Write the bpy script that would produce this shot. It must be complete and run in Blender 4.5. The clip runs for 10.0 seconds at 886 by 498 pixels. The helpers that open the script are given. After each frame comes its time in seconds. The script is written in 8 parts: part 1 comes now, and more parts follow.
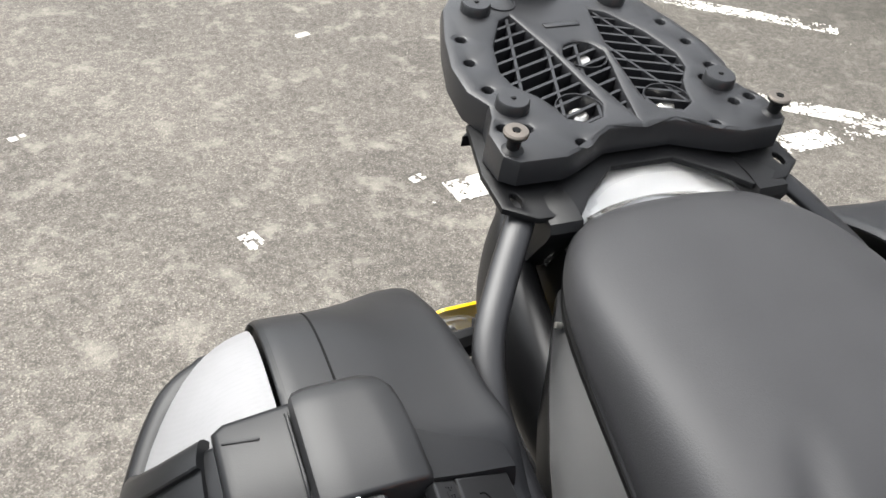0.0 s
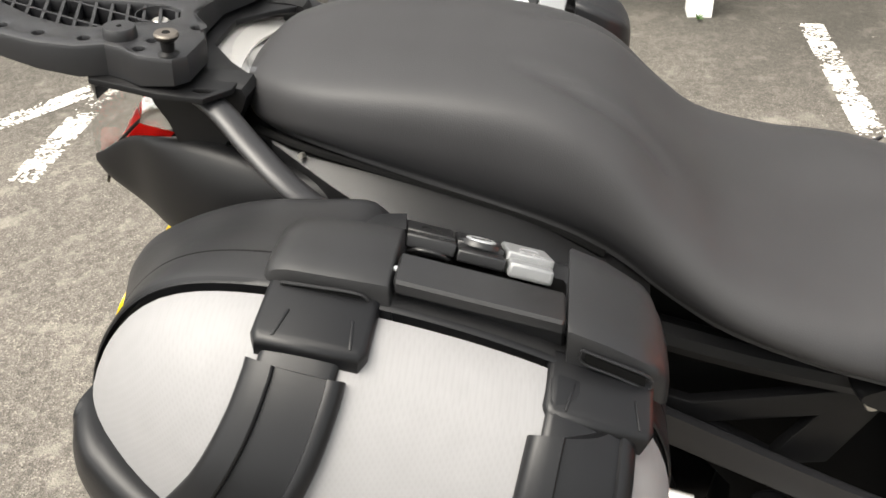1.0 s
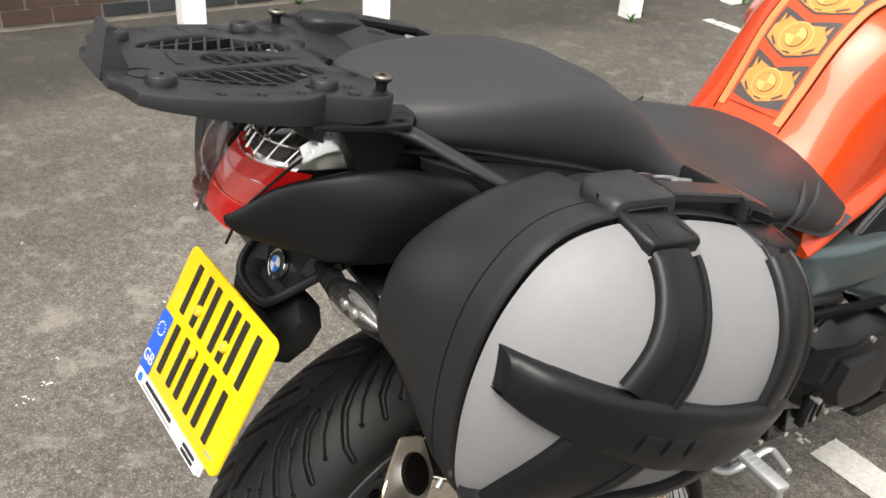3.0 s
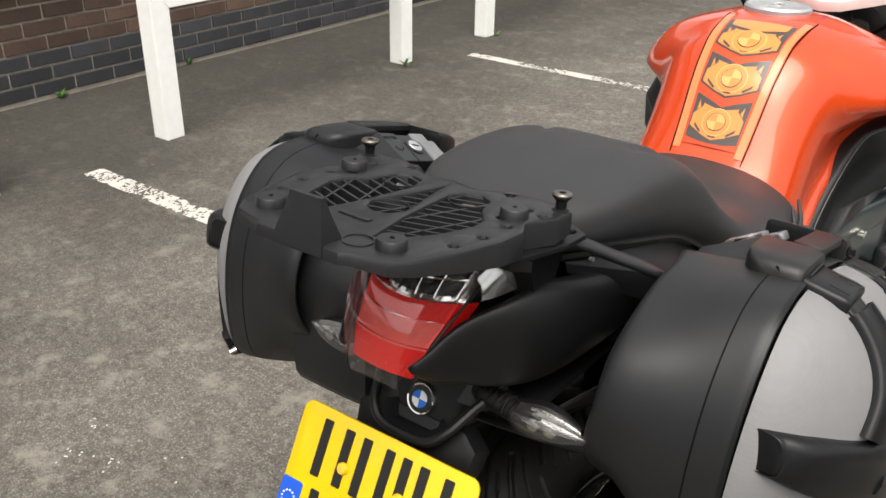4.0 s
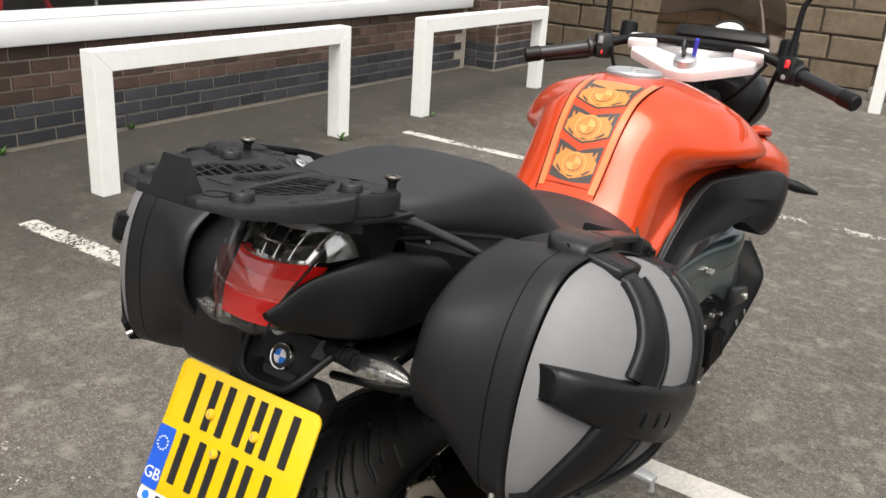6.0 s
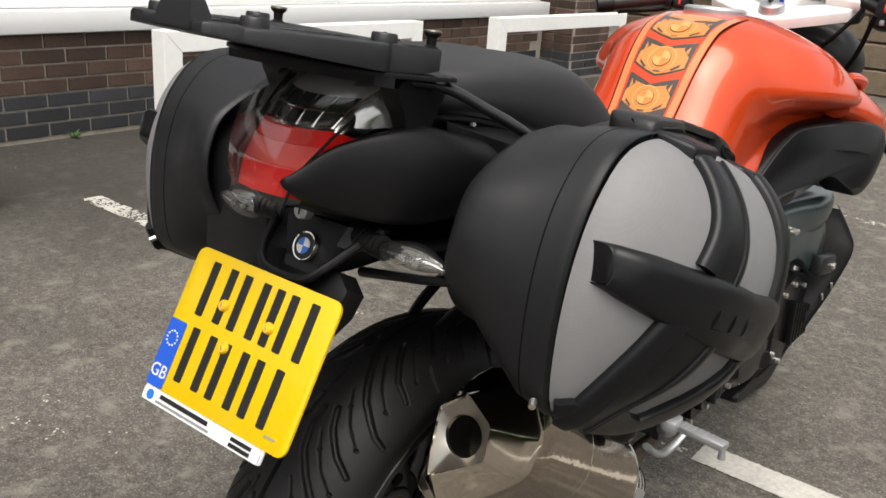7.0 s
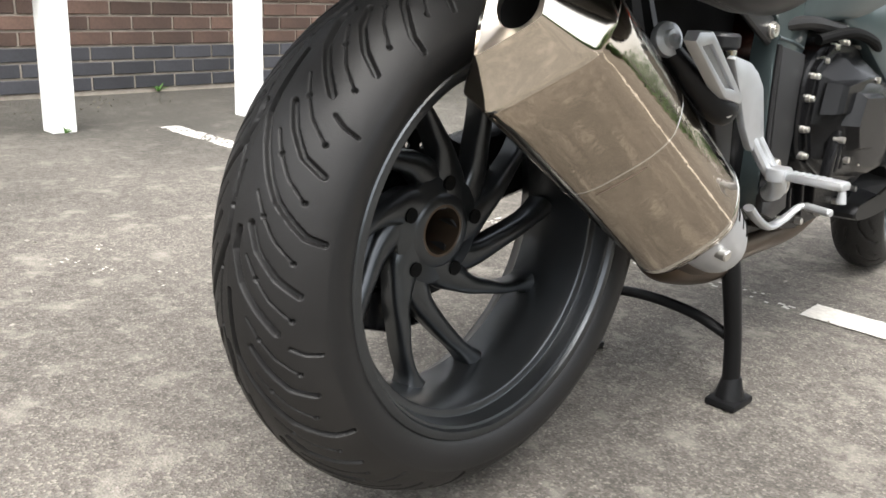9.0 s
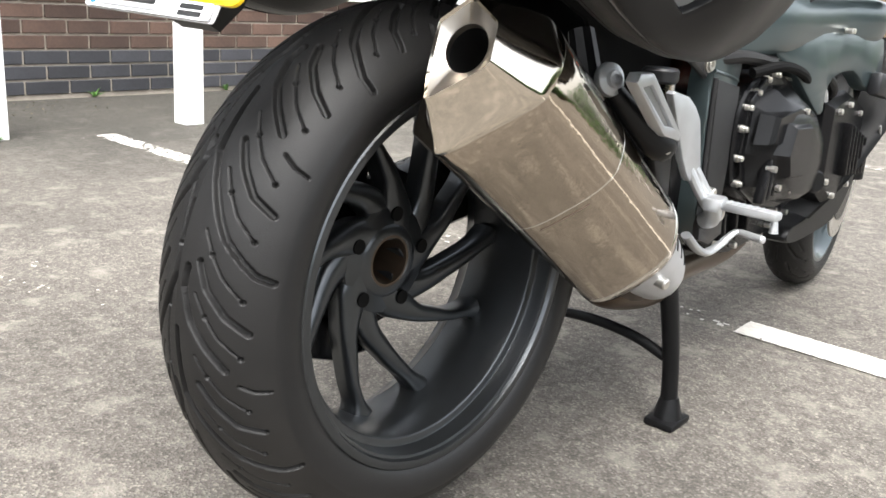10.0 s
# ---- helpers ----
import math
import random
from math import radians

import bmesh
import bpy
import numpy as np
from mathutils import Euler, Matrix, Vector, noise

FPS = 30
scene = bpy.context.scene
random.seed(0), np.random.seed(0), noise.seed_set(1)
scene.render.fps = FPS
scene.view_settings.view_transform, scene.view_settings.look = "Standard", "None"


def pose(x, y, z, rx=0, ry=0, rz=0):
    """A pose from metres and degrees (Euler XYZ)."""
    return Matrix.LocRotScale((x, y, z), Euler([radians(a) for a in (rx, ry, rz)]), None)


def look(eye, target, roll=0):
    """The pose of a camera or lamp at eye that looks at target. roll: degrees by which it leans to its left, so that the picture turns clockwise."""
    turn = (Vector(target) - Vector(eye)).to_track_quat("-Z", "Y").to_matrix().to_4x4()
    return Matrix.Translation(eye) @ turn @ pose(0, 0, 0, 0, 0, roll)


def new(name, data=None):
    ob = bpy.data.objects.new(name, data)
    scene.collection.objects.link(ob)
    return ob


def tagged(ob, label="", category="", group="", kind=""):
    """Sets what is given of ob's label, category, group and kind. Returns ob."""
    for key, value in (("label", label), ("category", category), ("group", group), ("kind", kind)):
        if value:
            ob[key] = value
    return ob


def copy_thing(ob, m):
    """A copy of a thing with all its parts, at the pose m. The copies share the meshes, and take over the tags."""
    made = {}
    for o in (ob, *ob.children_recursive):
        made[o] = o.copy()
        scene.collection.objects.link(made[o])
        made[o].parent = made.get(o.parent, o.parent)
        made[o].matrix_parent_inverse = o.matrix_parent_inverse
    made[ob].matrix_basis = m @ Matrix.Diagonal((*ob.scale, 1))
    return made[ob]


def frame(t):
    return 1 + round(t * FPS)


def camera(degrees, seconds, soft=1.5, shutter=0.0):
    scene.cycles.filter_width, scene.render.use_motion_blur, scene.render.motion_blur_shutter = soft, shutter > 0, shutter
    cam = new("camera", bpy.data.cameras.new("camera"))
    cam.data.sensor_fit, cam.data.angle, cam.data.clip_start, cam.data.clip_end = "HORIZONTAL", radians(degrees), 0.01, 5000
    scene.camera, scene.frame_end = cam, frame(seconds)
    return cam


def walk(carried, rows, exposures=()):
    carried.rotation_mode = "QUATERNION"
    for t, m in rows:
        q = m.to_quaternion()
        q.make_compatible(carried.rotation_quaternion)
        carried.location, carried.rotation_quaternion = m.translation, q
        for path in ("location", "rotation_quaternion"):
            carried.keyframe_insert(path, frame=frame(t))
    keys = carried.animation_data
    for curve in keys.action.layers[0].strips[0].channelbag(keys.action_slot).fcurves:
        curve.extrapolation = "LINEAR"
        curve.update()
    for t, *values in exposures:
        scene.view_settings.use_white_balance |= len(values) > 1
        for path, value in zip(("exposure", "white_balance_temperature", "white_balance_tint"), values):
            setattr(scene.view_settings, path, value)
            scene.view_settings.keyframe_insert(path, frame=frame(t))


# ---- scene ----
cam = camera(53.6, 10.0, soft=1.6, shutter=0.0)
# seconds, eye in metres, Euler turn in degrees
PATH = [
    (0, 0.3846, 0.3081, 1.4019, 51.60, -4.92, 158.57),
    (0.2, 0.4388, 0.2931, 1.3697, 50.93, -3.84, 146.23),
    (0.5, 0.5456, 0.2318, 1.3428, 53.99, -2.84, 124.10),
    (0.8, 0.6619, 0.1656, 1.3277, 53.43, 1.67, 104.37),
    (1, 0.7234, 0.1429, 1.3323, 54.76, 2.39, 97.50),
    (1.5, 0.8785, 0.0433, 1.3151, 57.74, 2.71, 86.90),
    (2, 0.9745, -0.1120, 1.3446, 57.35, 0.69, 78.25),
    (2.5, 0.9187, -0.3600, 1.3455, 57.05, -0.54, 63.29),
    (3, 0.7829, -0.5583, 1.3607, 59.74, -3.58, 56.36),
    (3.2, 0.6887, -0.6057, 1.3803, 59.73, -2.63, 53.85),
    (4.3, 0.4482, -0.8841, 1.4188, 65.03, -1.29, 30.09),
    (4.5, 0.4489, -0.9037, 1.4295, 65.96, -1.81, 27.74),
    (5, 0.4788, -0.9193, 1.4183, 67.18, -2.21, 27.63),
    (5.2, 0.5041, -0.9150, 1.4127, 68.03, -2.51, 27.95),
    (6.3, 0.7323, -0.9482, 1.3556, 69.13, -4.26, 37.54),
    (6.5, 0.7381, -0.9360, 1.3365, 68.60, -4.25, 39.58),
    (7, 0.6881, -0.8630, 1.1788, 70.44, -3.98, 38.93),
    (7.5, 0.6945, -0.8119, 1.0318, 71.55, -2.52, 39.98),
    (8, 0.7149, -0.8192, 0.8659, 76.89, -2.24, 40.21),
    (8.5, 0.7165, -0.8214, 0.7197, 75.27, -2.96, 43.29),
    (9, 0.7285, -0.7952, 0.6614, 72.98, -2.58, 44.60),
    (9.5, 0.7340, -0.7843, 0.6590, 72.29, -3.20, 42.50),
    (10, 0.7231, -0.8041, 0.6984, 73.38, -3.82, 40.93),
]
walk(cam, [(t, pose(x, y, z, rx, ry, rz)) for t, x, y, z, rx, ry, rz in PATH],
     exposures=[(0.0, 1.68, 6450, 8), (0.5, 1.92, 6600, 8), (1.0, 1.68, 7000, 8), (2.0, 1.62, 6850, 8), (3.0, 1.24, 6800, 9), (4.5, 0.81, 6850, 9), (5.2, 0.79, 6750, 9), (6.5, 0.77, 6720, 9), (7.0, 0.66, 6780, 9), (7.5, 0.75, 6780, 9), (8.2, 1.2, 6880, 9), (8.7, 1.65, 6650, 9), (9.1, 1.88, 6500, 9), (10.0, 2.0, 6450, 9)])

# ---------- world and light: a bright overcast afternoon ----------
world = bpy.data.worlds.new("overcast_sky")
scene.world = world
world.use_nodes = True
wn = world.node_tree
sky = wn.nodes.new("ShaderNodeTexSky")
sky.sky_type = "NISHITA"
sky.sun_disc = False
sky.sun_elevation, sky.sun_rotation = radians(66), radians(141)
sky.air_density, sky.dust_density, sky.ozone_density = 1.0, 4.0, 1.0
grey = wn.nodes.new("ShaderNodeHueSaturation")
grey.inputs["Saturation"].default_value = 0.22
wn.links.new(sky.outputs[0], grey.inputs["Color"])
back = wn.nodes["Background"]
back.inputs["Strength"].default_value = 0.15
wn.links.new(grey.outputs[0], back.inputs["Color"])
sun = new("sun", bpy.data.lights.new("sun", "SUN"))
sun.data.energy, sun.data.angle, sun.data.color = 1.5, radians(50), (1.0, 0.97, 0.93)
sun.matrix_basis = look((2.3, -2.8, 8.5), (0, 0, 0.5))


# ---------- materials ----------
def shader(name, color, rough=0.5, metal=0.0, vary=0.12, scale=40.0, bump=0.0, bump_scale=400.0, coat=0.0,
           dirt=0.0, dirt_color=(0.3, 0.27, 0.22), spec=0.5, island=0.0, per_object=0.0):
    """A principled surface with a fine and a broad variation of its colour, a grain and some dust."""
    m = bpy.data.materials.new(name)
    m.use_nodes = True
    n, l = m.node_tree.nodes, m.node_tree.links
    p = n["Principled BSDF"]
    p.inputs["Roughness"].default_value, p.inputs["Metallic"].default_value = rough, metal
    p.inputs["Specular IOR Level"].default_value = spec
    p.inputs["Coat Weight"].default_value, p.inputs["Coat Roughness"].default_value = coat, 0.03
    where = n.new("ShaderNodeTexCoord").outputs["Object"]
    fine, broad = n.new("ShaderNodeTexNoise"), n.new("ShaderNodeTexNoise")
    for tex, s, d in ((fine, scale, 6.0), (broad, scale / 12, 4.0)):
        tex.inputs["Scale"].default_value, tex.inputs["Detail"].default_value = s, d
        l.new(where, tex.inputs["Vector"])
    add = n.new("ShaderNodeMath")
    add.operation = "ADD"
    l.new(fine.outputs["Fac"], add.inputs[0]), l.new(broad.outputs["Fac"], add.inputs[1])
    ramp = n.new("ShaderNodeMapRange")
    ramp.inputs["From Min"].default_value, ramp.inputs["From Max"].default_value = 0.6, 1.4
    ramp.inputs["To Min"].default_value, ramp.inputs["To Max"].default_value = 1 - vary, 1 + vary
    l.new(add.outputs[0], ramp.inputs["Value"])
    shade = ramp.outputs[0]
    for amount, node, out in ((island, "ShaderNodeNewGeometry", "Random Per Island"), (per_object, "ShaderNodeObjectInfo", "Random")):
        if amount:
            pick = n.new("ShaderNodeMapRange")
            pick.inputs["To Min"].default_value, pick.inputs["To Max"].default_value = 1 - amount, 1 + amount
            l.new(n.new(node).outputs[out], pick.inputs["Value"])
            times = n.new("ShaderNodeMath")
            times.operation = "MULTIPLY"
            l.new(shade, times.inputs[0]), l.new(pick.outputs[0], times.inputs[1])
            shade = times.outputs[0]
    mul = n.new("ShaderNodeVectorMath")
    mul.operation = "SCALE"
    mul.inputs[0].default_value = color
    l.new(shade, mul.inputs["Scale"])
    out = mul.outputs[0]
    if dirt:
        cut = n.new("ShaderNodeMapRange")
        cut.inputs["From Min"].default_value, cut.inputs["From Max"].default_value = 0.52, 0.75
        cut.inputs["To Max"].default_value = dirt
        l.new(broad.outputs["Fac"], cut.inputs["Value"])
        mix = n.new("ShaderNodeMix")
        mix.data_type = "RGBA"
        l.new(cut.outputs[0], mix.inputs["Factor"]), l.new(out, mix.inputs["A"])
        mix.inputs["B"].default_value = (*dirt_color, 1)
        out = mix.outputs["Result"]
    l.new(out, p.inputs["Base Color"])
    if bump:
        grain, b = n.new("ShaderNodeTexNoise"), n.new("ShaderNodeBump")
        grain.inputs["Scale"].default_value, grain.inputs["Detail"].default_value = bump_scale, 3
        l.new(where, grain.inputs["Vector"]), l.new(grain.outputs["Fac"], b.inputs["Height"])
        b.inputs["Strength"].default_value, b.inputs["Distance"].default_value = bump, 0.6 / bump_scale
        l.new(b.outputs[0], p.inputs["Normal"])
    return m


def fabric(name, color):
    """Woven nylon: a diagonal weave in relief and tone."""
    m = shader(name, color, 0.62, vary=0.06, scale=60)
    n, l = m.node_tree.nodes, m.node_tree.links
    where = n.new("ShaderNodeTexCoord").outputs["Object"]
    waves = []
    for turn in ((0.3, 0.75, 0.65), (0.3, -0.65, 0.75)):
        axis = n.new("ShaderNodeVectorMath")
        axis.operation = "DOT_PRODUCT"
        l.new(where, axis.inputs[0])
        axis.inputs[1].default_value = turn
        sine = n.new("ShaderNodeMath")
        sine.operation = "MULTIPLY"
        sine.inputs[1].default_value = 2 * math.pi / 0.0026
        l.new(axis.outputs["Value"], sine.inputs[0])
        wave = n.new("ShaderNodeMath")
        wave.operation = "SINE"
        l.new(sine.outputs[0], wave.inputs[0])
        waves.append(wave.outputs[0])
    both = n.new("ShaderNodeMath")
    both.operation = "MAXIMUM"
    l.new(waves[0], both.inputs[0]), l.new(waves[1], both.inputs[1])
    b = n.new("ShaderNodeBump")
    b.inputs["Strength"].default_value, b.inputs["Distance"].default_value = 0.05, 0.0005
    l.new(both.outputs[0], b.inputs["Height"]), l.new(b.outputs[0], n["Principled BSDF"].inputs["Normal"])
    tone, woven = n.new("ShaderNodeMapRange"), n.new("ShaderNodeVectorMath")
    tone.inputs["From Min"].default_value, tone.inputs["To Min"].default_value, tone.inputs["To Max"].default_value = -1.0, 0.965, 1.015
    woven.operation = "SCALE"
    l.new(both.outputs[0], tone.inputs["Value"]), l.new(tone.outputs[0], woven.inputs["Scale"])
    base = n["Principled BSDF"].inputs["Base Color"]
    l.new(base.links[0].from_socket, woven.inputs[0])
    l.new(woven.outputs[0], base)
    return m


def asphalt_material():
    """Worn tarmac: pale chippings in dark binder, with broad stains and dusty patches."""
    m = bpy.data.materials.new("asphalt")
    m.use_nodes = True
    n, l = m.node_tree.nodes, m.node_tree.links
    p = n["Principled BSDF"]
    p.inputs["Roughness"].default_value = 0.88
    p.inputs["Specular IOR Level"].default_value = 0.3
    where = n.new("ShaderNodeTexCoord").outputs["Object"]
    cells = n.new("ShaderNodeTexVoronoi")
    cells.inputs["Scale"].default_value = 260
    l.new(where, cells.inputs["Vector"])
    chip = n.new("ShaderNodeValToRGB")
    chip.color_ramp.elements[0].position, chip.color_ramp.elements[1].position = 0.0, 1.0
    for at, c in ((0.0, (0.075, 0.068, 0.059)), (0.45, (0.098, 0.089, 0.078)), (0.8, (0.130, 0.118, 0.102)), (1.0, (0.195, 0.178, 0.155))):
        e = chip.color_ramp.elements.new(at) if 0 < at < 1 else chip.color_ramp.elements[0 if at == 0 else -1]
        e.color = (*c, 1)
    split = n.new("ShaderNodeSeparateColor")
    l.new(cells.outputs["Color"], split.inputs[0]), l.new(split.outputs[0], chip.inputs["Fac"])
    broad, mid = n.new("ShaderNodeTexNoise"), n.new("ShaderNodeTexNoise")
    for tex, s in ((broad, 0.9), (mid, 9.0)):
        tex.inputs["Scale"].default_value, tex.inputs["Detail"].default_value, tex.inputs["Roughness"].default_value = s, 8, 0.65
        l.new(where, tex.inputs["Vector"])
    tone = n.new("ShaderNodeMapRange")
    tone.inputs["From Min"].default_value, tone.inputs["From Max"].default_value = 0.3, 0.7
    tone.inputs["To Min"].default_value, tone.inputs["To Max"].default_value = 0.72, 1.30
    l.new(broad.outputs["Fac"], tone.inputs["Value"])
    scale = n.new("ShaderNodeVectorMath")
    scale.operation = "SCALE"
    patch, blotch, both = n.new("ShaderNodeTexNoise"), n.new("ShaderNodeMapRange"), n.new("ShaderNodeMath")
    patch.inputs["Scale"].default_value, patch.inputs["Detail"].default_value, patch.inputs["Roughness"].default_value = 38, 5, 0.7
    l.new(where, patch.inputs["Vector"]), l.new(patch.outputs["Fac"], blotch.inputs["Value"])
    blotch.inputs["From Min"].default_value, blotch.inputs["From Max"].default_value = 0.35, 0.65
    blotch.inputs["To Min"].default_value, blotch.inputs["To Max"].default_value = 0.72, 1.28
    both.operation = "MULTIPLY"
    l.new(tone.outputs[0], both.inputs[0]), l.new(blotch.outputs[0], both.inputs[1])
    l.new(chip.outputs[0], scale.inputs[0]), l.new(both.outputs[0], scale.inputs["Scale"])
    dust = n.new("ShaderNodeMapRange")
    dust.inputs["From Min"].default_value, dust.inputs["From Max"].default_value, dust.inputs["To Max"].default_value = 0.53, 0.68, 0.70
    l.new(mid.outputs["Fac"], dust.inputs["Value"])
    mix = n.new("ShaderNodeMix")
    mix.data_type = "RGBA"
    l.new(dust.outputs[0], mix.inputs["Factor"]), l.new(scale.outputs[0], mix.inputs["A"])
    mix.inputs["B"].default_value = (0.245, 0.226, 0.196, 1)
    # darker strip with a ragged edge along the building
    apart, ragged, strip, strip_mix = n.new("ShaderNodeSeparateXYZ"), n.new("ShaderNodeMath"), n.new("ShaderNodeMapRange"), n.new("ShaderNodeMix")
    l.new(where, apart.inputs[0])
    ragged.operation = "MULTIPLY_ADD"
    l.new(broad.outputs["Fac"], ragged.inputs[0]), l.new(apart.outputs["X"], ragged.inputs[2])
    ragged.inputs[1].default_value = 2.2
    strip.inputs["From Min"].default_value, strip.inputs["From Max"].default_value = -0.3, -2.0
    strip.inputs["To Min"].default_value, strip.inputs["To Max"].default_value = 0.0, 0.72
    l.new(ragged.outputs[0], strip.inputs["Value"])
    strip_mix.data_type = "RGBA"
    l.new(strip.outputs[0], strip_mix.inputs["Factor"]), l.new(mix.outputs["Result"], strip_mix.inputs["A"])
    strip_mix.inputs["B"].default_value = (0.030, 0.029, 0.024, 1)
    l.new(strip_mix.outputs["Result"], p.inputs["Base Color"])
    b = n.new("ShaderNodeBump")
    b.inputs["Strength"].default_value, b.inputs["Distance"].default_value = 0.7, 0.003
    l.new(cells.outputs["Distance"], b.inputs["Height"]), l.new(b.outputs[0], p.inputs["Normal"])
    return m


def glass(name, color=(1, 1, 1), rough=0.0, ior=1.45):
    m = bpy.data.materials.new(name)
    m.use_nodes = True
    p = m.node_tree.nodes["Principled BSDF"]
    p.inputs["Base Color"].default_value = (*color, 1)
    p.inputs["Transmission Weight"].default_value, p.inputs["Roughness"].default_value, p.inputs["IOR"].default_value = 1.0, rough, ior
    return m


def thin_glass(name):
    """A thin clear shell: see-through, with a mirror-like gloss."""
    m = bpy.data.materials.new(name)
    m.use_nodes = True
    n, l = m.node_tree.nodes, m.node_tree.links
    n.remove(n["Principled BSDF"])
    see, gloss, mix, edge, thin = n.new("ShaderNodeBsdfTransparent"), n.new("ShaderNodeBsdfGlossy"), n.new("ShaderNodeMixShader"), n.new("ShaderNodeLayerWeight"), n.new("ShaderNodeMapRange")
    see.inputs["Color"].default_value = (0.97, 0.97, 0.97, 1)
    gloss.inputs["Roughness"].default_value = 0.03
    edge.inputs["Blend"].default_value = 0.18
    thin.inputs["To Min"].default_value, thin.inputs["To Max"].default_value = 0.08, 0.42
    l.new(edge.outputs["Facing"], thin.inputs["Value"])
    l.new(thin.outputs[0], mix.inputs["Fac"]), l.new(see.outputs[0], mix.inputs[1]), l.new(gloss.outputs[0], mix.inputs[2])
    # a thin white haze painted over the lens to brighten the lamp behind
    haze, veil = n.new("ShaderNodeBsdfDiffuse"), n.new("ShaderNodeMixShader")
    haze.inputs["Color"].default_value, veil.inputs["Fac"].default_value = (0.8, 0.8, 0.8, 1), 0.008
    l.new(mix.outputs[0], veil.inputs[1]), l.new(haze.outputs[0], veil.inputs[2])
    l.new(veil.outputs[0], n["Material Output"].inputs["Surface"])
    return m


ASPHALT = asphalt_material()
LINE_PAINT = shader("road_paint", (0.49, 0.47, 0.43), 0.8, vary=0.3, scale=90, bump=0.6, bump_scale=250, dirt=0.45, dirt_color=(0.20, 0.185, 0.16))
WHITE_WOOD = shader("white_painted_wood", (0.88, 0.88, 0.86), 0.45, vary=0.05, scale=25, bump=0.15, bump_scale=120, dirt=0.18, dirt_color=(0.45, 0.43, 0.38))
WHITE_UPVC = shader("white_upvc", (0.8, 0.8, 0.8), 0.3, vary=0.03, scale=8)
BRICK = shader("brown_brick", (0.082, 0.049, 0.036), 0.8, vary=0.35, scale=60, bump=0.5, bump_scale=300, per_object=0.45)
BLUE_BRICK = shader("blue_brick", (0.036, 0.0365, 0.042), 0.6, vary=0.3, scale=60, bump=0.4, bump_scale=300, per_object=0.35)
MORTAR = shader("mortar", (0.34, 0.30, 0.25), 0.9, vary=0.25, scale=30, bump=0.6, bump_scale=200, dirt=0.3, dirt_color=(0.1, 0.09, 0.08))
STONE = shader("tan_stone_wall", (0.17, 0.1275, 0.085), 0.9, vary=0.4, scale=14, bump=0.6, bump_scale=60, dirt=0.5, dirt_color=(0.1, 0.08, 0.06))
# the unlit look of the room is put into this near-black
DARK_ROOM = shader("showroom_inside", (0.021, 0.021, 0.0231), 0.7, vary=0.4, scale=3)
KERB = shader("concrete_kerb", (0.216, 0.2, 0.176), 0.9, vary=0.2, scale=30, bump=0.4, dirt=0.4, dirt_color=(0.12, 0.11, 0.09))
LEAF = shader("leaf", (0.06875, 0.1438, 0.035), 0.5, vary=0.4, scale=8, island=0.55)
WEED = shader("weed_leaf", (0.09, 0.19, 0.045), 0.5, vary=0.3, scale=40, island=0.3)
MOSS = shader("moss_and_dead_leaves", (0.095, 0.085, 0.055), 0.95, vary=0.5, scale=50, island=0.5)
PANE = glass("window_glass")
RED_PAINT = shader("red_tube_paint", (0.45, 0.015, 0.02), 0.3, coat=0.4)
SHELL = shader("black_case_plastic", (0.0092, 0.0096, 0.0110), 0.42, vary=0.15, scale=30, bump=0.22, bump_scale=1400, dirt=0.03, spec=0.38)
BAND = shader("black_band_rubber", (0.0048, 0.0050, 0.0058), 0.38, vary=0.15, scale=30, bump=0.12, bump_scale=1200, spec=0.30)
LATCH_BLACK = shader("black_latch_plastic", (0.008, 0.008, 0.0086), 0.36, vary=0.1, scale=30, bump=0.1, bump_scale=1500)
FABRIC = fabric("silver_grey_nylon", (0.182, 0.180, 0.183))
SILVER_PLASTIC = shader("silver_plastic", (0.20, 0.205, 0.21), 0.42, metal=0.3, vary=0.08)
SEAT_VINYL = shader("black_seat_vinyl", (0.0275, 0.0273, 0.0288), 0.54, spec=0.34, vary=0.14, scale=18, bump=0.3, bump_scale=900)
RACK_PLASTIC = shader("matt_black_plastic", (0.0125, 0.0126, 0.0140), 0.36, vary=0.15, scale=30, bump=0.2, bump_scale=1300, dirt=0.05, dirt_color=(0.12, 0.11, 0.10), spec=0.46)
PANEL_BLACK = shader("black_panel_plastic", (0.0046, 0.0046, 0.0050), 0.44, vary=0.15, scale=20, bump=0.12, bump_scale=1400, spec=0.30)
PANEL_GREY = shader("dark_grey_trim", (0.06, 0.06, 0.063), 0.4, vary=0.1, scale=20, bump=0.1, bump_scale=1400)
DARK_STEEL = shader("black_coated_steel", (0.0045, 0.0045, 0.0050), 0.42, spec=0.25, vary=0.2, scale=40)
# near-black for gaps, holes and deep parts; their shade is in this colour
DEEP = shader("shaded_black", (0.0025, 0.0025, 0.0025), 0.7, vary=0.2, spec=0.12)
ORANGE = shader("orange_metallic_paint", (0.6396, 0.05412, 0.00492), 0.42, metal=0.25, vary=0.05, scale=12, coat=0.9, spec=0.3)
STRIPE = shader("pale_orange_stripe", (0.765, 0.198, 0.054), 0.3, vary=0.05, coat=0.9)
DECAL_BLACK = shader("smoked_decal", (0.050, 0.036, 0.030), 0.3, vary=0.2, coat=0.7)
DECAL_GOLD = shader("amber_decal", (0.629, 0.2295, 0.03825), 0.3, vary=0.12, coat=0.8)
DECAL_LIGHT = shader("light_amber_decal", (0.7216, 0.352, 0.0968), 0.3, vary=0.1, coat=0.8)
CHROME = shader("polished_steel", (0.78, 0.75, 0.70), 0.06, metal=1.0, vary=0.05, scale=10)
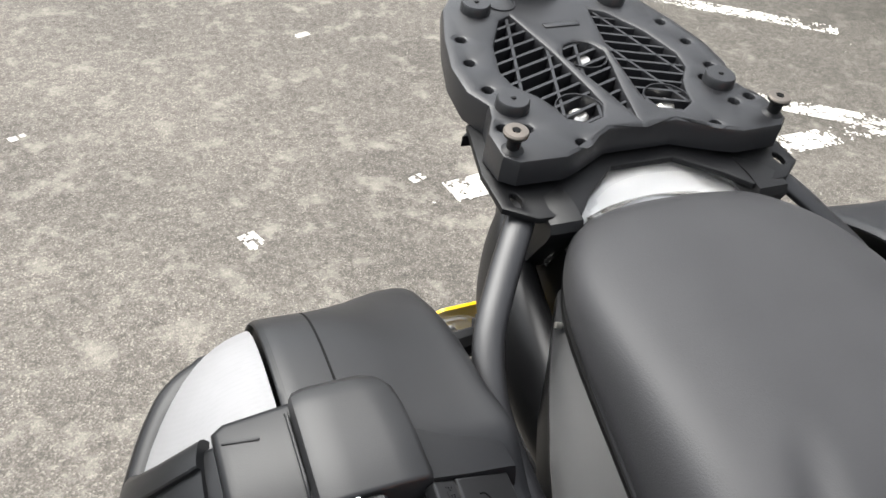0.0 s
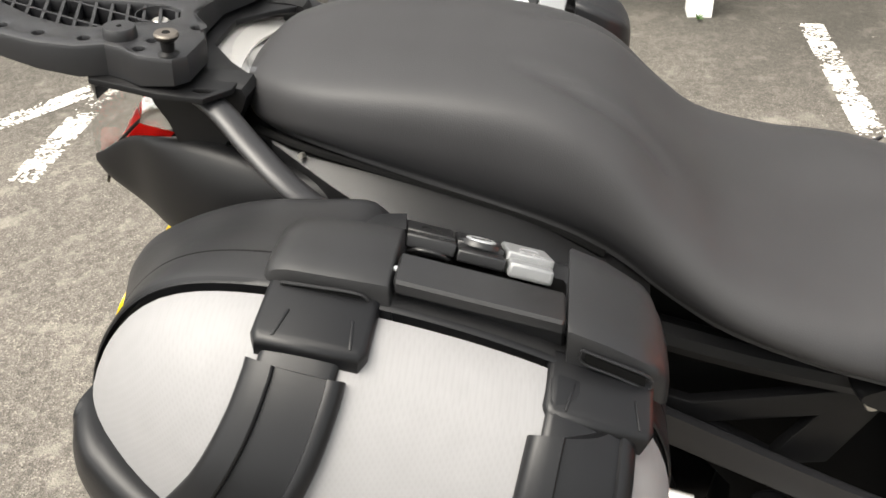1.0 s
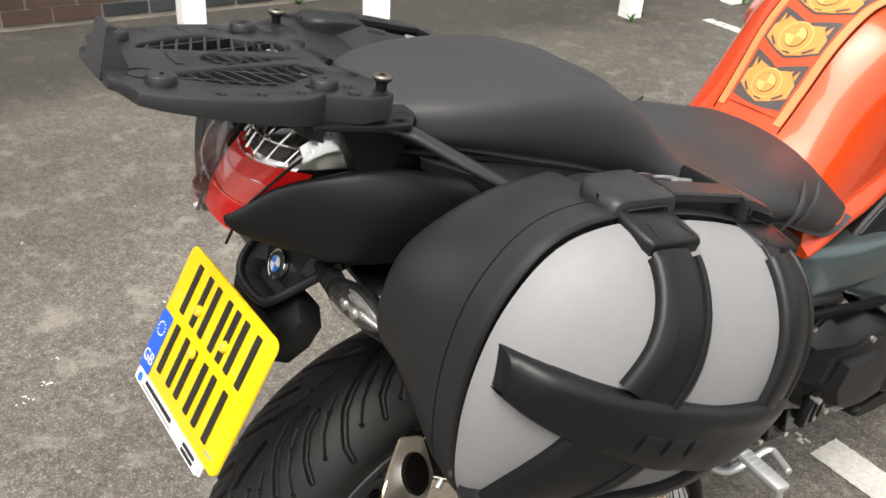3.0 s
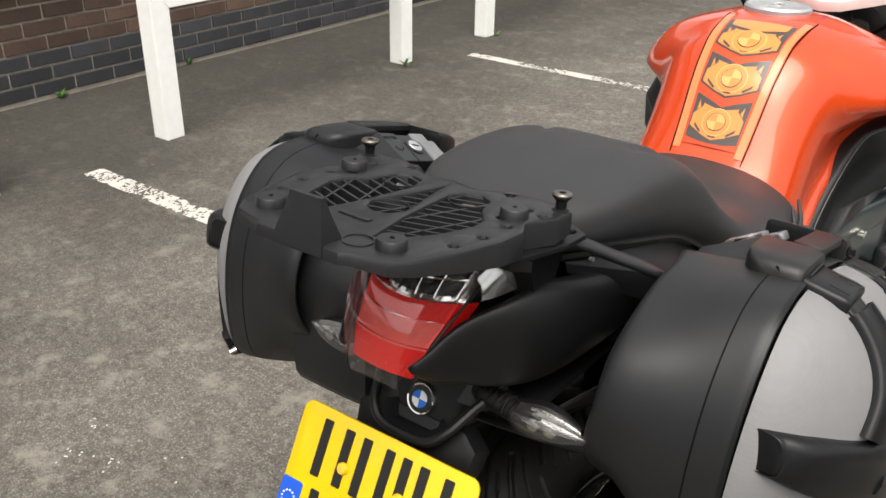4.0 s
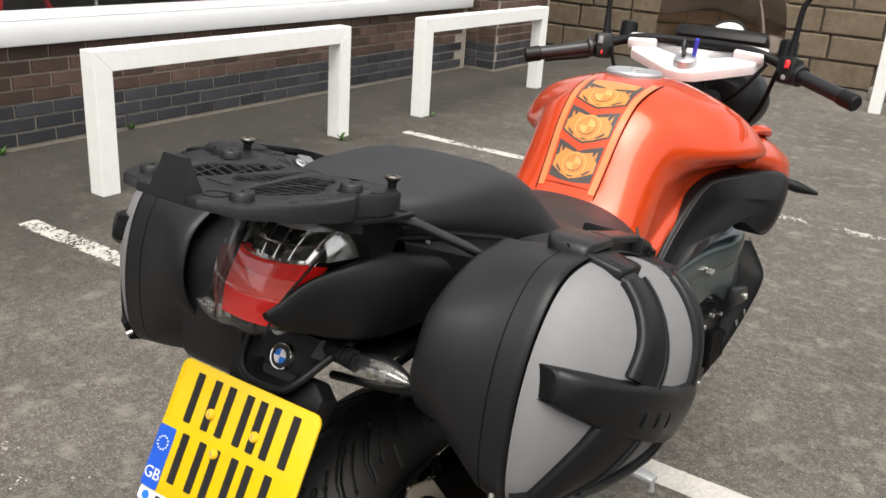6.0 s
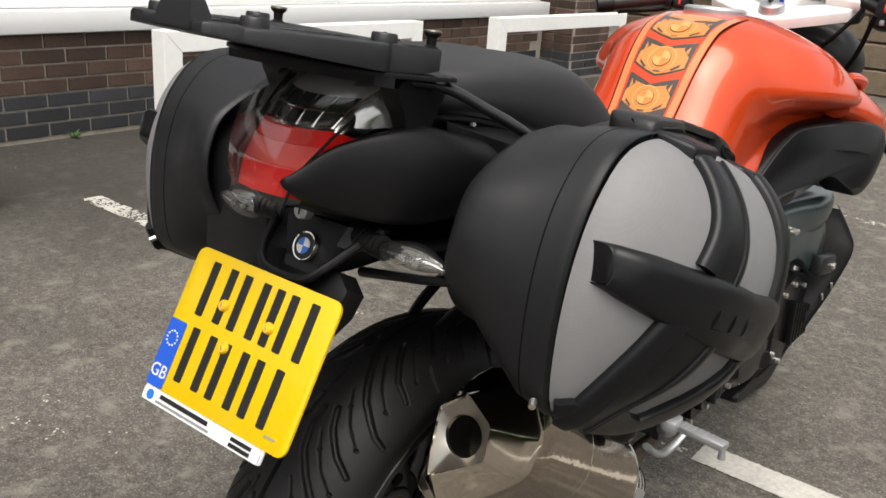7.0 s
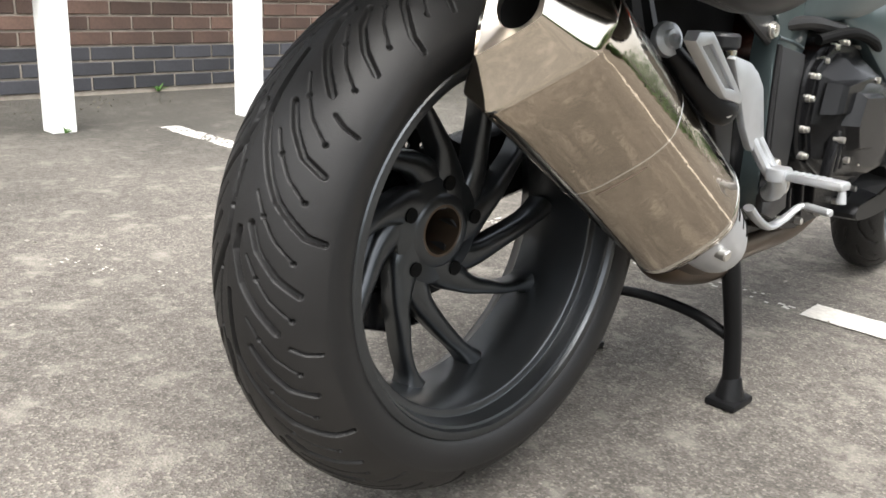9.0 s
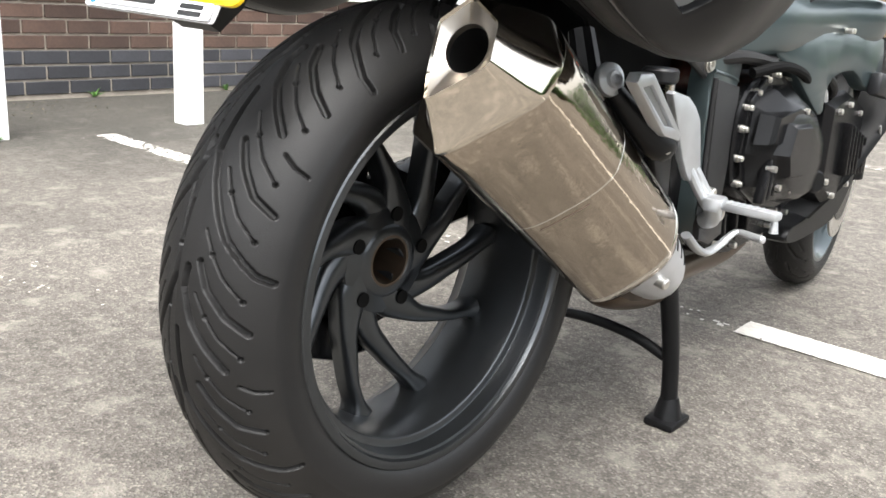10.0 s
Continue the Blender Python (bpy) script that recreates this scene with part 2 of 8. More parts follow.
TITAN = shader("brushed_silencer_steel", (0.4752, 0.4136, 0.3388), 0.075, metal=1.0, vary=0.08, scale=16, bump=0.05, bump_scale=80, dirt=0.12, dirt_color=(0.25, 0.2, 0.15))
BURNT = shader("heat_stained_pipe", (0.10, 0.075, 0.055), 0.4, metal=0.85, vary=0.35, scale=20, dirt=0.5, dirt_color=(0.06, 0.045, 0.035))
ALU = shader("cast_aluminium", (0.52, 0.53, 0.54), 0.42, metal=0.75, vary=0.12, scale=30, bump=0.1, bump_scale=900)
FRAME_GREY = shader("grey_green_frame_paint", (0.068, 0.090, 0.094), 0.28, metal=0.55, vary=0.08, scale=16, coat=0.4)
ENGINE = shader("black_engine_case", (0.0055, 0.0055, 0.006), 0.27, spec=0.24, vary=0.2, scale=30, bump=0.15, bump_scale=700)
CARBON = fabric("woven_carbon", (0.0105, 0.0105, 0.011))
BOLT = shader("zinc_bolt", (0.6, 0.58, 0.54), 0.3, metal=0.9, vary=0.15)
BRONZED = shader("bronzed_steel", (0.16, 0.14, 0.12), 0.38, metal=0.8, vary=0.2, scale=60)
RUBBER = shader("tyre_rubber", (0.0100, 0.0096, 0.0094), 0.52, spec=0.30, vary=0.30, scale=25, bump=0.30, bump_scale=700, dirt=0.16, dirt_color=(0.055, 0.048, 0.040))
SIDEWALL = shader("clean_side_wall_rubber", (0.0085, 0.0084, 0.0086), 0.42, spec=0.34, vary=0.15, scale=30, bump=0.12, bump_scale=900)
GUNMETAL = shader("satin_gunmetal", (0.074, 0.079, 0.084), 0.29, metal=0.9, vary=0.10, scale=20, dirt=0.10, dirt_color=(0.09, 0.08, 0.068))
PLATE_YELLOW = shader("reflective_yellow", (0.7392, 0.4872, 0), 0.35, vary=0.03, coat=0.5)
PLATE_BLUE = shader("plate_blue", (0.01, 0.09, 0.55), 0.35, vary=0.05, coat=0.4)
PLATE_WHITE = shader("plate_white", (0.75, 0.75, 0.76), 0.4, vary=0.04)
INK = shader("black_print", (0.012, 0.012, 0.012), 0.4, vary=0.1)
INK_GREY = shader("grey_print", (0.25, 0.25, 0.26), 0.5, vary=0.1)
YELLOW_CAP = shader("yellow_screw_cap", (0.85, 0.5, 0.02), 0.35, vary=0.05)
BADGE_BLUE = shader("badge_blue", (0.02, 0.16, 0.6), 0.25, coat=0.7)
BADGE_WHITE = shader("badge_white", (0.75, 0.76, 0.78), 0.25, coat=0.7)
RED_LENS = shader("red_lens", (0.99, 0.028, 0.022), 0.4, vary=0.04, scale=60, bump=0.5, bump_scale=420, spec=0.3)
# red lens made pink: the sky's reflection is mixed into its colour
PINK_LENS = shader("sky_paled_red_lens", (0.99, 0.16, 0.13), 0.3, vary=0.1, scale=60, bump=0.3, bump_scale=420)
CLEAR = thin_glass("clear_lens")
RESIN = glass("clear_resin", (0.45, 0.36, 0.22), 0.2, 1.3)
SOOTED_STEEL = shader("sooted_steel", (0.40, 0.37, 0.33), 0.32, metal=1.0, vary=0.15, scale=30)
SATIN_CHROME = shader("satin_polished_steel", (0.70, 0.64, 0.55), 0.085, metal=1.0, vary=0.06, scale=20)
LED = shader("led_lens", (0.34, 0.33, 0.31), 0.12, metal=0.7, vary=0.35, scale=220, bump=0.4, bump_scale=300, coat=0.8)
SMOKED = shader("smoked_reflector", (0.055, 0.052, 0.046), 0.10, metal=0.75, vary=0.5, scale=160, bump=0.9, bump_scale=160, coat=0.6)
SMOKE = glass("smoked_screen", (0.42, 0.30, 0.22), 0.05)
WHITE_YOKE = shader("white_fork_yoke", (0.78, 0.76, 0.75), 0.3, vary=0.04, coat=0.6)
BLUE_TAG = shader("blue_plastic_tag", (0.03, 0.06, 0.6), 0.35)
DIAL = shader("dial_face", (0.75, 0.75, 0.73), 0.4, vary=0.05)
LAMP_SILVER = shader("bright_lamp_silver", (0.86, 0.85, 0.83), 0.13, metal=0.9, vary=0.05, scale=12)
# lamp silver in a paler, less metallic copy; reflected sky is in its colour
COLLAR_SILVER = shader("sky_bright_collar_silver", (0.90, 0.89, 0.87), 0.20, metal=0.45, vary=0.05, scale=12, coat=0.6)
TRIM_SATIN = shader("satin_grey_trim", (0.017, 0.017, 0.018), 0.30, spec=0.40, vary=0.12, scale=20, bump=0.1, bump_scale=1400)
PEG_GREY = shader("worn_grey_rubber", (0.20, 0.20, 0.19), 0.7, vary=0.2, scale=60, bump=0.3, bump_scale=700)
MIRROR = shader("mirror_silver", (0.9, 0.9, 0.9), 0.03, metal=1.0, vary=0.0)
RED_SWITCH = shader("red_switch", (0.6, 0.02, 0.02), 0.35)


# ---------- building blocks ----------
def part(name, bm, material, parent=None, label="", smooth=35, kind="", category=""):
    """Links a bmesh as one mesh object, under a thing or a part if one is given."""
    bmesh.ops.recalc_face_normals(bm, faces=bm.faces)
    me = bpy.data.meshes.new(name)
    bm.to_mesh(me)
    bm.free()
    return linked(name, me, material, parent, label, smooth, kind, category)


def linked(name, me, material, parent=None, label="", smooth=35, kind="", category=""):
    if not me.materials:
        me.materials.append(material)
    if smooth:
        me.shade_smooth()
        me.set_sharp_from_angle(angle=radians(smooth))
    ob = new(name, me)
    if parent is not None:
        ob.parent = parent
        if parent.type == "EMPTY":
            ob.matrix_parent_inverse = parent.matrix_basis.inverted()
    return tagged(ob, label, category, "", kind)


def thing(name, at, label, category, group=""):
    ob = new(name)
    ob.empty_display_size = 0.1
    ob.location = at
    return tagged(ob, label, category, group)


def spline(points, n, closed=False):
    """n points a span along a Catmull-Rom curve through points of any dimension."""
    p = np.array(points, float)
    k = len(p)
    out = []
    for i in range(k if closed else k - 1):
        if closed:
            a, b, c, d = p[i - 1], p[i], p[(i + 1) % k], p[(i + 2) % k]
        else:
            b, c = p[i], p[i + 1]
            a = p[i - 1] if i else 2 * b - c
            d = p[i + 2] if i + 2 < k else 2 * c - b
        for j in range(n):
            s = j / n
            out.append(0.5 * (2 * b + (c - a) * s + (2 * a - 5 * b + 4 * c - d) * s * s + (3 * b - a - 3 * c + d) * s**3))
    if not closed:
        out.append(p[-1])
    return np.array(out)


def skin(rings, ring_closed=True, caps=True, bm=None):
    """A surface through rings of equal length."""
    bm = bm or bmesh.new()
    rows = [[bm.verts.new(tuple(q)) for q in ring] for ring in rings]
    m = len(rows[0])
    for a, b in zip(rows, rows[1:]):
        for j in range(m if ring_closed else m - 1):
            k = (j + 1) % m
            quad = [a[j], a[k], b[k], b[j]]
            bm.faces.new(quad)
    if caps and ring_closed:
        bm.faces.new(rows[0][::-1]), bm.faces.new(rows[-1])
    return bm


def grid_loft(controls, nu, nv, ring_closed=True, caps=True):
    """Smooths a small grid of control points in both directions and skins it."""
    c = np.array(controls, float)
    across = np.array([spline(row, nv, ring_closed) for row in c])
    along = np.array([spline(across[:, j], nu) for j in range(across.shape[1])])
    return skin(along.transpose(1, 0, 2), ring_closed, caps)


def tube(points, radius, n=8, sides=12, bm=None, flat=1.0):
    """A round or flattened tube along a smooth path; radius may be a list, one a point."""
    radii = radius if isinstance(radius, (list, tuple)) else [radius] * len(points)
    path = spline([(*p, r) for p, r in zip(points, radii)], n)
    rings, up = [], None
    for i, q in enumerate(path):
        ahead = Vector(path[min(i + 1, len(path) - 1)][:3]) - Vector(path[max(i - 1, 0)][:3])
        ahead.normalize()
        if up is None:
            up = Vector((0, 0, 1)) if abs(ahead.z) < 0.9 else Vector((1, 0, 0))
        side = ahead.cross(up).normalized()
        up = side.cross(ahead).normalized()
        rings.append([Vector(q[:3]) + float(q[3]) * (math.cos(a) * side + flat * math.sin(a) * up) for a in np.linspace(0, 2 * math.pi, sides, endpoint=False)])
    return skin(rings, True, True, bm)


def box(size, m=None, bevel=0.0, bm=None, segments=2):
    """A bevelled block of that size, centred, then moved by m."""
    own = bmesh.new()
    bmesh.ops.create_cube(own, size=1.0, matrix=Matrix.Diagonal((*size, 1)))
    if bevel:
        bmesh.ops.bevel(own, geom=own.edges[:], offset=bevel, segments=segments, profile=0.5, affect="EDGES")
    if m is not None:
        own.transform(m)
    return own if bm is None else merge(bm, own)


def merge(bm, other):
    me = bpy.data.meshes.new("joined")
    other.to_mesh(me)
    other.free()
    bm.from_mesh(me)
    bpy.data.meshes.remove(me)
    return bm


def lathe(profile, sides=48, m=None, bm=None, closed=False):
    """Turns (radius, height) pairs round z, then moves by m."""
    own = bmesh.new()
    rings = [[(r * math.cos(a), r * math.sin(a), h) for r, h in profile] for a in np.linspace(0, 2 * math.pi, sides, endpoint=False)]
    rows = [[own.verts.new(q) for q in ring] for ring in rings]
    k = len(profile)
    for i in range(sides):
        a, b = rows[i], rows[(i + 1) % sides]
        for j in range(k if closed else k - 1):
            own.faces.new([a[j], b[j], b[(j + 1) % k], a[(j + 1) % k]])
    bmesh.ops.remove_doubles(own, verts=own.verts, dist=1e-6)
    if m is not None:
        own.transform(m)
    return own if bm is None else merge(bm, own)


def along(a, b):
    """A pose at a whose z axis points to b."""
    a, b = Vector(a), Vector(b)
    return Matrix.Translation(a) @ (b - a).to_track_quat("Z", "Y").to_matrix().to_4x4()


def rod(a, b, r, sides=16, bevel=0.0, bm=None):
    h = (Vector(b) - Vector(a)).length
    e = min(bevel, h / 3)
    prof = [(0, 0), (r - e, 0), (r, e), (r, h - e), (r - e, h), (0, h)] if e else [(0, 0), (r, 0), (r, h), (0, h)]
    return lathe(prof, sides, along(a, b), bm)


def slab(outline, holes=(), depth=0.01, m=None, bevel=0.0, bm=None):
    """A flat plate, its outline and holes given in x and y, from z = 0 down by depth; then moved by m."""
    own = bmesh.new()
    edges = []
    for loop in (outline, *holes):
        vs = [own.verts.new((q[0], q[1], 0)) for q in loop]
        edges += [own.edges.new((vs[i], vs[(i + 1) % len(vs)])) for i in range(len(vs))]
    bmesh.ops.triangle_fill(own, use_beauty=True, edges=edges)
    faces = own.faces[:]
    grown = bmesh.ops.extrude_face_region(own, geom=faces)
    bmesh.ops.translate(own, verts=[v for v in grown["geom"] if isinstance(v, bmesh.types.BMVert)], vec=(0, 0, -depth))
    if bevel:
        bmesh.ops.recalc_face_normals(own, faces=own.faces)
        sharp = [e for e in own.edges if len(e.link_faces) == 2 and e.calc_face_angle(0) > 1.0 and all(abs(v.co.z) < 1e-6 for v in e.verts)]
        bmesh.ops.bevel(own, geom=sharp, offset=bevel, segments=2, profile=0.5, affect="EDGES")
    if m is not None:
        own.transform(m)
    return own if bm is None else merge(bm, own)


def inside(q, loop):
    x, y = q
    hit = False
    for (x1, y1), (x2, y2) in zip(loop, loop[1:] + loop[:1]):
        if (y1 > y) != (y2 > y) and x < (x2 - x1) * (y - y1) / (y2 - y1) + x1:
            hit = not hit
    return hit


def lettering(words, size, depth, m):
    """Flat letters in the built-in font, as a mesh."""
    cu = bpy.data.curves.new("letters", "FONT")
    cu.body, cu.size, cu.extrude, cu.align_x, cu.align_y = words, size, depth, "CENTER", "CENTER"
    ob = bpy.data.objects.new("letters", cu)
    me = bpy.data.meshes.new_from_object(ob)
    bpy.data.objects.remove(ob)
    bm = bmesh.new()
    bm.from_mesh(me)
    bpy.data.meshes.remove(me)
    bm.transform(m)
    return bm


def axes(at, x, y):
    """A pose at that place whose x and y axes point those ways."""
    x = Vector(x).normalized()
    z = x.cross(Vector(y)).normalized()
    y = z.cross(x)
    return Matrix.Translation(at) @ Matrix((x, y, z)).transposed().to_4x4()


X_FACE = Matrix(((0, 0, 1, 0), (1, 0, 0, 0), (0, 1, 0, 0), (0, 0, 0, 1)))  # plan x, y, z to world y, z, x


# ---------- setting: ground, bay lines, building, boundary ----------
def sheet(x0, x1, y0, y1, z):
    bm = bmesh.new()
    bm.faces.new([bm.verts.new(q) for q in ((x0, y0, z), (x1, y0, z), (x1, y1, z), (x0, y1, z))])
    return bm


tagged(part("ground", sheet(-90, 90, -90, 90, 0.0), ASPHALT, smooth=0), "worn grey tarmac car park with pale dusty patches", "ground", kind="structure")


def worn_line(a, b, width, wear, seed, label, cell=0.008):
    """A painted strip on the tarmac from a to b, broken up where it has worn away."""
    a, b = Vector((*a, 0)), Vector((*b, 0))
    ahead = (b - a).normalized()
    side = Vector((-ahead.y, ahead.x, 0))
    n, m = int((b - a).length / cell), max(3, int(width / cell))
    bm = bmesh.new()
    made = {}

    def corner(i, j):
        if (i, j) not in made:
            w = side * (j / m - 0.5) * width + ahead * i * cell
            jit = Vector((noise.noise((i * 3.1, j * 2.7, seed)), noise.noise((i * 2.9, j * 3.3, seed + 5)), 0)) * cell * 0.45
            made[i, j] = bm.verts.new(a + w + jit + Vector((0, 0, 0.003)))
        return made[i, j]

    for i in range(n):
        for j in range(m):
            u = 1 - abs(2 * (j + 0.5) / m - 1)
            keep = (noise.noise((i * 0.045, j * 0.05 + seed, 1.7)) * 0.45 + noise.noise((i * 0.22, j * 0.25, seed * 3.0)) * 0.4
                    + noise.noise((i * 0.75, j * 0.75, seed * 7.0)) * 0.5 + min(u, 0.35) * 0.5)
            if keep > wear:
                bm.faces.new([corner(i, j), corner(i + 1, j), corner(i + 1, j + 1), corner(i, j + 1)])
    return tagged(part("bay_line", bm, LINE_PAINT, smooth=0), label, "road marking", "parking bay lines", "structure")


LINE = "worn white painted parking bay line on tarmac"
worn_line((-2.77, 1.09), (-1.5, 1.09), 0.095, 0.0, 1.0, LINE)
worn_line((-1.5, 1.09), (0.03, 1.09), 0.095, 0.42, 2.0, LINE)
worn_line((0.05, 1.09), (6.0, 1.09), 0.10, -0.5, 3.0, "fresher white painted parking bay line on tarmac")
worn_line((-2.65, 3.73), (-0.9, 3.73), 0.09, 0.02, 4.0, LINE)
worn_line((-0.9, 3.73), (4.0, 3.73), 0.09, 0.35, 5.0, LINE)
worn_line((-2.2, -1.53), (-1.39, -1.5), 0.10, 0.1, 6.0, LINE)
worn_line((-1.39, -1.5), (3.0, -1.5), 0.10, 0.80, 7.0, LINE)
for n, (x, y, long, turn, wide) in enumerate(((-1.17, 0.0, 0.16, 20, 0.07), (-1.02, 0.13, 0.09, 70, 0.05), (-1.28, 0.09, 0.07, 10, 0.04), (-0.95, 0.05, 0.06, 40, 0.04), (-1.0, -0.4, 0.10, 110, 0.05), (-1.09, -0.3, 0.07, 60, 0.05))):
    dx, dy = 0.5 * long * math.cos(radians(turn)), 0.5 * long * math.sin(radians(turn))
    worn_line((x - dx, y - dy), (x + dx, y + dy), wide, 0.40, 20.0 + n, "flaking remnant of white paint on tarmac", 0.005)
worn_line((-2.2, -1.47), (-1.2, -2.2), 0.10, 0.08, 8.0, "worn white diagonal hatch line on tarmac")
worn_line((-2.5, -2.22), (-1.7, -2.8), 0.10, 0.08, 9.0, "worn white diagonal hatch line on tarmac")
for n, (x, y, w, h) in enumerate(((-0.55, -1.55, 0.13, 0.10), (0.085, -1.465, 0.05, 0.07), (-0.42, -1.63, 0.05, 0.03), (0.62, -2.1, 0.05, 0.025), (-0.33, -2.6, 0.06, 0.03))):
    worn_line((x - w / 2, y), (x + w / 2, y + 0.02), h, -0.12 if n < 2 else 0.0, 20.0 + n, "last flake of a worn white bay line on tarmac")


def barrier_hoop(x, y, label):
    """A goalpost of square white timber."""
    t = thing("barrier_hoop", (x, y, 0), label, "barrier", "white barriers along the building")
    w, far, top = 0.098, 1.83, 0.69
    for name, outline in (("post", [(0, 0), (w, 0), (w, top - w), (0, top)]), ("post", [(far - w, 0), (far, 0), (far, top), (far - w, top - w)]), ("rail", [(0, top), (w, top - w), (far - w, top - w), (far, top)])):
        bm = skin([[(x + dx, y + q[0], q[1]) for q in outline] for dx in (-w / 2, w / 2)])
        bmesh.ops.bevel(bm, geom=bm.edges[:], offset=0.0025, segments=1, profile=0.5, affect="EDGES")
        part(name, bm, WHITE_WOOD, t, "", 20)
    return t


hoop = barrier_hoop(-2.88, 1.53, "white painted timber hoop barrier in front of the brick building")
for y in (-3.75, -1.11, 4.17):
    copy_thing(hoop, pose(-2.88, y, 0))
copy_thing(hoop, pose(-0.38, 7.45, 0, 0, 0, -88))

# brick building
WALL_X, COURSE, PITCH = -3.83, 0.0775, 0.237
front = part("wall_front", box((0.24, 22.0, 0.57), pose(WALL_X - 0.124, -4.7, 0.285)), MORTAR, smooth=0)
tagged(front, "brown brick wall with dark blue engineering brick plinth", "wall", kind="structure")
pier = part("wall_pier", box((0.40, 1.02, 1.9), pose(WALL_X + 0.10, 6.86, 0.95)), MORTAR, smooth=0)
tagged(pier, "projecting brown brick pier at the end of the building", "wall", kind="structure")
head = part("wall_upper", box((0.24, 22.0, 0.9), pose(WALL_X - 0.124, -4.7, 2.75), 0.01), WHITE_UPVC, smooth=20)
tagged(head, "plain pale fascia above the shop windows", "wall", kind="structure")
roof = part("roof", box((6.4, 23.0, 0.2), pose(WALL_X - 2.9, -4.2, 3.3), 0.01), KERB)
tagged(roof, "flat roof of the brick building", "roof", kind="structure")
sill = part("window_sill", box((0.17, 22.0, 0.115), pose(WALL_X - 0.03, -4.7, 0.628), 0.008), WHITE_UPVC)
tagged(sill, "long white plastic window sill on the brick wall", "window sill", kind="structure")
for n in range(8):
    y = 6.3 - 2.62 * (n + 1)
    win = part(f"window_{n + 1}", box((0.012, 2.5, 1.52), pose(WALL_X - 0.10, y + 1.31, 1.49)), PANE, smooth=0)
    win.visible_shadow = False
    tagged(win, "large shop window pane with white plastic frame", "window", kind="structure")
    part("window_frame", box((0.07, 2.62, 0.05), pose(WALL_X - 0.09, y + 1.31, 0.712), 0.006), WHITE_UPVC, win)
    part("window_frame", box((0.07, 2.62, 0.06), pose(WALL_X - 0.09, y + 1.31, 2.27), 0.006), WHITE_UPVC, win)
    part("mullion", box((0.075, 0.07, 1.50), pose(WALL_X - 0.09, y + 0.01, 1.49), 0.006), WHITE_UPVC, win)
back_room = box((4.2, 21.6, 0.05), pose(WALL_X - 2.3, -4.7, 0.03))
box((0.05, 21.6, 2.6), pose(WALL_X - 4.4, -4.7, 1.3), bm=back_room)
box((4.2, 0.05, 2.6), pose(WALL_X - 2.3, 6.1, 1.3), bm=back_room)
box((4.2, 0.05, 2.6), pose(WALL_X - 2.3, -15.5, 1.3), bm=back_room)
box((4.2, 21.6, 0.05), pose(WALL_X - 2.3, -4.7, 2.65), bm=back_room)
tagged(part("showroom", back_room, DARK_ROOM, smooth=0), "showroom inside the shop windows, its dimness put into a near-black colour", "room", kind="structure")
rig = thing("tubular_frame", (WALL_X - 0.75, 1.35, 0.055), "red tubular steel frame standing in the showroom window", "frame")
for a, b in (((0, 0, 0), (0, 0.05, 0.9)), ((0, 0.05, 0.9), (0.1, 0.75, 0.72)), ((0, 0.12, 0.62), (0.1, 0.9, 0.95)), ((0.1, 0.75, 0.72), (0.05, 0.62, 0)), ((0.1, 0.9, 0.95), (0.1, 1.15, 0.4))):
    o = Vector((WALL_X - 0.75, 1.35, 0.055))
    part("tube", rod(o + Vector(a), o + Vector(b), 0.016, 12), RED_PAINT, rig)
counter = thing("display_rail", (WALL_X - 0.45, 0.3, 0.055), "grey metal display rail behind the window", "rail")
for z in (0.78, 0.95):
    part("rail", rod((WALL_X - 0.45, -2.2, z), (WALL_X - 0.45, 2.6, z), 0.012, 10), INK_GREY, counter)
for y in (-2.2, 0.9, 2.6):
    part("post", rod((WALL_X - 0.45, y, 0.055), (WALL_X - 0.45, y, 0.95), 0.012, 10), INK_GREY, counter)

# plain walls added out of view to keep low sky light off the bike
for name, size, at in (("wall_east", (0.25, 24.0, 1.3), (7.7, 0.0, 0.65)), ("wall_south", (13.0, 0.25, 2.0), (1.0, -9.5, 1.0))):
    tagged(part(name, box(size, pose(*at)), STONE, smooth=0), "plain tan stone wall added out of view to block low sky", "wall", kind="structure")

# stone wall, kerb and shrubs that close the car park
far_wall = bmesh.new()
for row in range(6):
    x = -5.6 - 0.31 * (row % 2)
    while x < -0.55:
        w = 0.42 + 0.22 * random.random()
        box((w - 0.018, 0.28, 0.232), pose(x + w / 2, 8.75 + random.uniform(-0.015, 0.015), 0.125 + 0.25 * row), 0.012, far_wall, 1)
        x += w
tagged(part("wall_boundary", far_wall, STONE, smooth=0), "old tan stone boundary wall with moss at its foot", "wall", kind="structure")
tagged(part("wall_boundary_core", box((5.6, 0.2, 1.55), pose(-3.2, 8.78, 0.775)), MORTAR, smooth=0), "mortar core of the stone boundary wall", "wall", kind="structure")
kerb = bmesh.new()
for n in range(9):
    box((0.905, 0.14, 0.12), pose(-0.05 + 0.915 * n, 8.15, 0.06), 0.015, kerb)
tagged(part("kerb", kerb, KERB), "low weathered concrete kerb below the shrubs", "kerb", kind="structure")
tagged(part("soil_bed", box((9.0, 3.0, 0.08), pose(4.0, 9.72, 0.04)), MOSS, smooth=0), "dark soil bed behind the kerb", "ground", kind="structure")


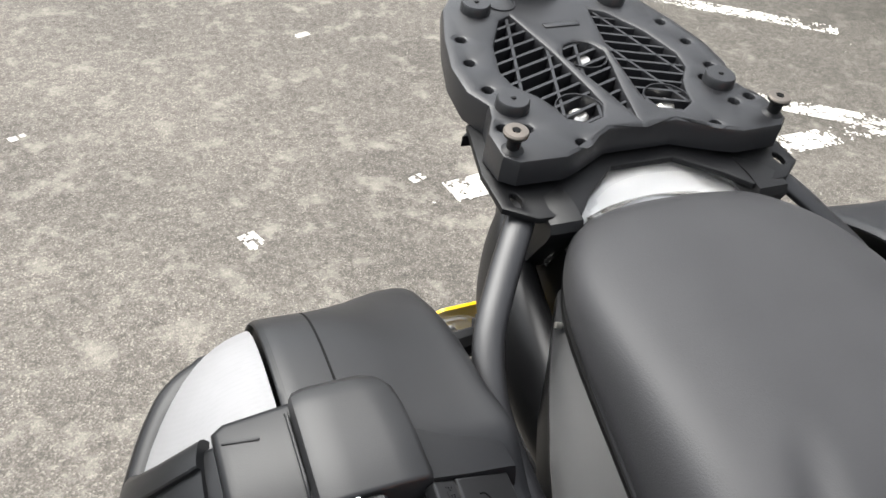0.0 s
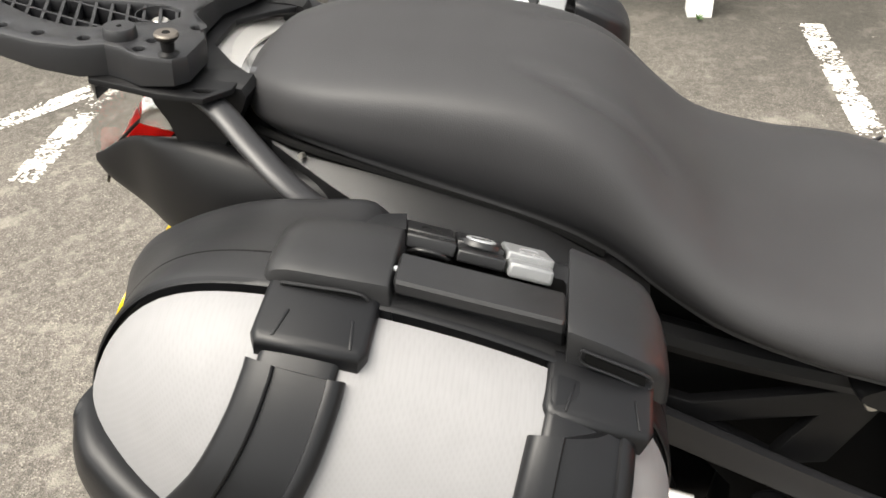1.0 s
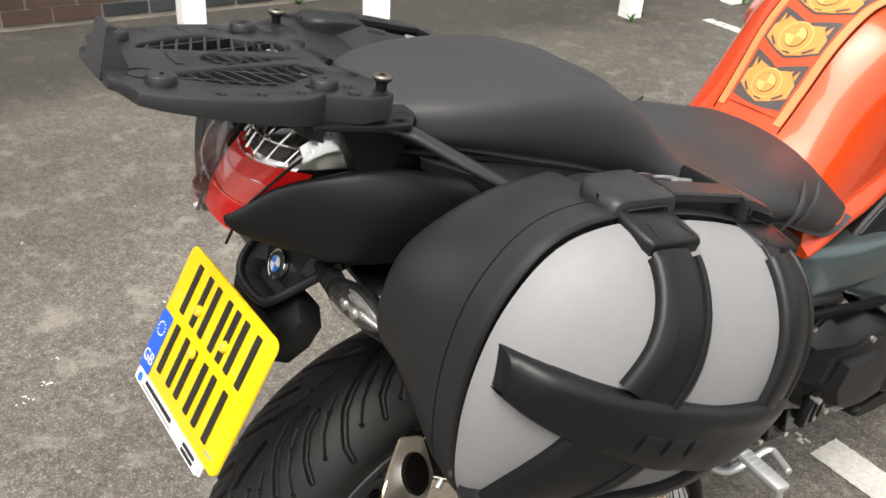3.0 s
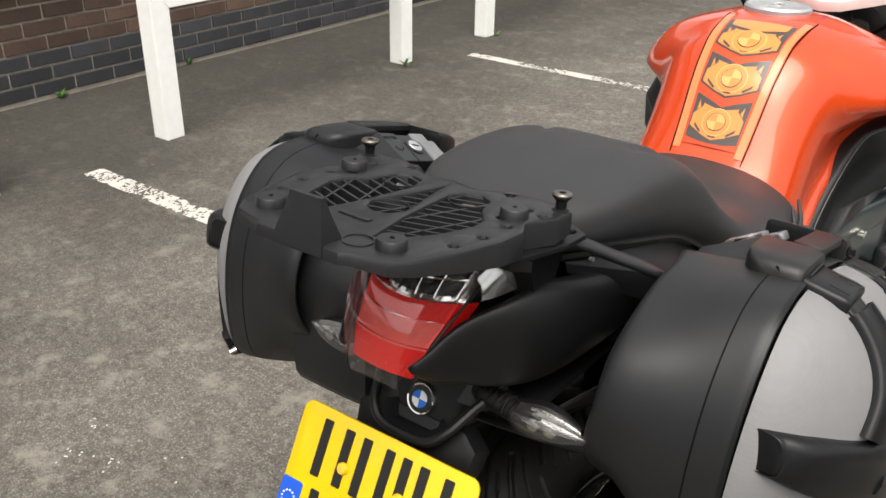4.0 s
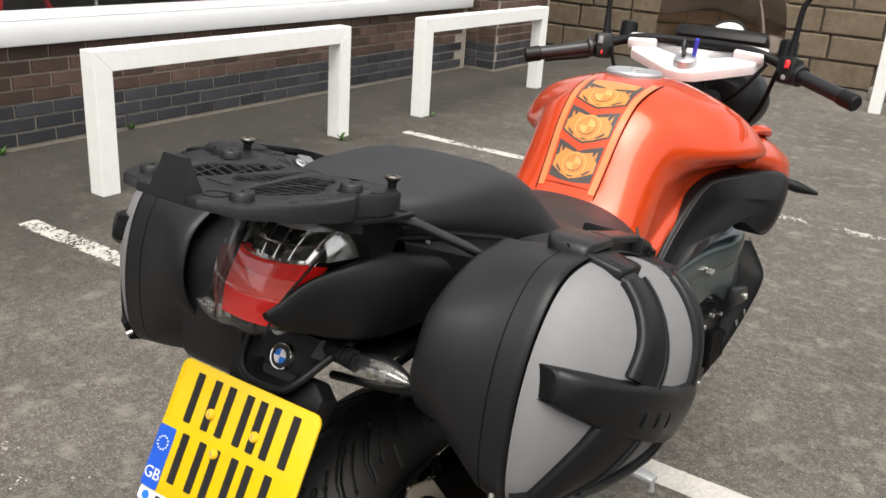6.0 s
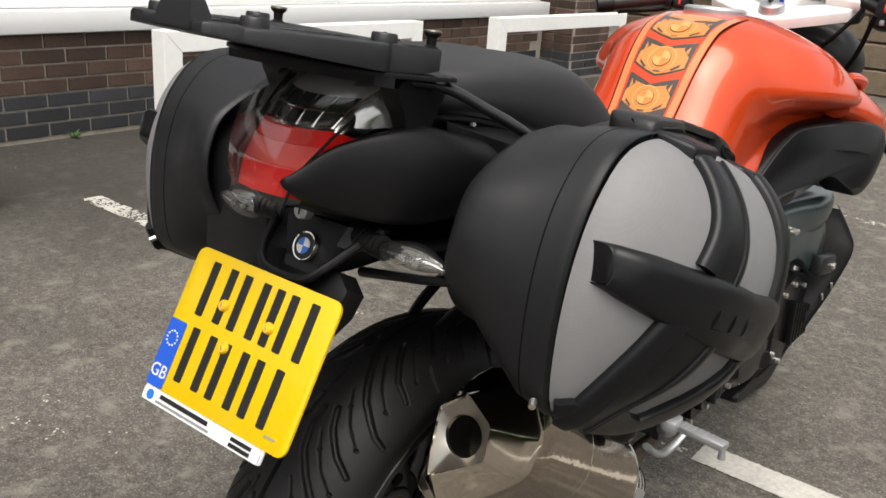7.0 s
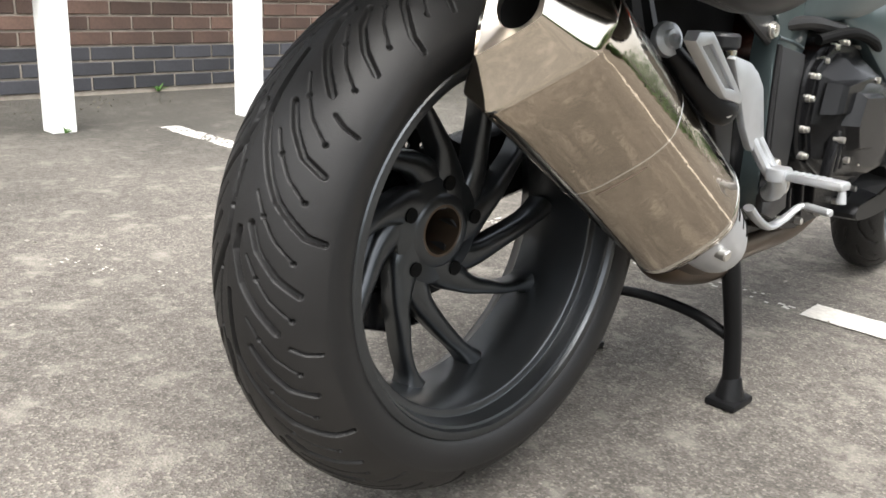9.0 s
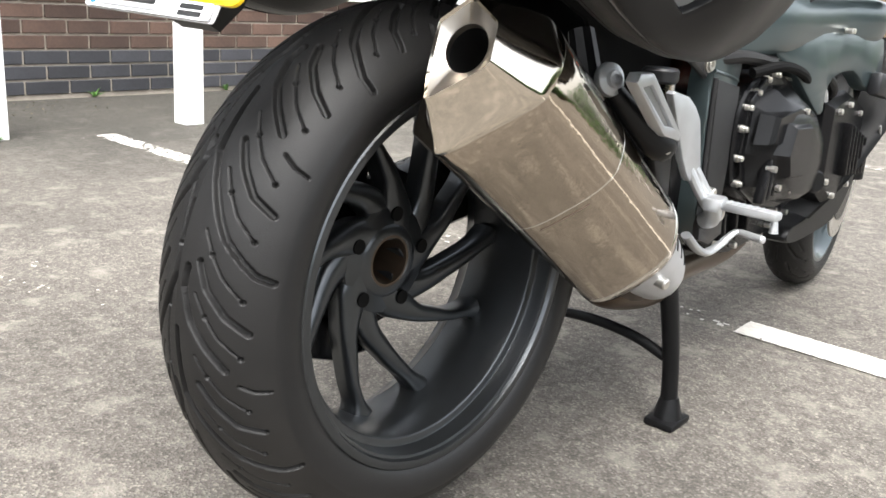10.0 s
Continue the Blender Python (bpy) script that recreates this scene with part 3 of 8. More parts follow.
def foliage(name, count, place, size, material, label, category):
    """Many small folded leaves round the places that place() gives."""
    verts, faces = [], []
    for _ in range(count):
        at, big = Vector(place()), size * random.uniform(0.55, 1.25)
        turn = Euler((random.uniform(-0.9, 0.9), random.uniform(-0.9, 0.9), random.uniform(0, 6.3))).to_matrix()
        n = len(verts)
        for q in ((0, -0.5, 0), (0.28, -0.1, 0.08), (0.2, 0.25, 0.06), (0, 0.5, -0.05), (-0.2, 0.25, 0.06), (-0.28, -0.1, 0.08), (0, 0.0, -0.02)):
            verts.append(at + turn @ (Vector(q) * big))
        faces += [(n + 6, n + i, n + (i + 1) % 6) for i in range(6)]
    me = bpy.data.meshes.new(name)
    me.from_pydata([tuple(v) for v in verts], [], faces)
    return tagged(linked(name, me, material, smooth=0), label, category, kind="stuff")


def clumps(centres, spread):
    def place():
        c = random.choice(centres)
        d = Vector((random.gauss(0, 1), random.gauss(0, 1), random.gauss(0, 1))).normalized() * random.uniform(0.55, 1.0)
        return (c[0] + d.x * c[3] * spread, c[1] + d.y * c[3] * spread, max(0.03, c[2] + d.z * c[3] * spread * 0.8))
    return place


near_bush = [(random.uniform(-0.1, 7.5), random.uniform(8.5, 9.6), random.uniform(0.15, 1.5), random.uniform(0.18, 0.4)) for _ in range(70)]
near_bush += [(random.uniform(-0.1, 6.0), random.uniform(8.30, 8.75), random.uniform(0.08, 0.5), random.uniform(0.16, 0.3)) for _ in range(60)]
foliage("shrubs", 26000, clumps(near_bush, 1.0), 0.075, LEAF, "dense green leafy shrubs behind the kerb", "shrubs")
# unseen hedge, added for green reflections and to cover low sky
far_hedge = [(random.uniform(6.7, 7.3), random.uniform(-9, 8), random.uniform(0.3, 1.5), random.uniform(0.35, 0.6)) for _ in range(150)]
far_hedge += [(random.uniform(-8, 9), random.uniform(-14, -12), random.uniform(0.3, 2.2), random.uniform(0.5, 0.8)) for _ in range(110)]
foliage("hedge", 16000, clumps(far_hedge, 1.0), 0.28, LEAF, "green hedge added out of view along the edge of the car park", "hedge")


def weed(x, y, size, leaves):
    bm = bmesh.new()
    for _ in range(leaves):
        turn = pose(x, y, 0.004, 0, 0, random.uniform(0, 360)) @ pose(0, 0, 0, random.uniform(25, 75))
        long = size * random.uniform(0.6, 1.1)
        own = bmesh.new()
        pts = [(-0.12, 0.05, 0), (-0.16, 0.5, 0.02), (0, 1, -0.12), (0.16, 0.5, 0.02), (0.12, 0.05, 0)]
        own.faces.new([own.verts.new(Vector(q) * long) for q in pts])
        own.transform(turn)
        merge(bm, own)
    return tagged(part("weed", bm, WEED, smooth=0), "small green weed growing at the foot of the wall", "weed", "weeds at the wall")


for x, y, s, k in ((-3.80, 1.60, 0.065, 10), (-3.81, 2.46, 0.06, 8), (-2.80, 4.25, 0.05, 6), (-2.79, 3.24, 0.06, 7), (-3.79, 5.6, 0.05, 6), (-2.80, 0.66, 0.04, 6)):
    weed(x, y, s, k)
debris = [(-2.8 + random.gauss(0, 0.05), 3.3 + random.gauss(0, 0.12), 0.004, 0.02) for _ in range(5)]
debris += [(-3.2 + random.uniform(-0.5, 0.45), random.uniform(0.4, 5.8), 0.004, 0.10) for _ in range(16)]


def on_ground(centres):
    def place():
        c = random.choice(centres)
        return (c[0] + random.gauss(0, 0.6) * c[3] * 2, c[1] + random.gauss(0, 1.0) * c[3] * 2.5, 0.004 + random.random() * 0.004)
    return place


foliage("moss_patches", 1200, on_ground(debris), 0.010, MOSS, "dead leaves and moss gathered along the building", "moss")
leaf_spots = [(random.uniform(-3, 3), random.uniform(-3, 6), 0.006, 0.3) for _ in range(60)]
foliage("grit", 700, on_ground(leaf_spots), 0.012, KERB, "pale grit and crumbs scattered on the tarmac", "grit")


# ---------- the motorcycle, nose along +y, on its centre stand ----------
bike = thing("motorcycle", (0, 0.6, 0), "orange and black naked sports motorcycle on its centre stand", "motorcycle")
AXLE = Vector((0.0, -0.014, 0.354))


def polar(r, degrees, x, centre=AXLE):
    a = radians(degrees)
    return (x, centre.y + r * math.cos(a), centre.z + r * math.sin(a))


def seg_distance(p, q, a, b):
    dx, dy = b[0] - a[0], b[1] - a[1]
    s = np.clip(((p - a[0]) * dx + (q - a[1]) * dy) / (dx * dx + dy * dy), 0, 1)
    return np.hypot(p - a[0] - s * dx, q - a[1] - s * dy)


def tyre_mesh(name, profile, repeats, steps, per_span, grooves, chain=0.0):
    """A tyre round the x axis: half its profile as (x, r) from the crown to the bead, with grooves cut into the tread.
    grooves: (points as (step, across), half width, depth), repeated round the tyre on both halves;
    chain: depth of a fine wandering sipe with small pits beside the crown."""
    half = spline(profile, per_span)
    full = np.vstack([half[::-1] * (-1, 1), half[1:]])
    run = np.r_[0, np.cumsum(np.hypot(*np.diff(full, axis=0).T))]
    across = run - run[len(half) - 1]
    pitch = 2 * math.pi * profile[0][1] / repeats
    theta = np.linspace(0, 2 * math.pi, repeats * steps, endpoint=False)
    p = (-theta / (2 * math.pi) * repeats % 1.0)[:steps, None] * pitch
    q = np.abs(across)[None, :]
    shift = np.where(across < 0, 0.5 * pitch, 0.0)[None, :]
    cut = np.zeros((steps, len(full)))
    for points, wide, deep in grooves:
        for back in (-2, -1, 0, 1, 2):
            for a, b in zip(points, points[1:]):
                d = seg_distance((p + shift) % pitch - back * pitch, q, a, b)
                cut = np.maximum(cut, deep * np.clip((wide + 0.0011 - d) / 0.0022, 0, 1))
    if chain:
        line = -0.0115 + 0.0055 * np.cos(2 * math.pi * (p / pitch + 0.30))
        cut = np.maximum(cut, chain * np.clip((0.0015 - np.abs(across[None, :] - line)) / 0.0015, 0, 1))
        for k in range(4):
            at = (0.043 + 0.25 * pitch * k) % pitch
            mid = -0.0115 + 0.0055 * math.cos(2 * math.pi * (at / pitch + 0.30))
            cut = np.maximum(cut, 1.4 * chain * np.clip((0.0030 - np.hypot(p - at, across[None, :] - mid)) / 0.0012, 0, 1))
    cut = np.tile(cut, (repeats, 1))
    normal = np.gradient(full, axis=0)
    normal = np.stack([-normal[:, 1], normal[:, 0]], 1) / np.hypot(*normal.T)[:, None]
    normal *= np.sign((normal * np.array([full[:, 0], full[:, 1] - 0.2]).T).sum(1))[:, None]
    x = full[:, 0] - cut * normal[:, 0]
    r = full[:, 1] - cut * normal[:, 1]
    verts = np.stack([x, -r * np.cos(theta)[:, None], r * np.sin(theta)[:, None]], -1).reshape(-1, 3)
    n, m = len(theta), len(full)
    i, j = np.meshgrid(np.arange(n), np.arange(m - 1), indexing="ij")
    k = (i + 1) % n
    faces = np.stack([i * m + j, i * m + j + 1, k * m + j + 1, k * m + j], -1).reshape(-1, 4)
    me = bpy.data.meshes.new(name)
    me.from_pydata(verts.tolist(), [], faces.tolist())
    # the scuffed tread and the cleaner, blacker side walls
    me.materials.append(RUBBER), me.materials.append(SIDEWALL)
    side = (np.abs(0.5 * (across[1:] + across[:-1])) > 0.112).astype(np.int32)
    me.polygons.foreach_set("material_index", np.tile(side, n))
    return me


def put(me_or_bm, m):
    if isinstance(me_or_bm, bmesh.types.BMesh):
        me_or_bm.transform(m)
    else:
        me_or_bm.transform(m)
    return me_or_bm


def ring_x(profile, sides=96, m=None, closed=False):
    """Turns (x, radius) pairs round the x axis."""
    bm = lathe([(r, x) for x, r in profile], sides, Matrix.Rotation(radians(90), 4, "Y"), None, closed)
    if m is not None:
        bm.transform(m)
    return bm


# rear wheel
REAR = Matrix.Translation(AXLE)
LONG = [(0.0, 0.001), (0.042, 0.0015), (0.074, 0.004), (0.102, 0.016), (0.136, 0.035), (0.157, 0.049), (0.175, 0.070), (0.187, 0.086), (0.191, 0.104)]
SIPE = [(0.0, 0.026), (0.0225, 0.039), (0.044, 0.054), (0.064, 0.077)]
tread = [(LONG, 0.0036, 0.0068),
         ([(0.193, 0.012), (0.214, 0.0105), (0.247, 0.021), (0.273, 0.040), (0.296, 0.060)], 0.0036, 0.0068),
         ([(0.185, 0.027), (0.210, 0.038), (0.236, 0.061), (0.252, 0.085)], 0.0032, 0.0062),
         ([(0.056, 0.027), (0.082, 0.042), (0.107, 0.062), (0.119, 0.087)], 0.0032, 0.0062),
         ([(0.054, 0.073), (0.062, 0.087), (0.065, 0.103)], 0.0016, 0.0040)]
for k in range(4):
    at = 0.023 + 0.0646 * k
    tread.append(([(at + a, b) for a, b in SIPE], 0.0003, 0.0058))
    tread += [([(at + a, b), (at + a + 0.0004, b)], 0.0022, 0.0055) for a, b in (SIPE[1], SIPE[3])]
REAR_PROFILE = [(0, 0.3315), (0.023, 0.3288), (0.046, 0.3208), (0.067, 0.3082), (0.084, 0.2910), (0.0930, 0.2740), (0.0940, 0.2590), (0.0890, 0.2450), (0.0800, 0.2345)]
rear_wheel = part("rear_wheel", ring_x([(-0.085, 0.2335), (-0.085, 0.241), (-0.079, 0.242), (-0.076, 0.232), (0.076, 0.232), (0.079, 0.242), (0.0845, 0.2415), (0.0872, 0.2385), (0.0880, 0.2330), (0.0868, 0.2292), (0.0835, 0.2275), (0.0815, 0.2268), (0.0800, 0.2235),
                                       (0.074, 0.2222), (0.062, 0.2205), (0.0600, 0.2198), (0.0590, 0.2180), (0.0575, 0.2115), (0.0560, 0.2100), (0.050, 0.2085), (0.030, 0.2062), (0.000, 0.2050), (-0.032, 0.2065), (-0.055, 0.2120), (-0.066, 0.2255)], 128, REAR, True), GUNMETAL, bike, "satin gunmetal cast rear wheel", 28)
linked("tyre", put(tyre_mesh("tyre", REAR_PROFILE, 8, 220, 20, tread, 0.0040), REAR), RUBBER, rear_wheel, "black sports tyre with curved tread grooves", 48)
hub = ring_x([(-0.066, 0.034), (-0.0240, 0.0335), (-0.0225, 0.0350), (-0.0225, 0.0440), (-0.0245, 0.0475), (-0.0262, 0.0495), (-0.0268, 0.066), (-0.0300, 0.0725), (-0.036, 0.074), (-0.066, 0.060)], 64, REAR, True)
part("hub", hub, GUNMETAL, rear_wheel, "", 40)
part("hub_ring", ring_x([(-0.090, 0.024), (-0.060, 0.027), (-0.028, 0.0300), (-0.0230, 0.0312), (-0.0230, 0.0345), (-0.070, 0.035)], 48, REAR, True), BURNT, rear_wheel, "brown stained axle bore")
part("bore_end", ring_x([(-0.088, 0.0), (-0.088, 0.026)], 32, REAR), DEEP, rear_wheel)


def blade(points, widths, depth):
    """A cast spoke with a flat face and cut edges; points are radius, degrees and the face's x."""
    path = spline([(*polar(r, a, x), w, d) for (r, a, x), w, d in zip(points, widths, depth)], 7)
    rings = []
    for i, q in enumerate(path):
        ahead = Vector(path[min(i + 1, len(path) - 1)][1:3]) - Vector(path[max(i - 1, 0)][1:3])
        ahead.normalize()
        side, w, d = Vector((0, -ahead.y, ahead.x)), q[3], q[4]
        mid = Vector(q[:3])
        rings.append([mid + side * (w * u) + Vector((dx * d, 0, 0)) for u, dx in ((-0.80, -1.0), (-1.0, -0.40), (-0.95, -0.18), (-0.72, -0.05), (-0.3, 0.02), (0.3, 0.02), (0.72, -0.05), (0.95, -0.18), (1.0, -0.40), (0.80, -1.0))])
    return skin(rings)


for k in range(5):
    root = 72 * k - 103.5
    part("bolt_hole", rod(polar(0.0625, root - 32, -0.050), polar(0.0625, root - 32, -0.0226), 0.0098, 20), DEEP, rear_wheel)
    for ends, wide, face in ((((0.040, -62), (0.062, -41), (0.083, -31), (0.110, -22), (0.136, -14), (0.165, -8), (0.190, -2.5), (0.207, 0)), (0.026, 0.027, 0.0200, 0.0135, 0.0105, 0.0080, 0.0095, 0.0190), (-0.0262, -0.0258, -0.0240, -0.020, -0.016, -0.012, -0.009, -0.006)),
                             (((0.050, -32), (0.075, -10), (0.100, 3), (0.127, 15), (0.152, 22), (0.180, 28), (0.207, 32.5)), (0.022, 0.021, 0.0165, 0.0135, 0.0120, 0.0105, 0.0150), (-0.0310, -0.0295, -0.027, -0.022, -0.017, -0.012, -0.007))):
        pts = [(r, root + a, x) for (r, a), x in zip(ends, face)]
        part("spoke", blade(pts, wide, [0.034] * (len(pts) - 1) + [0.038]), GUNMETAL, rear_wheel, "", 50)
disc_ring = [((0.134 + 0.0045 * math.sin(12 * e)) * math.cos(e), (0.134 + 0.0045 * math.sin(12 * e)) * math.sin(e)) for e in np.linspace(0, 6.2832, 145)[:-1]]
disc_holes = [[(r * math.cos(radians(c + r * 900)) + 0.0048 * math.cos(e), r * math.sin(radians(c + r * 900)) + 0.0048 * math.sin(e)) for e in np.linspace(0, 6.2832, 8)[:-1]] for r in (0.101, 0.119) for c in range(0, 360, 15)]
disc_holes.append([(0.082 * math.cos(e), 0.082 * math.sin(e)) for e in np.linspace(0, 6.2832, 49)[:-1]])
part("brake_disc", slab(disc_ring, disc_holes, 0.005, REAR @ Matrix.Translation((-0.092, 0, 0)) @ X_FACE), DARK_STEEL, rear_wheel, "drilled rear brake disc")
part("sensor_ring", ring_x([(-0.088, 0.062), (-0.084, 0.062), (-0.084, 0.080), (-0.088, 0.080)], 64, REAR, True), ENGINE, rear_wheel)

# final drive, swing arm and brake behind the wheel
drive = ring_x([(-0.175, 0.0), (-0.175, 0.055), (-0.160, 0.080), (-0.120, 0.092), (-0.100, 0.088), (-0.100, 0.0)], 48, REAR)
part("final_drive", drive, ENGINE, bike)
arm = grid_loft([[(x + dx * w, y, z + dz * h) for dx, dz in ((-1, -1), (-1, 1), (1, 1), (1, -1))] for x, y, z, w, h in
                 ((-0.135, -0.03, 0.36, 0.03, 0.045), (-0.14, 0.12, 0.385, 0.03, 0.05), (-0.12, 0.28, 0.42, 0.032, 0.05), (-0.07, 0.46, 0.45, 0.06, 0.06))], 5, 4)
part("swing_arm", arm, ENGINE, bike)
caliper = box((0.06, 0.10, 0.055), Matrix.Translation(polar(0.125, -112, -0.098)) @ pose(0, 0, 0, -20), 0.010)
box((0.045, 0.05, 0.05), Matrix.Translation(polar(0.128, -88, -0.10)), 0.009, caliper)
part("brake_caliper", caliper, ENGINE, bike)

# front wheel, turned a little to the left
FRONT = Matrix.Translation((0.0, 1.570, 0.301)) @ pose(0, 0, 0, 0, 0, 7)
FRONT_PROFILE = [(0, 0.300), (0.016, 0.2980), (0.032, 0.2920), (0.046, 0.2810), (0.056, 0.2650), (0.060, 0.2500), (0.056, 0.2360), (0.050, 0.2240)]
front_tread = [([(0.0, 0.012), (0.05, 0.016), (0.09, 0.034), (0.12, 0.058)], 0.0022, 0.0035), ([(0.03, 0.036), (0.07, 0.052)], 0.0018, 0.003)]
front_wheel = part("front_wheel", ring_x([(-0.054, 0.2235), (-0.054, 0.231), (-0.048, 0.231), (-0.046, 0.222), (0.046, 0.222), (0.048, 0.231), (0.054, 0.231), (0.0545, 0.2235), (0.046, 0.2135),
                                          (0.030, 0.203), (0.0, 0.199), (-0.030, 0.203), (-0.046, 0.2135)], 96, FRONT, True), FRAME_GREY, bike, "silver-grey cast front wheel")
linked("tyre", put(tyre_mesh("tyre", FRONT_PROFILE, 17, 24, 6, front_tread), FRONT), RUBBER, front_wheel, "black front tyre", 40)
part("hub", ring_x([(-0.06, 0.0), (-0.06, 0.04), (0.06, 0.04), (0.06, 0.0)], 32, FRONT), FRAME_GREY, front_wheel)
for k in range(10):
    a = radians(36 * k + 10)
    b = a + 0.28
    pts = [FRONT @ Vector((0, r * math.cos(c), r * math.sin(c))) for r, c in ((0.035, a), (0.11, a + 0.1), (0.203, b))]
    part("spoke", tube(pts, [0.013, 0.010, 0.013], 5, 8), FRAME_GREY, front_wheel)
for x in (-0.075, 0.075):
    holes = [[(0.148 * math.cos(radians(c)) + 0.005 * math.cos(e), 0.148 * math.sin(radians(c)) + 0.005 * math.sin(e)) for e in np.linspace(0, 6.2832, 7)[:-1]] for c in range(0, 360, 15)]
    ringo = [(0.160 * math.cos(e), 0.160 * math.sin(e)) for e in np.linspace(0, 6.2832, 61)[:-1]]
    holes.append([(0.112 * math.cos(e), 0.112 * math.sin(e)) for e in np.linspace(0, 6.2832, 41)[:-1]])
    part("brake_disc", slab(ringo, holes, 0.005, FRONT @ Matrix.Translation((x, 0, 0)) @ X_FACE), BOLT, front_wheel, "drilled steel brake disc")
    part("disc_carrier", ring_x([(x - 0.003, 0.04), (x + 0.003, 0.04), (x + 0.003, 0.115), (x - 0.003, 0.115)], 40, FRONT, True), ENGINE, front_wheel)
for s in (-1, 1):
    path = [FRONT @ Vector(q) for q in ((0.090 * s, 0, 0), (0.088 * s, -0.02, 0.14), (0.070 * s, -0.05, 0.30), (0.04 * s, -0.08, 0.40))]
    part("fork_leg", tube(path, [0.024, 0.024, 0.026, 0.026], 6, 14), ENGINE, bike)
guard = grid_loft([[(FRONT @ Vector((w * u, -r * math.cos(a), r * math.sin(a) - 0.012 * abs(u) ** 2))) for u in (-1, -0.75, -0.3, 0.3, 0.75, 1)] for a, w, r in
                   [(radians(c), 0.06 + 0.012 * math.sin(radians(c)), 0.318) for c in (35, 55, 75, 95, 115, 140)]], 4, 4, False, False)
bmesh.ops.solidify(guard, geom=guard.faces[:], thickness=0.004)
part("front_mudguard", guard, PANEL_BLACK, bike)

# ---------- silencer ----------
TIP, END = Vector((0.186, -0.152, 0.650)), Vector((0.176, 0.285, 0.352))
RUN = (END - TIP).normalized()
SIDE = Vector((1, 0, 0))
UP = SIDE.cross(RUN).normalized()


BODY = [(-0.040, 0.092), (0.022, 0.088), (0.054, 0.056), (0.068, -0.006), (-0.008, -0.099), (-0.058, -0.078), (-0.077, 0.020)]
CAP = BODY[:2] + [(0.065, 0.033), (0.0675, -0.016)] + BODY[4:]
MOUTH = [(-0.036, 0.018), (-0.005, 0.044), (0.0345, 0.022), (0.040, -0.018), (-0.024, -0.0595), (-0.030, -0.030), (-0.034, 0.000)]


def can_ring(dist, scale=1.0, shape=1.0, tilt=0.0, soft=0.36, corner=7, body=BODY):
    """A section of the silencer at a distance along it: shape goes from the outlet's outline to the body's."""
    poly = [Vector(a).lerp(Vector(b), shape) for a, b in zip(MOUTH, body)]
    k, out = len(poly), []
    for i in range(k):
        a, b, c = (poly[(i + d) % k] for d in (-1, 0, 1))
        p, q = b.lerp(a, soft), b.lerp(c, soft)
        for j in range(corner):
            s = j / (corner - 1)
            out.append((1 - s) ** 2 * p + 2 * s * (1 - s) * b + s * s * q)
    return [TIP + RUN * (dist + tilt * q.y) + SIDE * (q.x * scale) + UP * (q.y * scale) for q in out]


silencer = part("silencer", skin([can_ring(d, s, 1.0, tl, sf) for d, s, tl, sf in ((0.0725, 0.985, 0.18, 0.34), (0.0745, 1.0, 0.18, 0.34), (0.12, 1.0, 0.17, 0.38), (0.26, 1.0, 0.16, 0.42), (0.47, 0.99, 0.0, 0.42), (0.490, 0.975, 0.0, 0.42), (0.502, 0.92, 0.0, 0.42), (0.508, 0.80, 0.0, 0.42), (0.510, 0.6, 0.0, 0.42))]), TITAN, bike, "large brushed steel silencer with six-sided body", 50)
cap = skin([can_ring(d, sc, f, tl, sf, body=CAP) for d, sc, f, tl, sf in ((0.002, 0.97, 0.0, -0.21, 0.14), (-0.001, 1.0, 0.02, -0.21, 0.14), (0.002, 1.0, 0.07, -0.20, 0.14), (0.012, 1.0, 0.22, -0.15, 0.14), (0.043, 1.0, 0.70, 0.03, 0.14), (0.060, 1.0, 0.95, 0.14, 0.15), (0.066, 1.0, 1.0, 0.18, 0.17), (0.0712, 0.998, 1.0, 0.18, 0.22), (0.0722, 0.97, 1.0, 0.18, 0.22))], True, False)
part("end_cap", cap, SATIN_CHROME, silencer, "polished end cap with round outlet", 24)
outer_loop = []
corners = can_ring(0.002, 0.97, 0.0, -0.21, 0.14)
for a, b in zip(corners, corners[1:] + corners[:1]):
    steps = max(1, round((b - a).length / 0.004))
    outer_loop += [a.lerp(b, k / steps) for k in range(steps)]
inner_loop = []
centre = TIP + SIDE * 0.001 - UP * 0.001 + RUN * 0.003
nrm = (Vector(outer_loop[0]) - centre).cross(Vector(outer_loop[9]) - centre).normalized()
for q in outer_loop:
    d = (q - centre)
    inner_loop.append(centre + (d - nrm * d.dot(nrm)).normalized() * 0.0245)
deep_loop = [q + RUN * 0.012 for q in inner_loop]
throat_loop = [q + RUN * 0.09 for q in inner_loop]
part("outlet_face", skin([outer_loop, [a.lerp(b, 0.88) + RUN * 0.004 for a, b in zip(outer_loop, inner_loop)], [q + RUN * 0.005 for q in inner_loop], deep_loop], True, False), SOOTED_STEEL, silencer)
part("outlet_pipe", skin([deep_loop, throat_loop, [centre + RUN * 0.09] * len(deep_loop)], True, False), DEEP, silencer, "sooty black outlet")
part("seam_band", skin([can_ring(d, s, 1.0, 0.16, 0.42) for d, s in ((0.2552, 1.000), (0.2556, 1.0035), (0.2576, 1.0035), (0.2580, 1.000))], True, False), CHROME, silencer)
part("seam_band", skin([can_ring(d, s, 1.0, 0.18, 0.34) for d, s in ((0.0728, 1.000), (0.0732, 1.005), (0.0752, 1.005), (0.0757, 1.000))], True, False), TITAN, silencer)
part("weld_seam", tube(can_ring(0.268, 1.0005, 1.0, 0.16, 0.42)[26:31], 0.0009, 4, 6), BURNT, silencer)
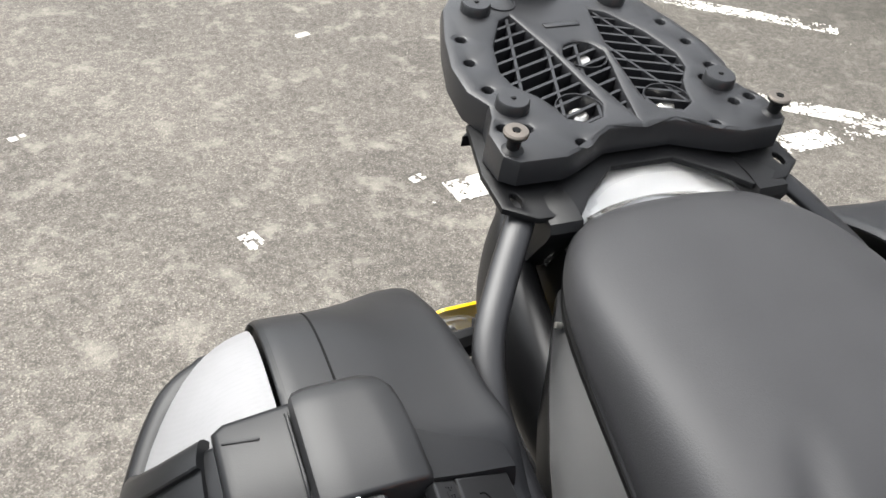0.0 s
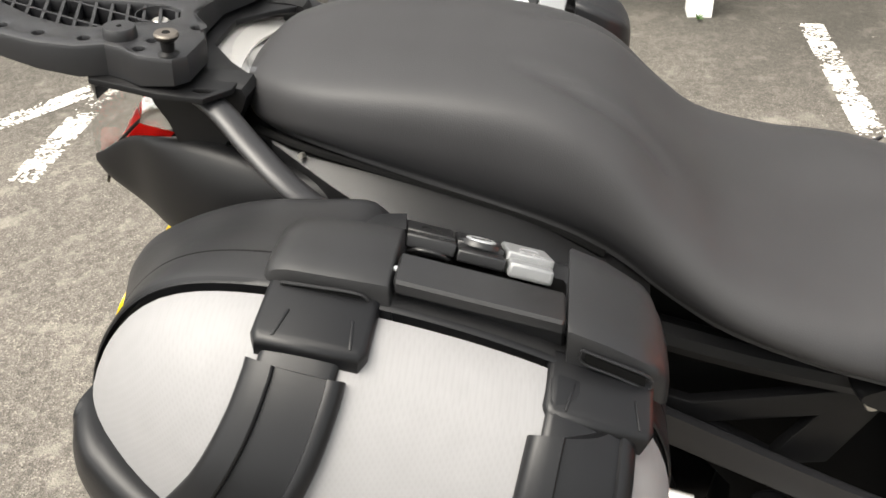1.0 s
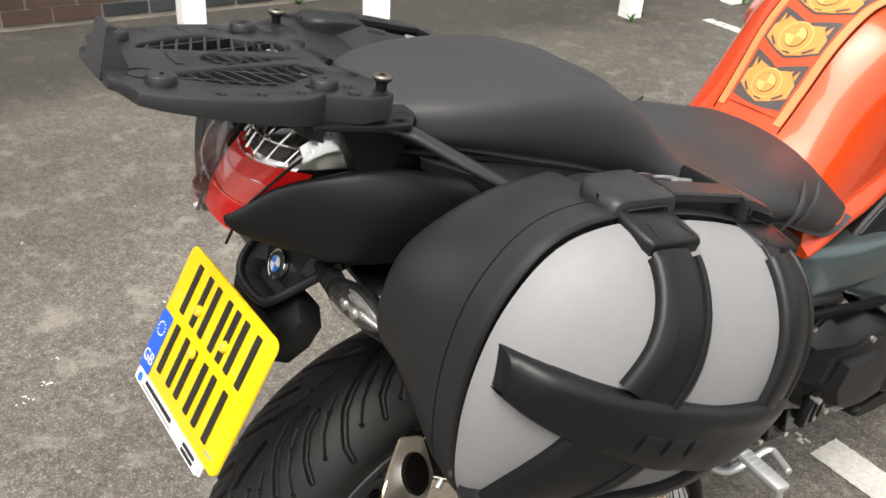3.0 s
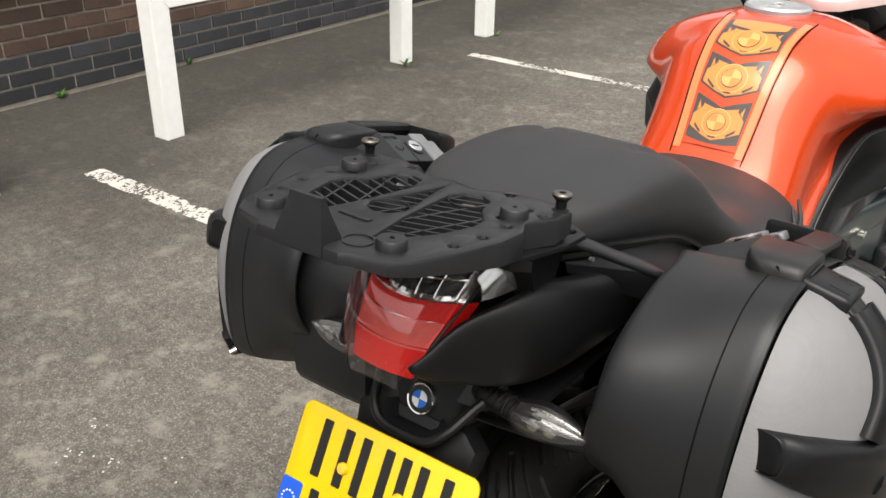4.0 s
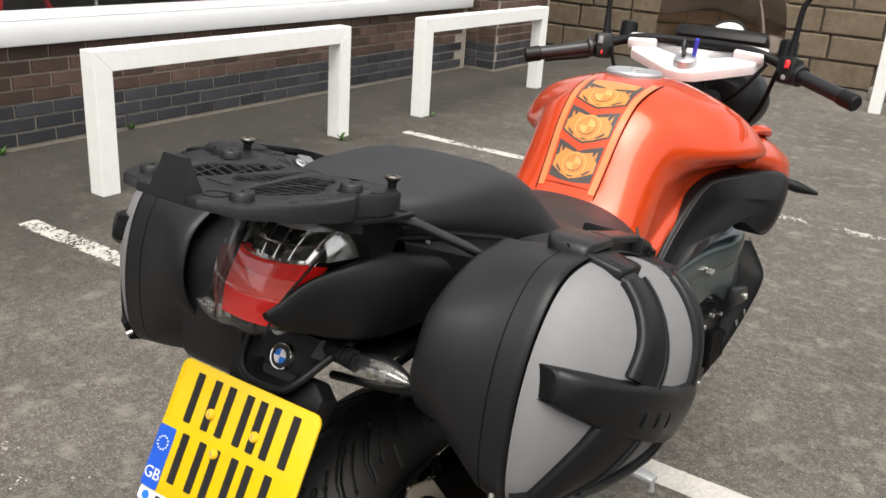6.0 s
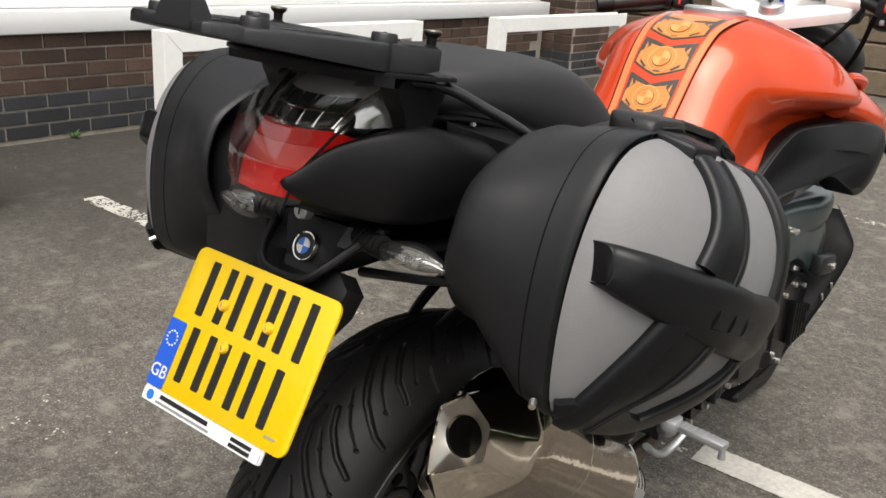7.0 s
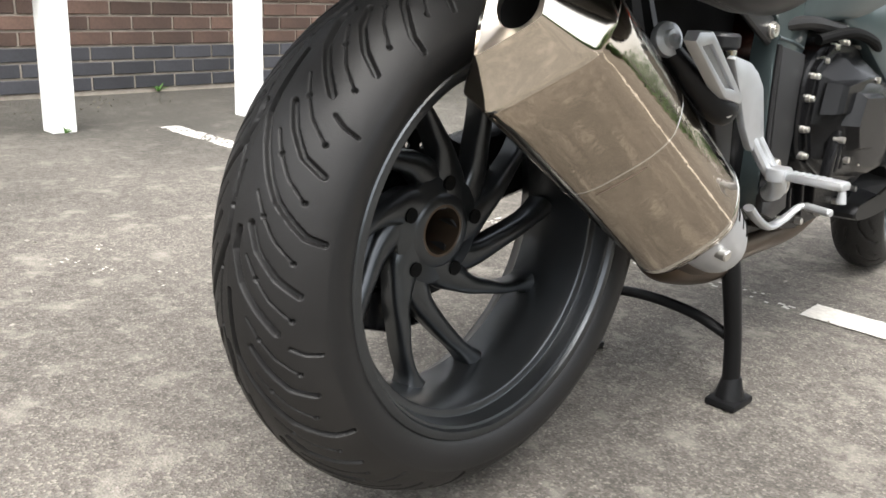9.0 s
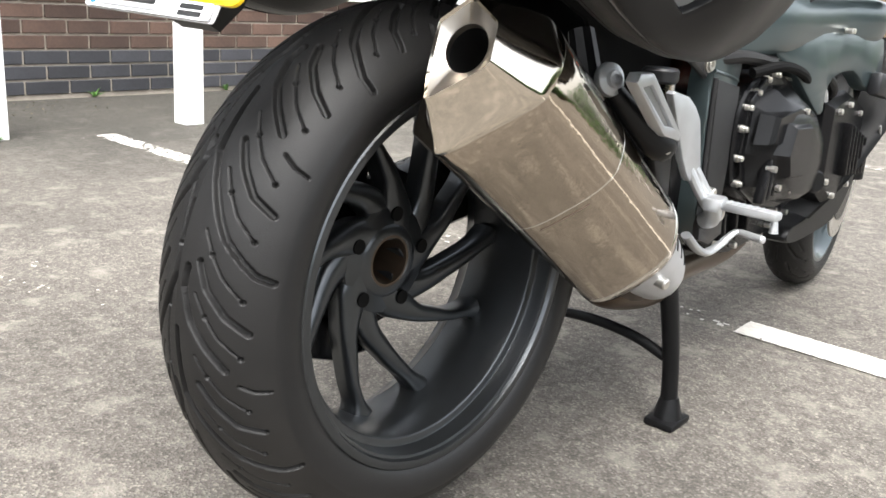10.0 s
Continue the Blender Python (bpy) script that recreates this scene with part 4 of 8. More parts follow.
part("end_band", skin([can_ring(d, s, 1.0, 0.0, 0.42) for d, s in ((0.478, 0.985), (0.480, 0.997), (0.487, 0.988), (0.489, 0.96))], True, False), CHROME, silencer)
def nose_ring(dist, r):
    """A round section of the silencer's front shield."""
    return [TIP + RUN * dist + SIDE * (0.80 * r * math.sin(a)) + UP * (0.010 + 0.90 * r * math.cos(a)) for a in np.linspace(0, 2 * math.pi, 48, endpoint=False)]


nose = part("heat_shield", skin([nose_ring(d, r) for d, r in ((0.500, 0.050), (0.503, 0.061), (0.508, 0.0635), (0.540, 0.0620), (0.575, 0.0575), (0.602, 0.051), (0.614, 0.046), (0.618, 0.042), (0.618, 0.030))], True, True), ALU, silencer, "pale silver heat shield round the silencer front", 40)
for d, r in ((0.530, 0.0618), (0.556, 0.0590), (0.582, 0.0552)):
    part("shield_slot", tube(nose_ring(d, r)[2:11], 0.0022, 2, 6), DEEP, nose)
bolt_at = TIP + RUN * 0.535 + SIDE * 0.042 - UP * 0.022
part("ring_bolt", rod(bolt_at - SIDE * 0.01, bolt_at + SIDE * 0.010 - UP * 0.004, 0.0085, 16, 0.002), BOLT, nose)
hanger = tube([(0.150, 0.11, 0.66), (0.175, 0.10, 0.60), (0.190, 0.10, 0.565)], [0.016, 0.018, 0.015], 5, 10)
part("silencer_hanger", hanger, DARK_STEEL, bike)
bolt = lathe([(0, -0.004), (0.026, -0.004), (0.028, 0.0), (0.026, 0.006), (0.014, 0.008), (0.013, 0.014), (0.007, 0.014), (0.006, 0.008), (0, 0.008)], 32, along((0.205, 0.092, 0.610), (0.30, 0.06, 0.630)) @ Matrix.Diagonal((0.72, 0.72, 1, 1)))
part("hanger_bolt", bolt, ALU, bike, "large silver socket bolt and washer")
part("link_pipe", tube([(0.150, 0.27, 0.345), (0.130, 0.35, 0.292), (0.105, 0.43, 0.258), (0.085, 0.52, 0.246), (0.080, 0.65, 0.243), (0.080, 0.85, 0.250), (0.085, 1.0, 0.33), (0.08, 1.08, 0.45)], [0.034, 0.032, 0.030, 0.027, 0.025, 0.024, 0.024, 0.024], 6, 16), BURNT, bike, "brown heat-stained exhaust pipe under the engine")
part("collector", grid_loft([[(0.105 + 0.040 * k * math.cos(a), y, z + 0.030 * k * math.sin(a)) for a in np.linspace(0, 2 * math.pi, 10, endpoint=False)] for y, z, k in ((0.300, 0.284, 0.4), (0.307, 0.280, 0.85), (0.345, 0.272, 1.05), (0.420, 0.256, 1.05), (0.475, 0.250, 0.9), (0.490, 0.250, 0.6))], 3, 2), BURNT, bike, "brown exhaust collector box")

# ---------- centre stand ----------
for s in (-1, 1):
    leg = part("centre_stand_leg", tube([(0.125 * s, 0.475, 0.285), (0.137 * s, 0.487, 0.24), (0.146 * s, 0.512, 0.12), (0.150 * s, 0.522, 0.028)], [0.017, 0.016, 0.0145, 0.015], 6, 14), DARK_STEEL, bike, "black tubular centre stand leg")
    foot = box((0.055, 0.070, 0.014), pose(0.151 * s, 0.520, 0.0075), 0.005)
    tube([(0.150 * s, 0.522, 0.05), (0.151 * s, 0.520, 0.010)], [0.016, 0.026], 4, 10, foot)
    part("foot", foot, DARK_STEEL, leg)
part("centre_stand_bar", tube([(0.146, 0.512, 0.118), (0.08, 0.506, 0.142), (0.0, 0.503, 0.150), (-0.08, 0.506, 0.142), (-0.146, 0.512, 0.118)], 0.0095, 6, 12), DARK_STEEL, bike)
part("stand_spring", tube([(-0.09, 0.45, 0.30), (-0.10, 0.47, 0.20), (-0.12, 0.50, 0.15)], 0.008, 5, 10), DARK_STEEL, bike)
part("stand_roller", rod((-0.185, 0.43, 0.05), (-0.150, 0.47, 0.06), 0.018, 16, 0.004), DARK_STEEL, bike)

# ---------- engine, frame, foot rests ----------
case = [(0.590, 0.560), (0.640, 0.594), (0.710, 0.600), (0.775, 0.574), (0.860, 0.552), (0.915, 0.520), (0.945, 0.470), (0.940, 0.415), (0.900, 0.358), (0.835, 0.340), (0.760, 0.350), (0.680, 0.372), (0.620, 0.392), (0.588, 0.440), (0.580, 0.510)]


def cover(outline, x0, x1, shrink, bulge=0.0):
    o = spline(outline, 4, True)
    c = o.mean(0)
    rings = []
    for x, k in ((x0, 1.0), (x0 + 0.75 * (x1 - x0), 0.985), (x1 - 0.004, shrink + 0.02), (x1, shrink), (x1 + bulge, shrink * 0.6)):
        rings.append([(x, c[0] + (q[0] - c[0]) * k, c[1] + (q[1] - c[1]) * k) for q in o])
    return skin(rings)


engine = part("engine", cover(case, -0.16, 0.165, 0.95, 0.004), ENGINE, bike, "black painted engine")


def plate_rings(outline, rings):
    """A faceted casting: the outline shrunk about its middle at several depths."""
    c = sum((Vector(q) for q in outline), Vector((0, 0))) / len(outline)
    return skin([[(x, c.x + (q[0] - c.x) * k + dy, c.y + (q[1] - c.y) * k + dz) for q in outline] for x, k, dy, dz in rings])


clutch = part("clutch_cover", plate_rings([(0.606, 0.556), (0.660, 0.592), (0.740, 0.590), (0.835, 0.560), (0.915, 0.500), (0.928, 0.430), (0.885, 0.360), (0.800, 0.350), (0.700, 0.368), (0.625, 0.405), (0.596, 0.470)],
              ((0.150, 1.0, 0, 0), (0.172, 1.0, 0, 0), (0.174, 0.985, 0, 0), (0.174, 0.90, 0, 0), (0.192, 0.84, 0, -0.004), (0.214, 0.70, 0.004, -0.010), (0.222, 0.58, 0.006, -0.014), (0.224, 0.42, 0.006, -0.016))), ENGINE, engine, "faceted black clutch cover", 22)
part("cover_step", plate_rings([(0.62, 0.535), (0.72, 0.545), (0.79, 0.530), (0.80, 0.495), (0.70, 0.485), (0.61, 0.490)], ((0.190, 1.1, 0, 0), (0.212, 1.0, 0, 0), (0.219, 0.90, 0, 0), (0.219, 0.5, 0, 0))), ENGINE, clutch, "", 22)
part("cover_step", plate_rings([(0.800, 0.470), (0.880, 0.455), (0.895, 0.400), (0.850, 0.375), (0.790, 0.395)], ((0.180, 1.1, 0, 0), (0.206, 1.0, 0, 0), (0.212, 0.86, 0, 0), (0.212, 0.4, 0, 0))), ENGINE, clutch, "", 22)
for k in range(4):
    part("cover_rib", box((0.018, 0.012, 0.075), pose(0.205, 0.635 + 0.020 * k, 0.425 + 0.004 * k, -12), 0.003), ENGINE, clutch)
part("cover_boss", plate_rings([(0.665, 0.520), (0.755, 0.515), (0.775, 0.455), (0.745, 0.425), (0.670, 0.430), (0.650, 0.470)], ((0.205, 1.15, 0, 0), (0.226, 1.0, 0, 0), (0.234, 0.88, 0, 0), (0.234, 0.5, 0, 0))), ENGINE, clutch, "", 22)
for k in range(7):
    a = radians(200 + 38 * k)
    y, z = 0.715 + 0.082 * math.cos(a), 0.472 + 0.070 * math.sin(a)
    part("bolt", rod((0.205, y, z), (0.222, y, z), 0.0055, 8), BOLT, clutch)
part("oil_cap", rod((0.17, 0.885, 0.395), (0.222, 0.865, 0.400), 0.021, 20, 0.003), ENGINE, engine)
for y, z in ((0.602, 0.510), (0.609, 0.5445), (0.634, 0.568), (0.668, 0.588), (0.706, 0.594), (0.760, 0.588), (0.600, 0.462), (0.612, 0.418), (0.852, 0.548), (0.905, 0.505), (0.924, 0.470), (0.922, 0.410), (0.880, 0.362), (0.800, 0.346)):
    part("bolt", lathe([(0, 0.004), (0.0026, 0.004), (0.0029, 0.006), (0.0046, 0.006), (0.0050, 0.0045), (0.0050, 0.0), (0.0066, 0.0), (0.0066, -0.01)], 12, along((0.172, y, z), (0.3, y, z))), BOLT, engine)
# ribbed front casting and hoses
front_case = part("front_casting", plate_rings([(0.90, 0.54), (1.00, 0.56), (1.10, 0.53), (1.13, 0.44), (1.08, 0.36), (0.98, 0.34), (0.91, 0.38)], ((-0.14, 1.0, 0, 0), (0.198, 1.0, 0, 0), (0.214, 0.90, 0, 0), (0.217, 0.6, 0, 0))), ENGINE, engine, "", 25)
for k in range(6):
    part("cooling_rib", box((0.026, 0.007, 0.105 - 0.006 * k), pose(0.220, 0.985 + 0.021 * k, 0.450 - 0.004 * k, 8), 0.002), ENGINE, front_case)
for y, z in ((0.935, 0.525), (0.990, 0.535), (1.06, 0.515), (1.10, 0.445), (1.06, 0.372), (0.98, 0.358), (0.925, 0.392)):
    part("bolt", rod((0.206, y, z), (0.222, y, z), 0.0060, 10, 0.001), BOLT, front_case)
for path, r, mat in (([(0.17, 0.60, 0.60), (0.195, 0.66, 0.612), (0.20, 0.74, 0.600), (0.19, 0.80, 0.585)], 0.0085, DEEP), ([(0.14, 0.52, 0.62), (0.16, 0.58, 0.625), (0.17, 0.68, 0.615)], 0.011, RUBBER), ([(0.16, 0.80, 0.60), (0.19, 0.86, 0.60), (0.20, 0.92, 0.57), (0.18, 0.95, 0.54)], 0.009, RUBBER), ([(0.13, 0.88, 0.62), (0.15, 0.96, 0.61), (0.16, 1.03, 0.58)], 0.012, RUBBER)):
    part("hose", tube(path, r, 6, 10), mat, engine)
block = cover([(0.62, 0.60), (0.80, 0.72), (1.02, 0.70), (1.10, 0.56), (1.05, 0.42), (0.95, 0.33), (0.70, 0.30), (0.50, 0.32), (0.46, 0.44), (0.50, 0.56)], -0.12, 0.12, 0.96)
part("crankcase", block, ENGINE, engine)
pan = cover([(0.50, 0.35), (0.62, 0.36), (0.85, 0.35), (1.02, 0.36), (1.00, 0.28), (0.85, 0.225), (0.62, 0.222), (0.52, 0.25)], -0.09, 0.09, 0.95)
part("oil_pan", pan, ENGINE, engine)
lower_case = part("lower_case", plate_rings([(0.560, 0.400), (0.700, 0.390), (0.860, 0.360), (0.990, 0.370), (1.010, 0.330), (0.960, 0.292), (0.840, 0.276), (0.700, 0.270), (0.600, 0.288), (0.560, 0.330)], ((-0.10, 1.0, 0, 0), (0.126, 1.0, 0, 0), (0.138, 0.93, 0, 0), (0.138, 0.5, 0, 0))), ENGINE, engine, "", 25)
for y, z in ((0.588, 0.352), (0.632, 0.302), (0.708, 0.288), (0.790, 0.290), (0.868, 0.300), (0.948, 0.314), (0.984, 0.346)):
    part("bolt", rod((0.132, y, z), (0.150, y, z), 0.0060, 10, 0.001), BOLT, lower_case)
for y in (0.640, 0.690, 0.740):
    part("case_rib", box((0.020, 0.008, 0.060), pose(0.142, y, 0.330, 14), 0.002), ENGINE, lower_case)
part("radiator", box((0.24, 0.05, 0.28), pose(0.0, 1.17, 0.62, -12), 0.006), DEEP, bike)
for s in (-1, 1):
    lip = [(0.90, 0.262), (1.02, 0.258), (1.20, 0.282), (1.30, 0.400), (1.275, 0.410), (1.16, 0.335), (1.00, 0.300), (0.90, 0.290)]
    part("belly_spoiler", cover(lip, 0.13 * s, 0.175 * s, 0.96), PANEL_BLACK, bike, "thin black spoiler under the engine")
part("hose", tube([(0.165, 0.86, 0.60), (0.188, 0.895, 0.57), (0.190, 0.915, 0.53), (0.175, 0.90, 0.50)], 0.007, 6, 10), ALU, engine, "pale braided hose")

for s in (-1, 1):
    spar = [[(s * (x + dx * w), y, z + dz * h) for dx, dz in ((-1, -0.9), (-1, 0.9), (-0.5, 1.0), (0.55, 0.9), (1, 0.4), (0.9, -0.4), (0.5, -1.0), (-0.5, -1.0))] for x, y, z, w, h in
            ((0.138, 0.572, 0.668, 0.016, 0.050), (0.150, 0.600, 0.672, 0.020, 0.050), (0.168, 0.680, 0.679, 0.024, 0.046), (0.174, 0.790, 0.682, 0.025, 0.044), (0.184, 0.900, 0.688, 0.026, 0.042), (0.208, 1.000, 0.691, 0.028, 0.040), (0.212, 1.050, 0.692, 0.028, 0.038), (0.205, 1.090, 0.696, 0.028, 0.034))]
    frame_spar = part("frame_spar", grid_loft(spar, 6, 3), FRAME_GREY, bike, "grey-green painted aluminium frame spar")
    flip = X_FACE if s > 0 else Matrix.Diagonal((-1, 1, 1, 1)) @ X_FACE
    side_plane = lambda x: Matrix.Translation((x * s, 0, 0)) @ flip
    arch = [(0.660, 0.640), (0.735, 0.602), (0.790, 0.566), (0.838, 0.533), (0.860, 0.520), (0.878, 0.528), (0.876, 0.560), (0.890, 0.582), (0.920, 0.594), (0.963, 0.598), (1.000, 0.580), (1.030, 0.562), (1.090, 0.560), (1.100, 0.590), (1.075, 0.660), (0.900, 0.672), (0.750, 0.668)]
    brace = slab([tuple(q) for q in spline(arch, 2, True)], [], 0.030, side_plane(0.0), 0.008)
    for v in brace.verts:
        v.co.x += s * float(np.interp(v.co.y, (0.60, 0.75, 0.90, 1.03, 1.10), (0.160, 0.190, 0.208, 0.232, 0.232)))
    part("lower_brace", brace, FRAME_GREY, frame_spar)
    mount_block = part("mount_block", box((0.026, 0.085, 0.044), pose(0.246 * s, 1.062, 0.572, -8, 0, -4 * s), 0.008), RACK_PLASTIC, frame_spar)
    part("bolt", rod((0.255 * s, 1.085, 0.566), (0.266 * s, 1.086, 0.566), 0.008, 14, 0.0015), BOLT, mount_block)
    cowl = grid_loft([[(s * x0, y0, z0), (s * (0.5 * (x0 + x1) + 0.004), 0.5 * (y0 + y1), 0.5 * (z0 + z1)), (s * x1, y1, z1), (s * (x1 - 0.02), y1 + 0.045, z1)] for (x0, y0, z0), (x1, y1, z1) in (
        ((0.190, 1.205, 0.660), (0.214, 1.241, 0.655)), ((0.192, 1.180, 0.628), (0.250, 1.212, 0.618)), ((0.192, 1.160, 0.600), (0.2735, 1.185, 0.583)), ((0.190, 1.120, 0.530), (0.264, 1.150, 0.518)), ((0.185, 1.060, 0.455), (0.247, 1.098, 0.449)), ((0.165, 1.000, 0.385), (0.222, 1.035, 0.375)), ((0.140, 0.945, 0.320), (0.185, 0.975, 0.305)))], 4, 3, False, False)
    bmesh.ops.solidify(cowl, geom=cowl.faces[:], thickness=0.006)
    radiator_cowl = part("radiator_cowl", cowl, PANEL_BLACK, bike, "angular black cowl beside the radiator")
    for y, z, w in ((1.130, 0.505, 0.012), (1.112, 0.478, 0.016)):
        part("cowl_slot", box((0.004, 0.006, 2 * w), pose((0.258 + 0.35 * (z - 0.505)) * s, y, z, 34), 0.001), PEG_GREY, radiator_cowl)
    plate = [(0.468, 0.775), (0.482, 0.776), (0.500, 0.766), (0.541, 0.737), (0.587, 0.706), (0.602, 0.660), (0.604, 0.605), (0.595, 0.570), (0.602, 0.488), (0.604, 0.410), (0.606, 0.335), (0.560, 0.322), (0.520, 0.335), (0.506, 0.380), (0.506, 0.430), (0.500, 0.520), (0.497, 0.580), (0.501, 0.604), (0.492, 0.630), (0.476, 0.655), (0.464, 0.700), (0.460, 0.750)]
    hollow = [(0.485, 0.733), (0.492, 0.733), (0.578, 0.672), (0.578, 0.664), (0.484, 0.680), (0.480, 0.686)]
    pivot = part("pivot_plate", slab(plate, [hollow], 0.040, side_plane(0.152), 0.006), FRAME_GREY, bike, "grey-green pivot plate with dark lower shield")
    part("recess", slab([(0.472, 0.745), (0.500, 0.745), (0.590, 0.675), (0.590, 0.655), (0.470, 0.670)], [], 0.004, side_plane(0.134)), FRAME_GREY, pivot)
    part("plate_rim", tube([(0.1515 * s, y, z) for y, z in ((0.483, 0.736), (0.478, 0.710), (0.4775, 0.681), (0.482, 0.6765), (0.530, 0.668), (0.580, 0.660))], 0.0035, 4, 8), FRAME_GREY, pivot)
    part("plate_rim", tube([(0.1515 * s, y, z) for y, z in ((0.499, 0.604), (0.530, 0.599), (0.560, 0.594), (0.592, 0.586))], 0.003, 4, 8), FRAME_GREY, pivot)
    shield = part("shield", slab([(0.503, 0.592), (0.590, 0.577), (0.595, 0.498), (0.588, 0.392), (0.560, 0.400), (0.521, 0.414), (0.512, 0.504)], [], 0.006, side_plane(0.158), 0.002), CARBON, pivot, "carbon-weave shield")
    part("shield_edge", tube([(0.154 * s, y, z) for y, z in ((0.501, 0.594), (0.504, 0.510), (0.513, 0.414))], 0.004, 4, 8), RACK_PLASTIC, shield)
    part("lower_cover", slab([(0.505, 0.425), (0.520, 0.416), (0.560, 0.402), (0.594, 0.390), (0.606, 0.330), (0.560, 0.318), (0.516, 0.334)], [], 0.012, side_plane(0.160), 0.003), RACK_PLASTIC, pivot)
    boss = part("pivot_boss", lathe([(0, 0.022), (0.016, 0.022), (0.022, 0.019), (0.030, 0.004), (0.031, 0.0)], 28, along((0.158 * s, 0.527, 0.382), (0.3 * s, 0.527, 0.382))), RACK_PLASTIC, pivot)
    part("axle_bolt", lathe([(0, 0.0), (0.0062, 0.0), (0.0066, 0.007), (0.0105, 0.0075), (0.012, 0.006), (0.014, 0.002), (0.014, -0.004)], 24, along((0.180 * s, 0.527, 0.382), (0.3 * s, 0.527, 0.382))), BOLT, boss, "silver socket-head bolt")
    for x, y, z, r in ((0.1515, 0.4755, 0.757, 0.0105), (0.150, 0.480, 0.614, 0.0100)):
        part("bolt", lathe([(0, 0), (r * 0.45, 0), (r * 0.5, 0.005), (r * 0.95, 0.0055), (r, 0.004), (r, 0.001), (r * 1.25, 0.001), (r * 1.25, -0.003)], 20, along((x * s, y, z), (0.3 * s, y, z))), BOLT, pivot)
    for y in (0.896, 0.911):
        part("bolt", rod((0.210 * s, y, 0.672), (0.2235 * s, y, 0.672), 0.0052, 14, 0.001), BOLT, frame_spar)
    part("subframe_rail", tube([(0.118 * s, 0.43, 0.775), (0.115 * s, 0.30, 0.80), (0.105 * s, 0.12, 0.845), (0.09 * s, -0.08, 0.89)], 0.016, 6, 10), DARK_STEEL, bike)
    strut = [[(s * (0.140 + dx), y, z + dz * 0.017) for dx, dz in ((-0.006, -1), (-0.006, 1), (0.005, 1), (0.006, 0.9), (0.006, -1))] for y, z in ((0.486, 0.612), (0.42, 0.643), (0.336, 0.684), (0.20, 0.752), (0.08, 0.81))]
    part("subframe_strut", grid_loft(strut, 4, 3), RACK_PLASTIC, bike, "flat black subframe strut")
    tri_out = [(0.424, 0.768), (0.436, 0.760), (0.438, 0.744), (0.404, 0.670), (0.308, 0.652), (0.10, 0.770), (0.10, 0.795), (0.271, 0.738)]
    part("subframe_gusset", slab(tri_out, [[(0.383, 0.730), (0.291, 0.714), (0.352, 0.676)]], 0.012, side_plane(0.120), 0.003), DARK_STEEL, bike)
    for y, z in ((0.426, 0.753), (0.318, 0.668)):
        part("gusset_bolt", rod((0.115 * s, y, z), (0.126 * s, y, z), 0.0075, 12, 0.0015), BOLT, bike)

# foot rests and brake pedal on the near side
rest_plate = slab([(0.165, 0.600), (0.200, 0.610), (0.275, 0.560), (0.300, 0.520), (0.310, 0.430), (0.290, 0.425), (0.250, 0.500), (0.190, 0.560)], [], 0.010, Matrix.Translation((0.196, 0, 0)) @ X_FACE, 0.003)
part("footrest_hanger", rest_plate, DARK_STEEL, bike)
PEG = Matrix.Translation((0.252, 0, 0)) @ X_FACE
folded = part("pillion_footrest", slab([(0.074, 0.612), (0.082, 0.622), (0.112, 0.622), (0.122, 0.614), (0.202, 0.546), (0.200, 0.536), (0.158, 0.546), (0.148, 0.554)], [[(0.092, 0.606), (0.112, 0.608), (0.176, 0.556), (0.156, 0.559)]], 0.016, PEG, 0.0035), ALU, bike, "folded-up silver pillion footrest")
part("rubber_insert", slab([(0.089, 0.604), (0.112, 0.611), (0.180, 0.556), (0.154, 0.556)], [], 0.008, PEG @ pose(0, 0, -0.005)), PEG_GREY, folded, "grey rubber insert")
part("footrest_bracket", tube([(0.205, 0.10, 0.60), (0.220, 0.145, 0.560), (0.232, 0.187, 0.530), (0.222, 0.215, 0.535)], [0.012, 0.016, 0.020, 0.014], 6, 12), DARK_STEEL, bike)
part("bracket_bolt", rod((0.236, 0.183, 0.530), (0.248, 0.178, 0.531), 0.010, 18, 0.002), BOLT, bike)
heel = slab([(0.333, 0.578), (0.340, 0.582), (0.388, 0.572), (0.414, 0.557), (0.436, 0.536), (0.450, 0.497), (0.461, 0.464), (0.456, 0.452), (0.431, 0.443), (0.420, 0.450), (0.394, 0.481), (0.361, 0.535)], [], 0.012, Matrix.Translation((0.170, 0, 0)) @ X_FACE, 0.004)
part("heel_guard", heel, ALU, bike, "satin silver heel guard")
for y0, y1 in ((0.432, 0.462), (0.452, 0.487)):
    part("hanger_bar", tube([(0.164, y0, 0.460), (0.176, 0.5 * (y0 + y1), 0.430), (0.188, y1, 0.404)], 0.0078, 5, 10), ALU, bike)
part("hanger_bar", tube([(0.168, 0.494, 0.422), (0.178, 0.498, 0.404), (0.186, 0.490, 0.394)], [0.010, 0.009, 0.009], 5, 10), ALU, bike)
mount = tube([(0.170, 0.500, 0.372), (0.184, 0.492, 0.380), (0.192, 0.478, 0.396), (0.194, 0.462, 0.410)], [0.013, 0.015, 0.014, 0.011], 6, 12)
box((0.028, 0.040, 0.022), pose(0.200, 0.462, 0.411, 0, 0, 5), 0.005, mount)
part("footrest_mount", mount, ALU, bike)
part("pivot_bolt", rod((0.172, 0.495, 0.4195), (0.184, 0.495, 0.4195), 0.008, 16, 0.002), BOLT, bike)
peg_way = axes((0.250, 0.459, 0.412), (0.107, -0.012, 0.001), (0.10, 0.99, 0))
part("footrest", box((0.104, 0.026, 0.013), peg_way, 0.004), ALU, bike, "ribbed silver rider footrest")
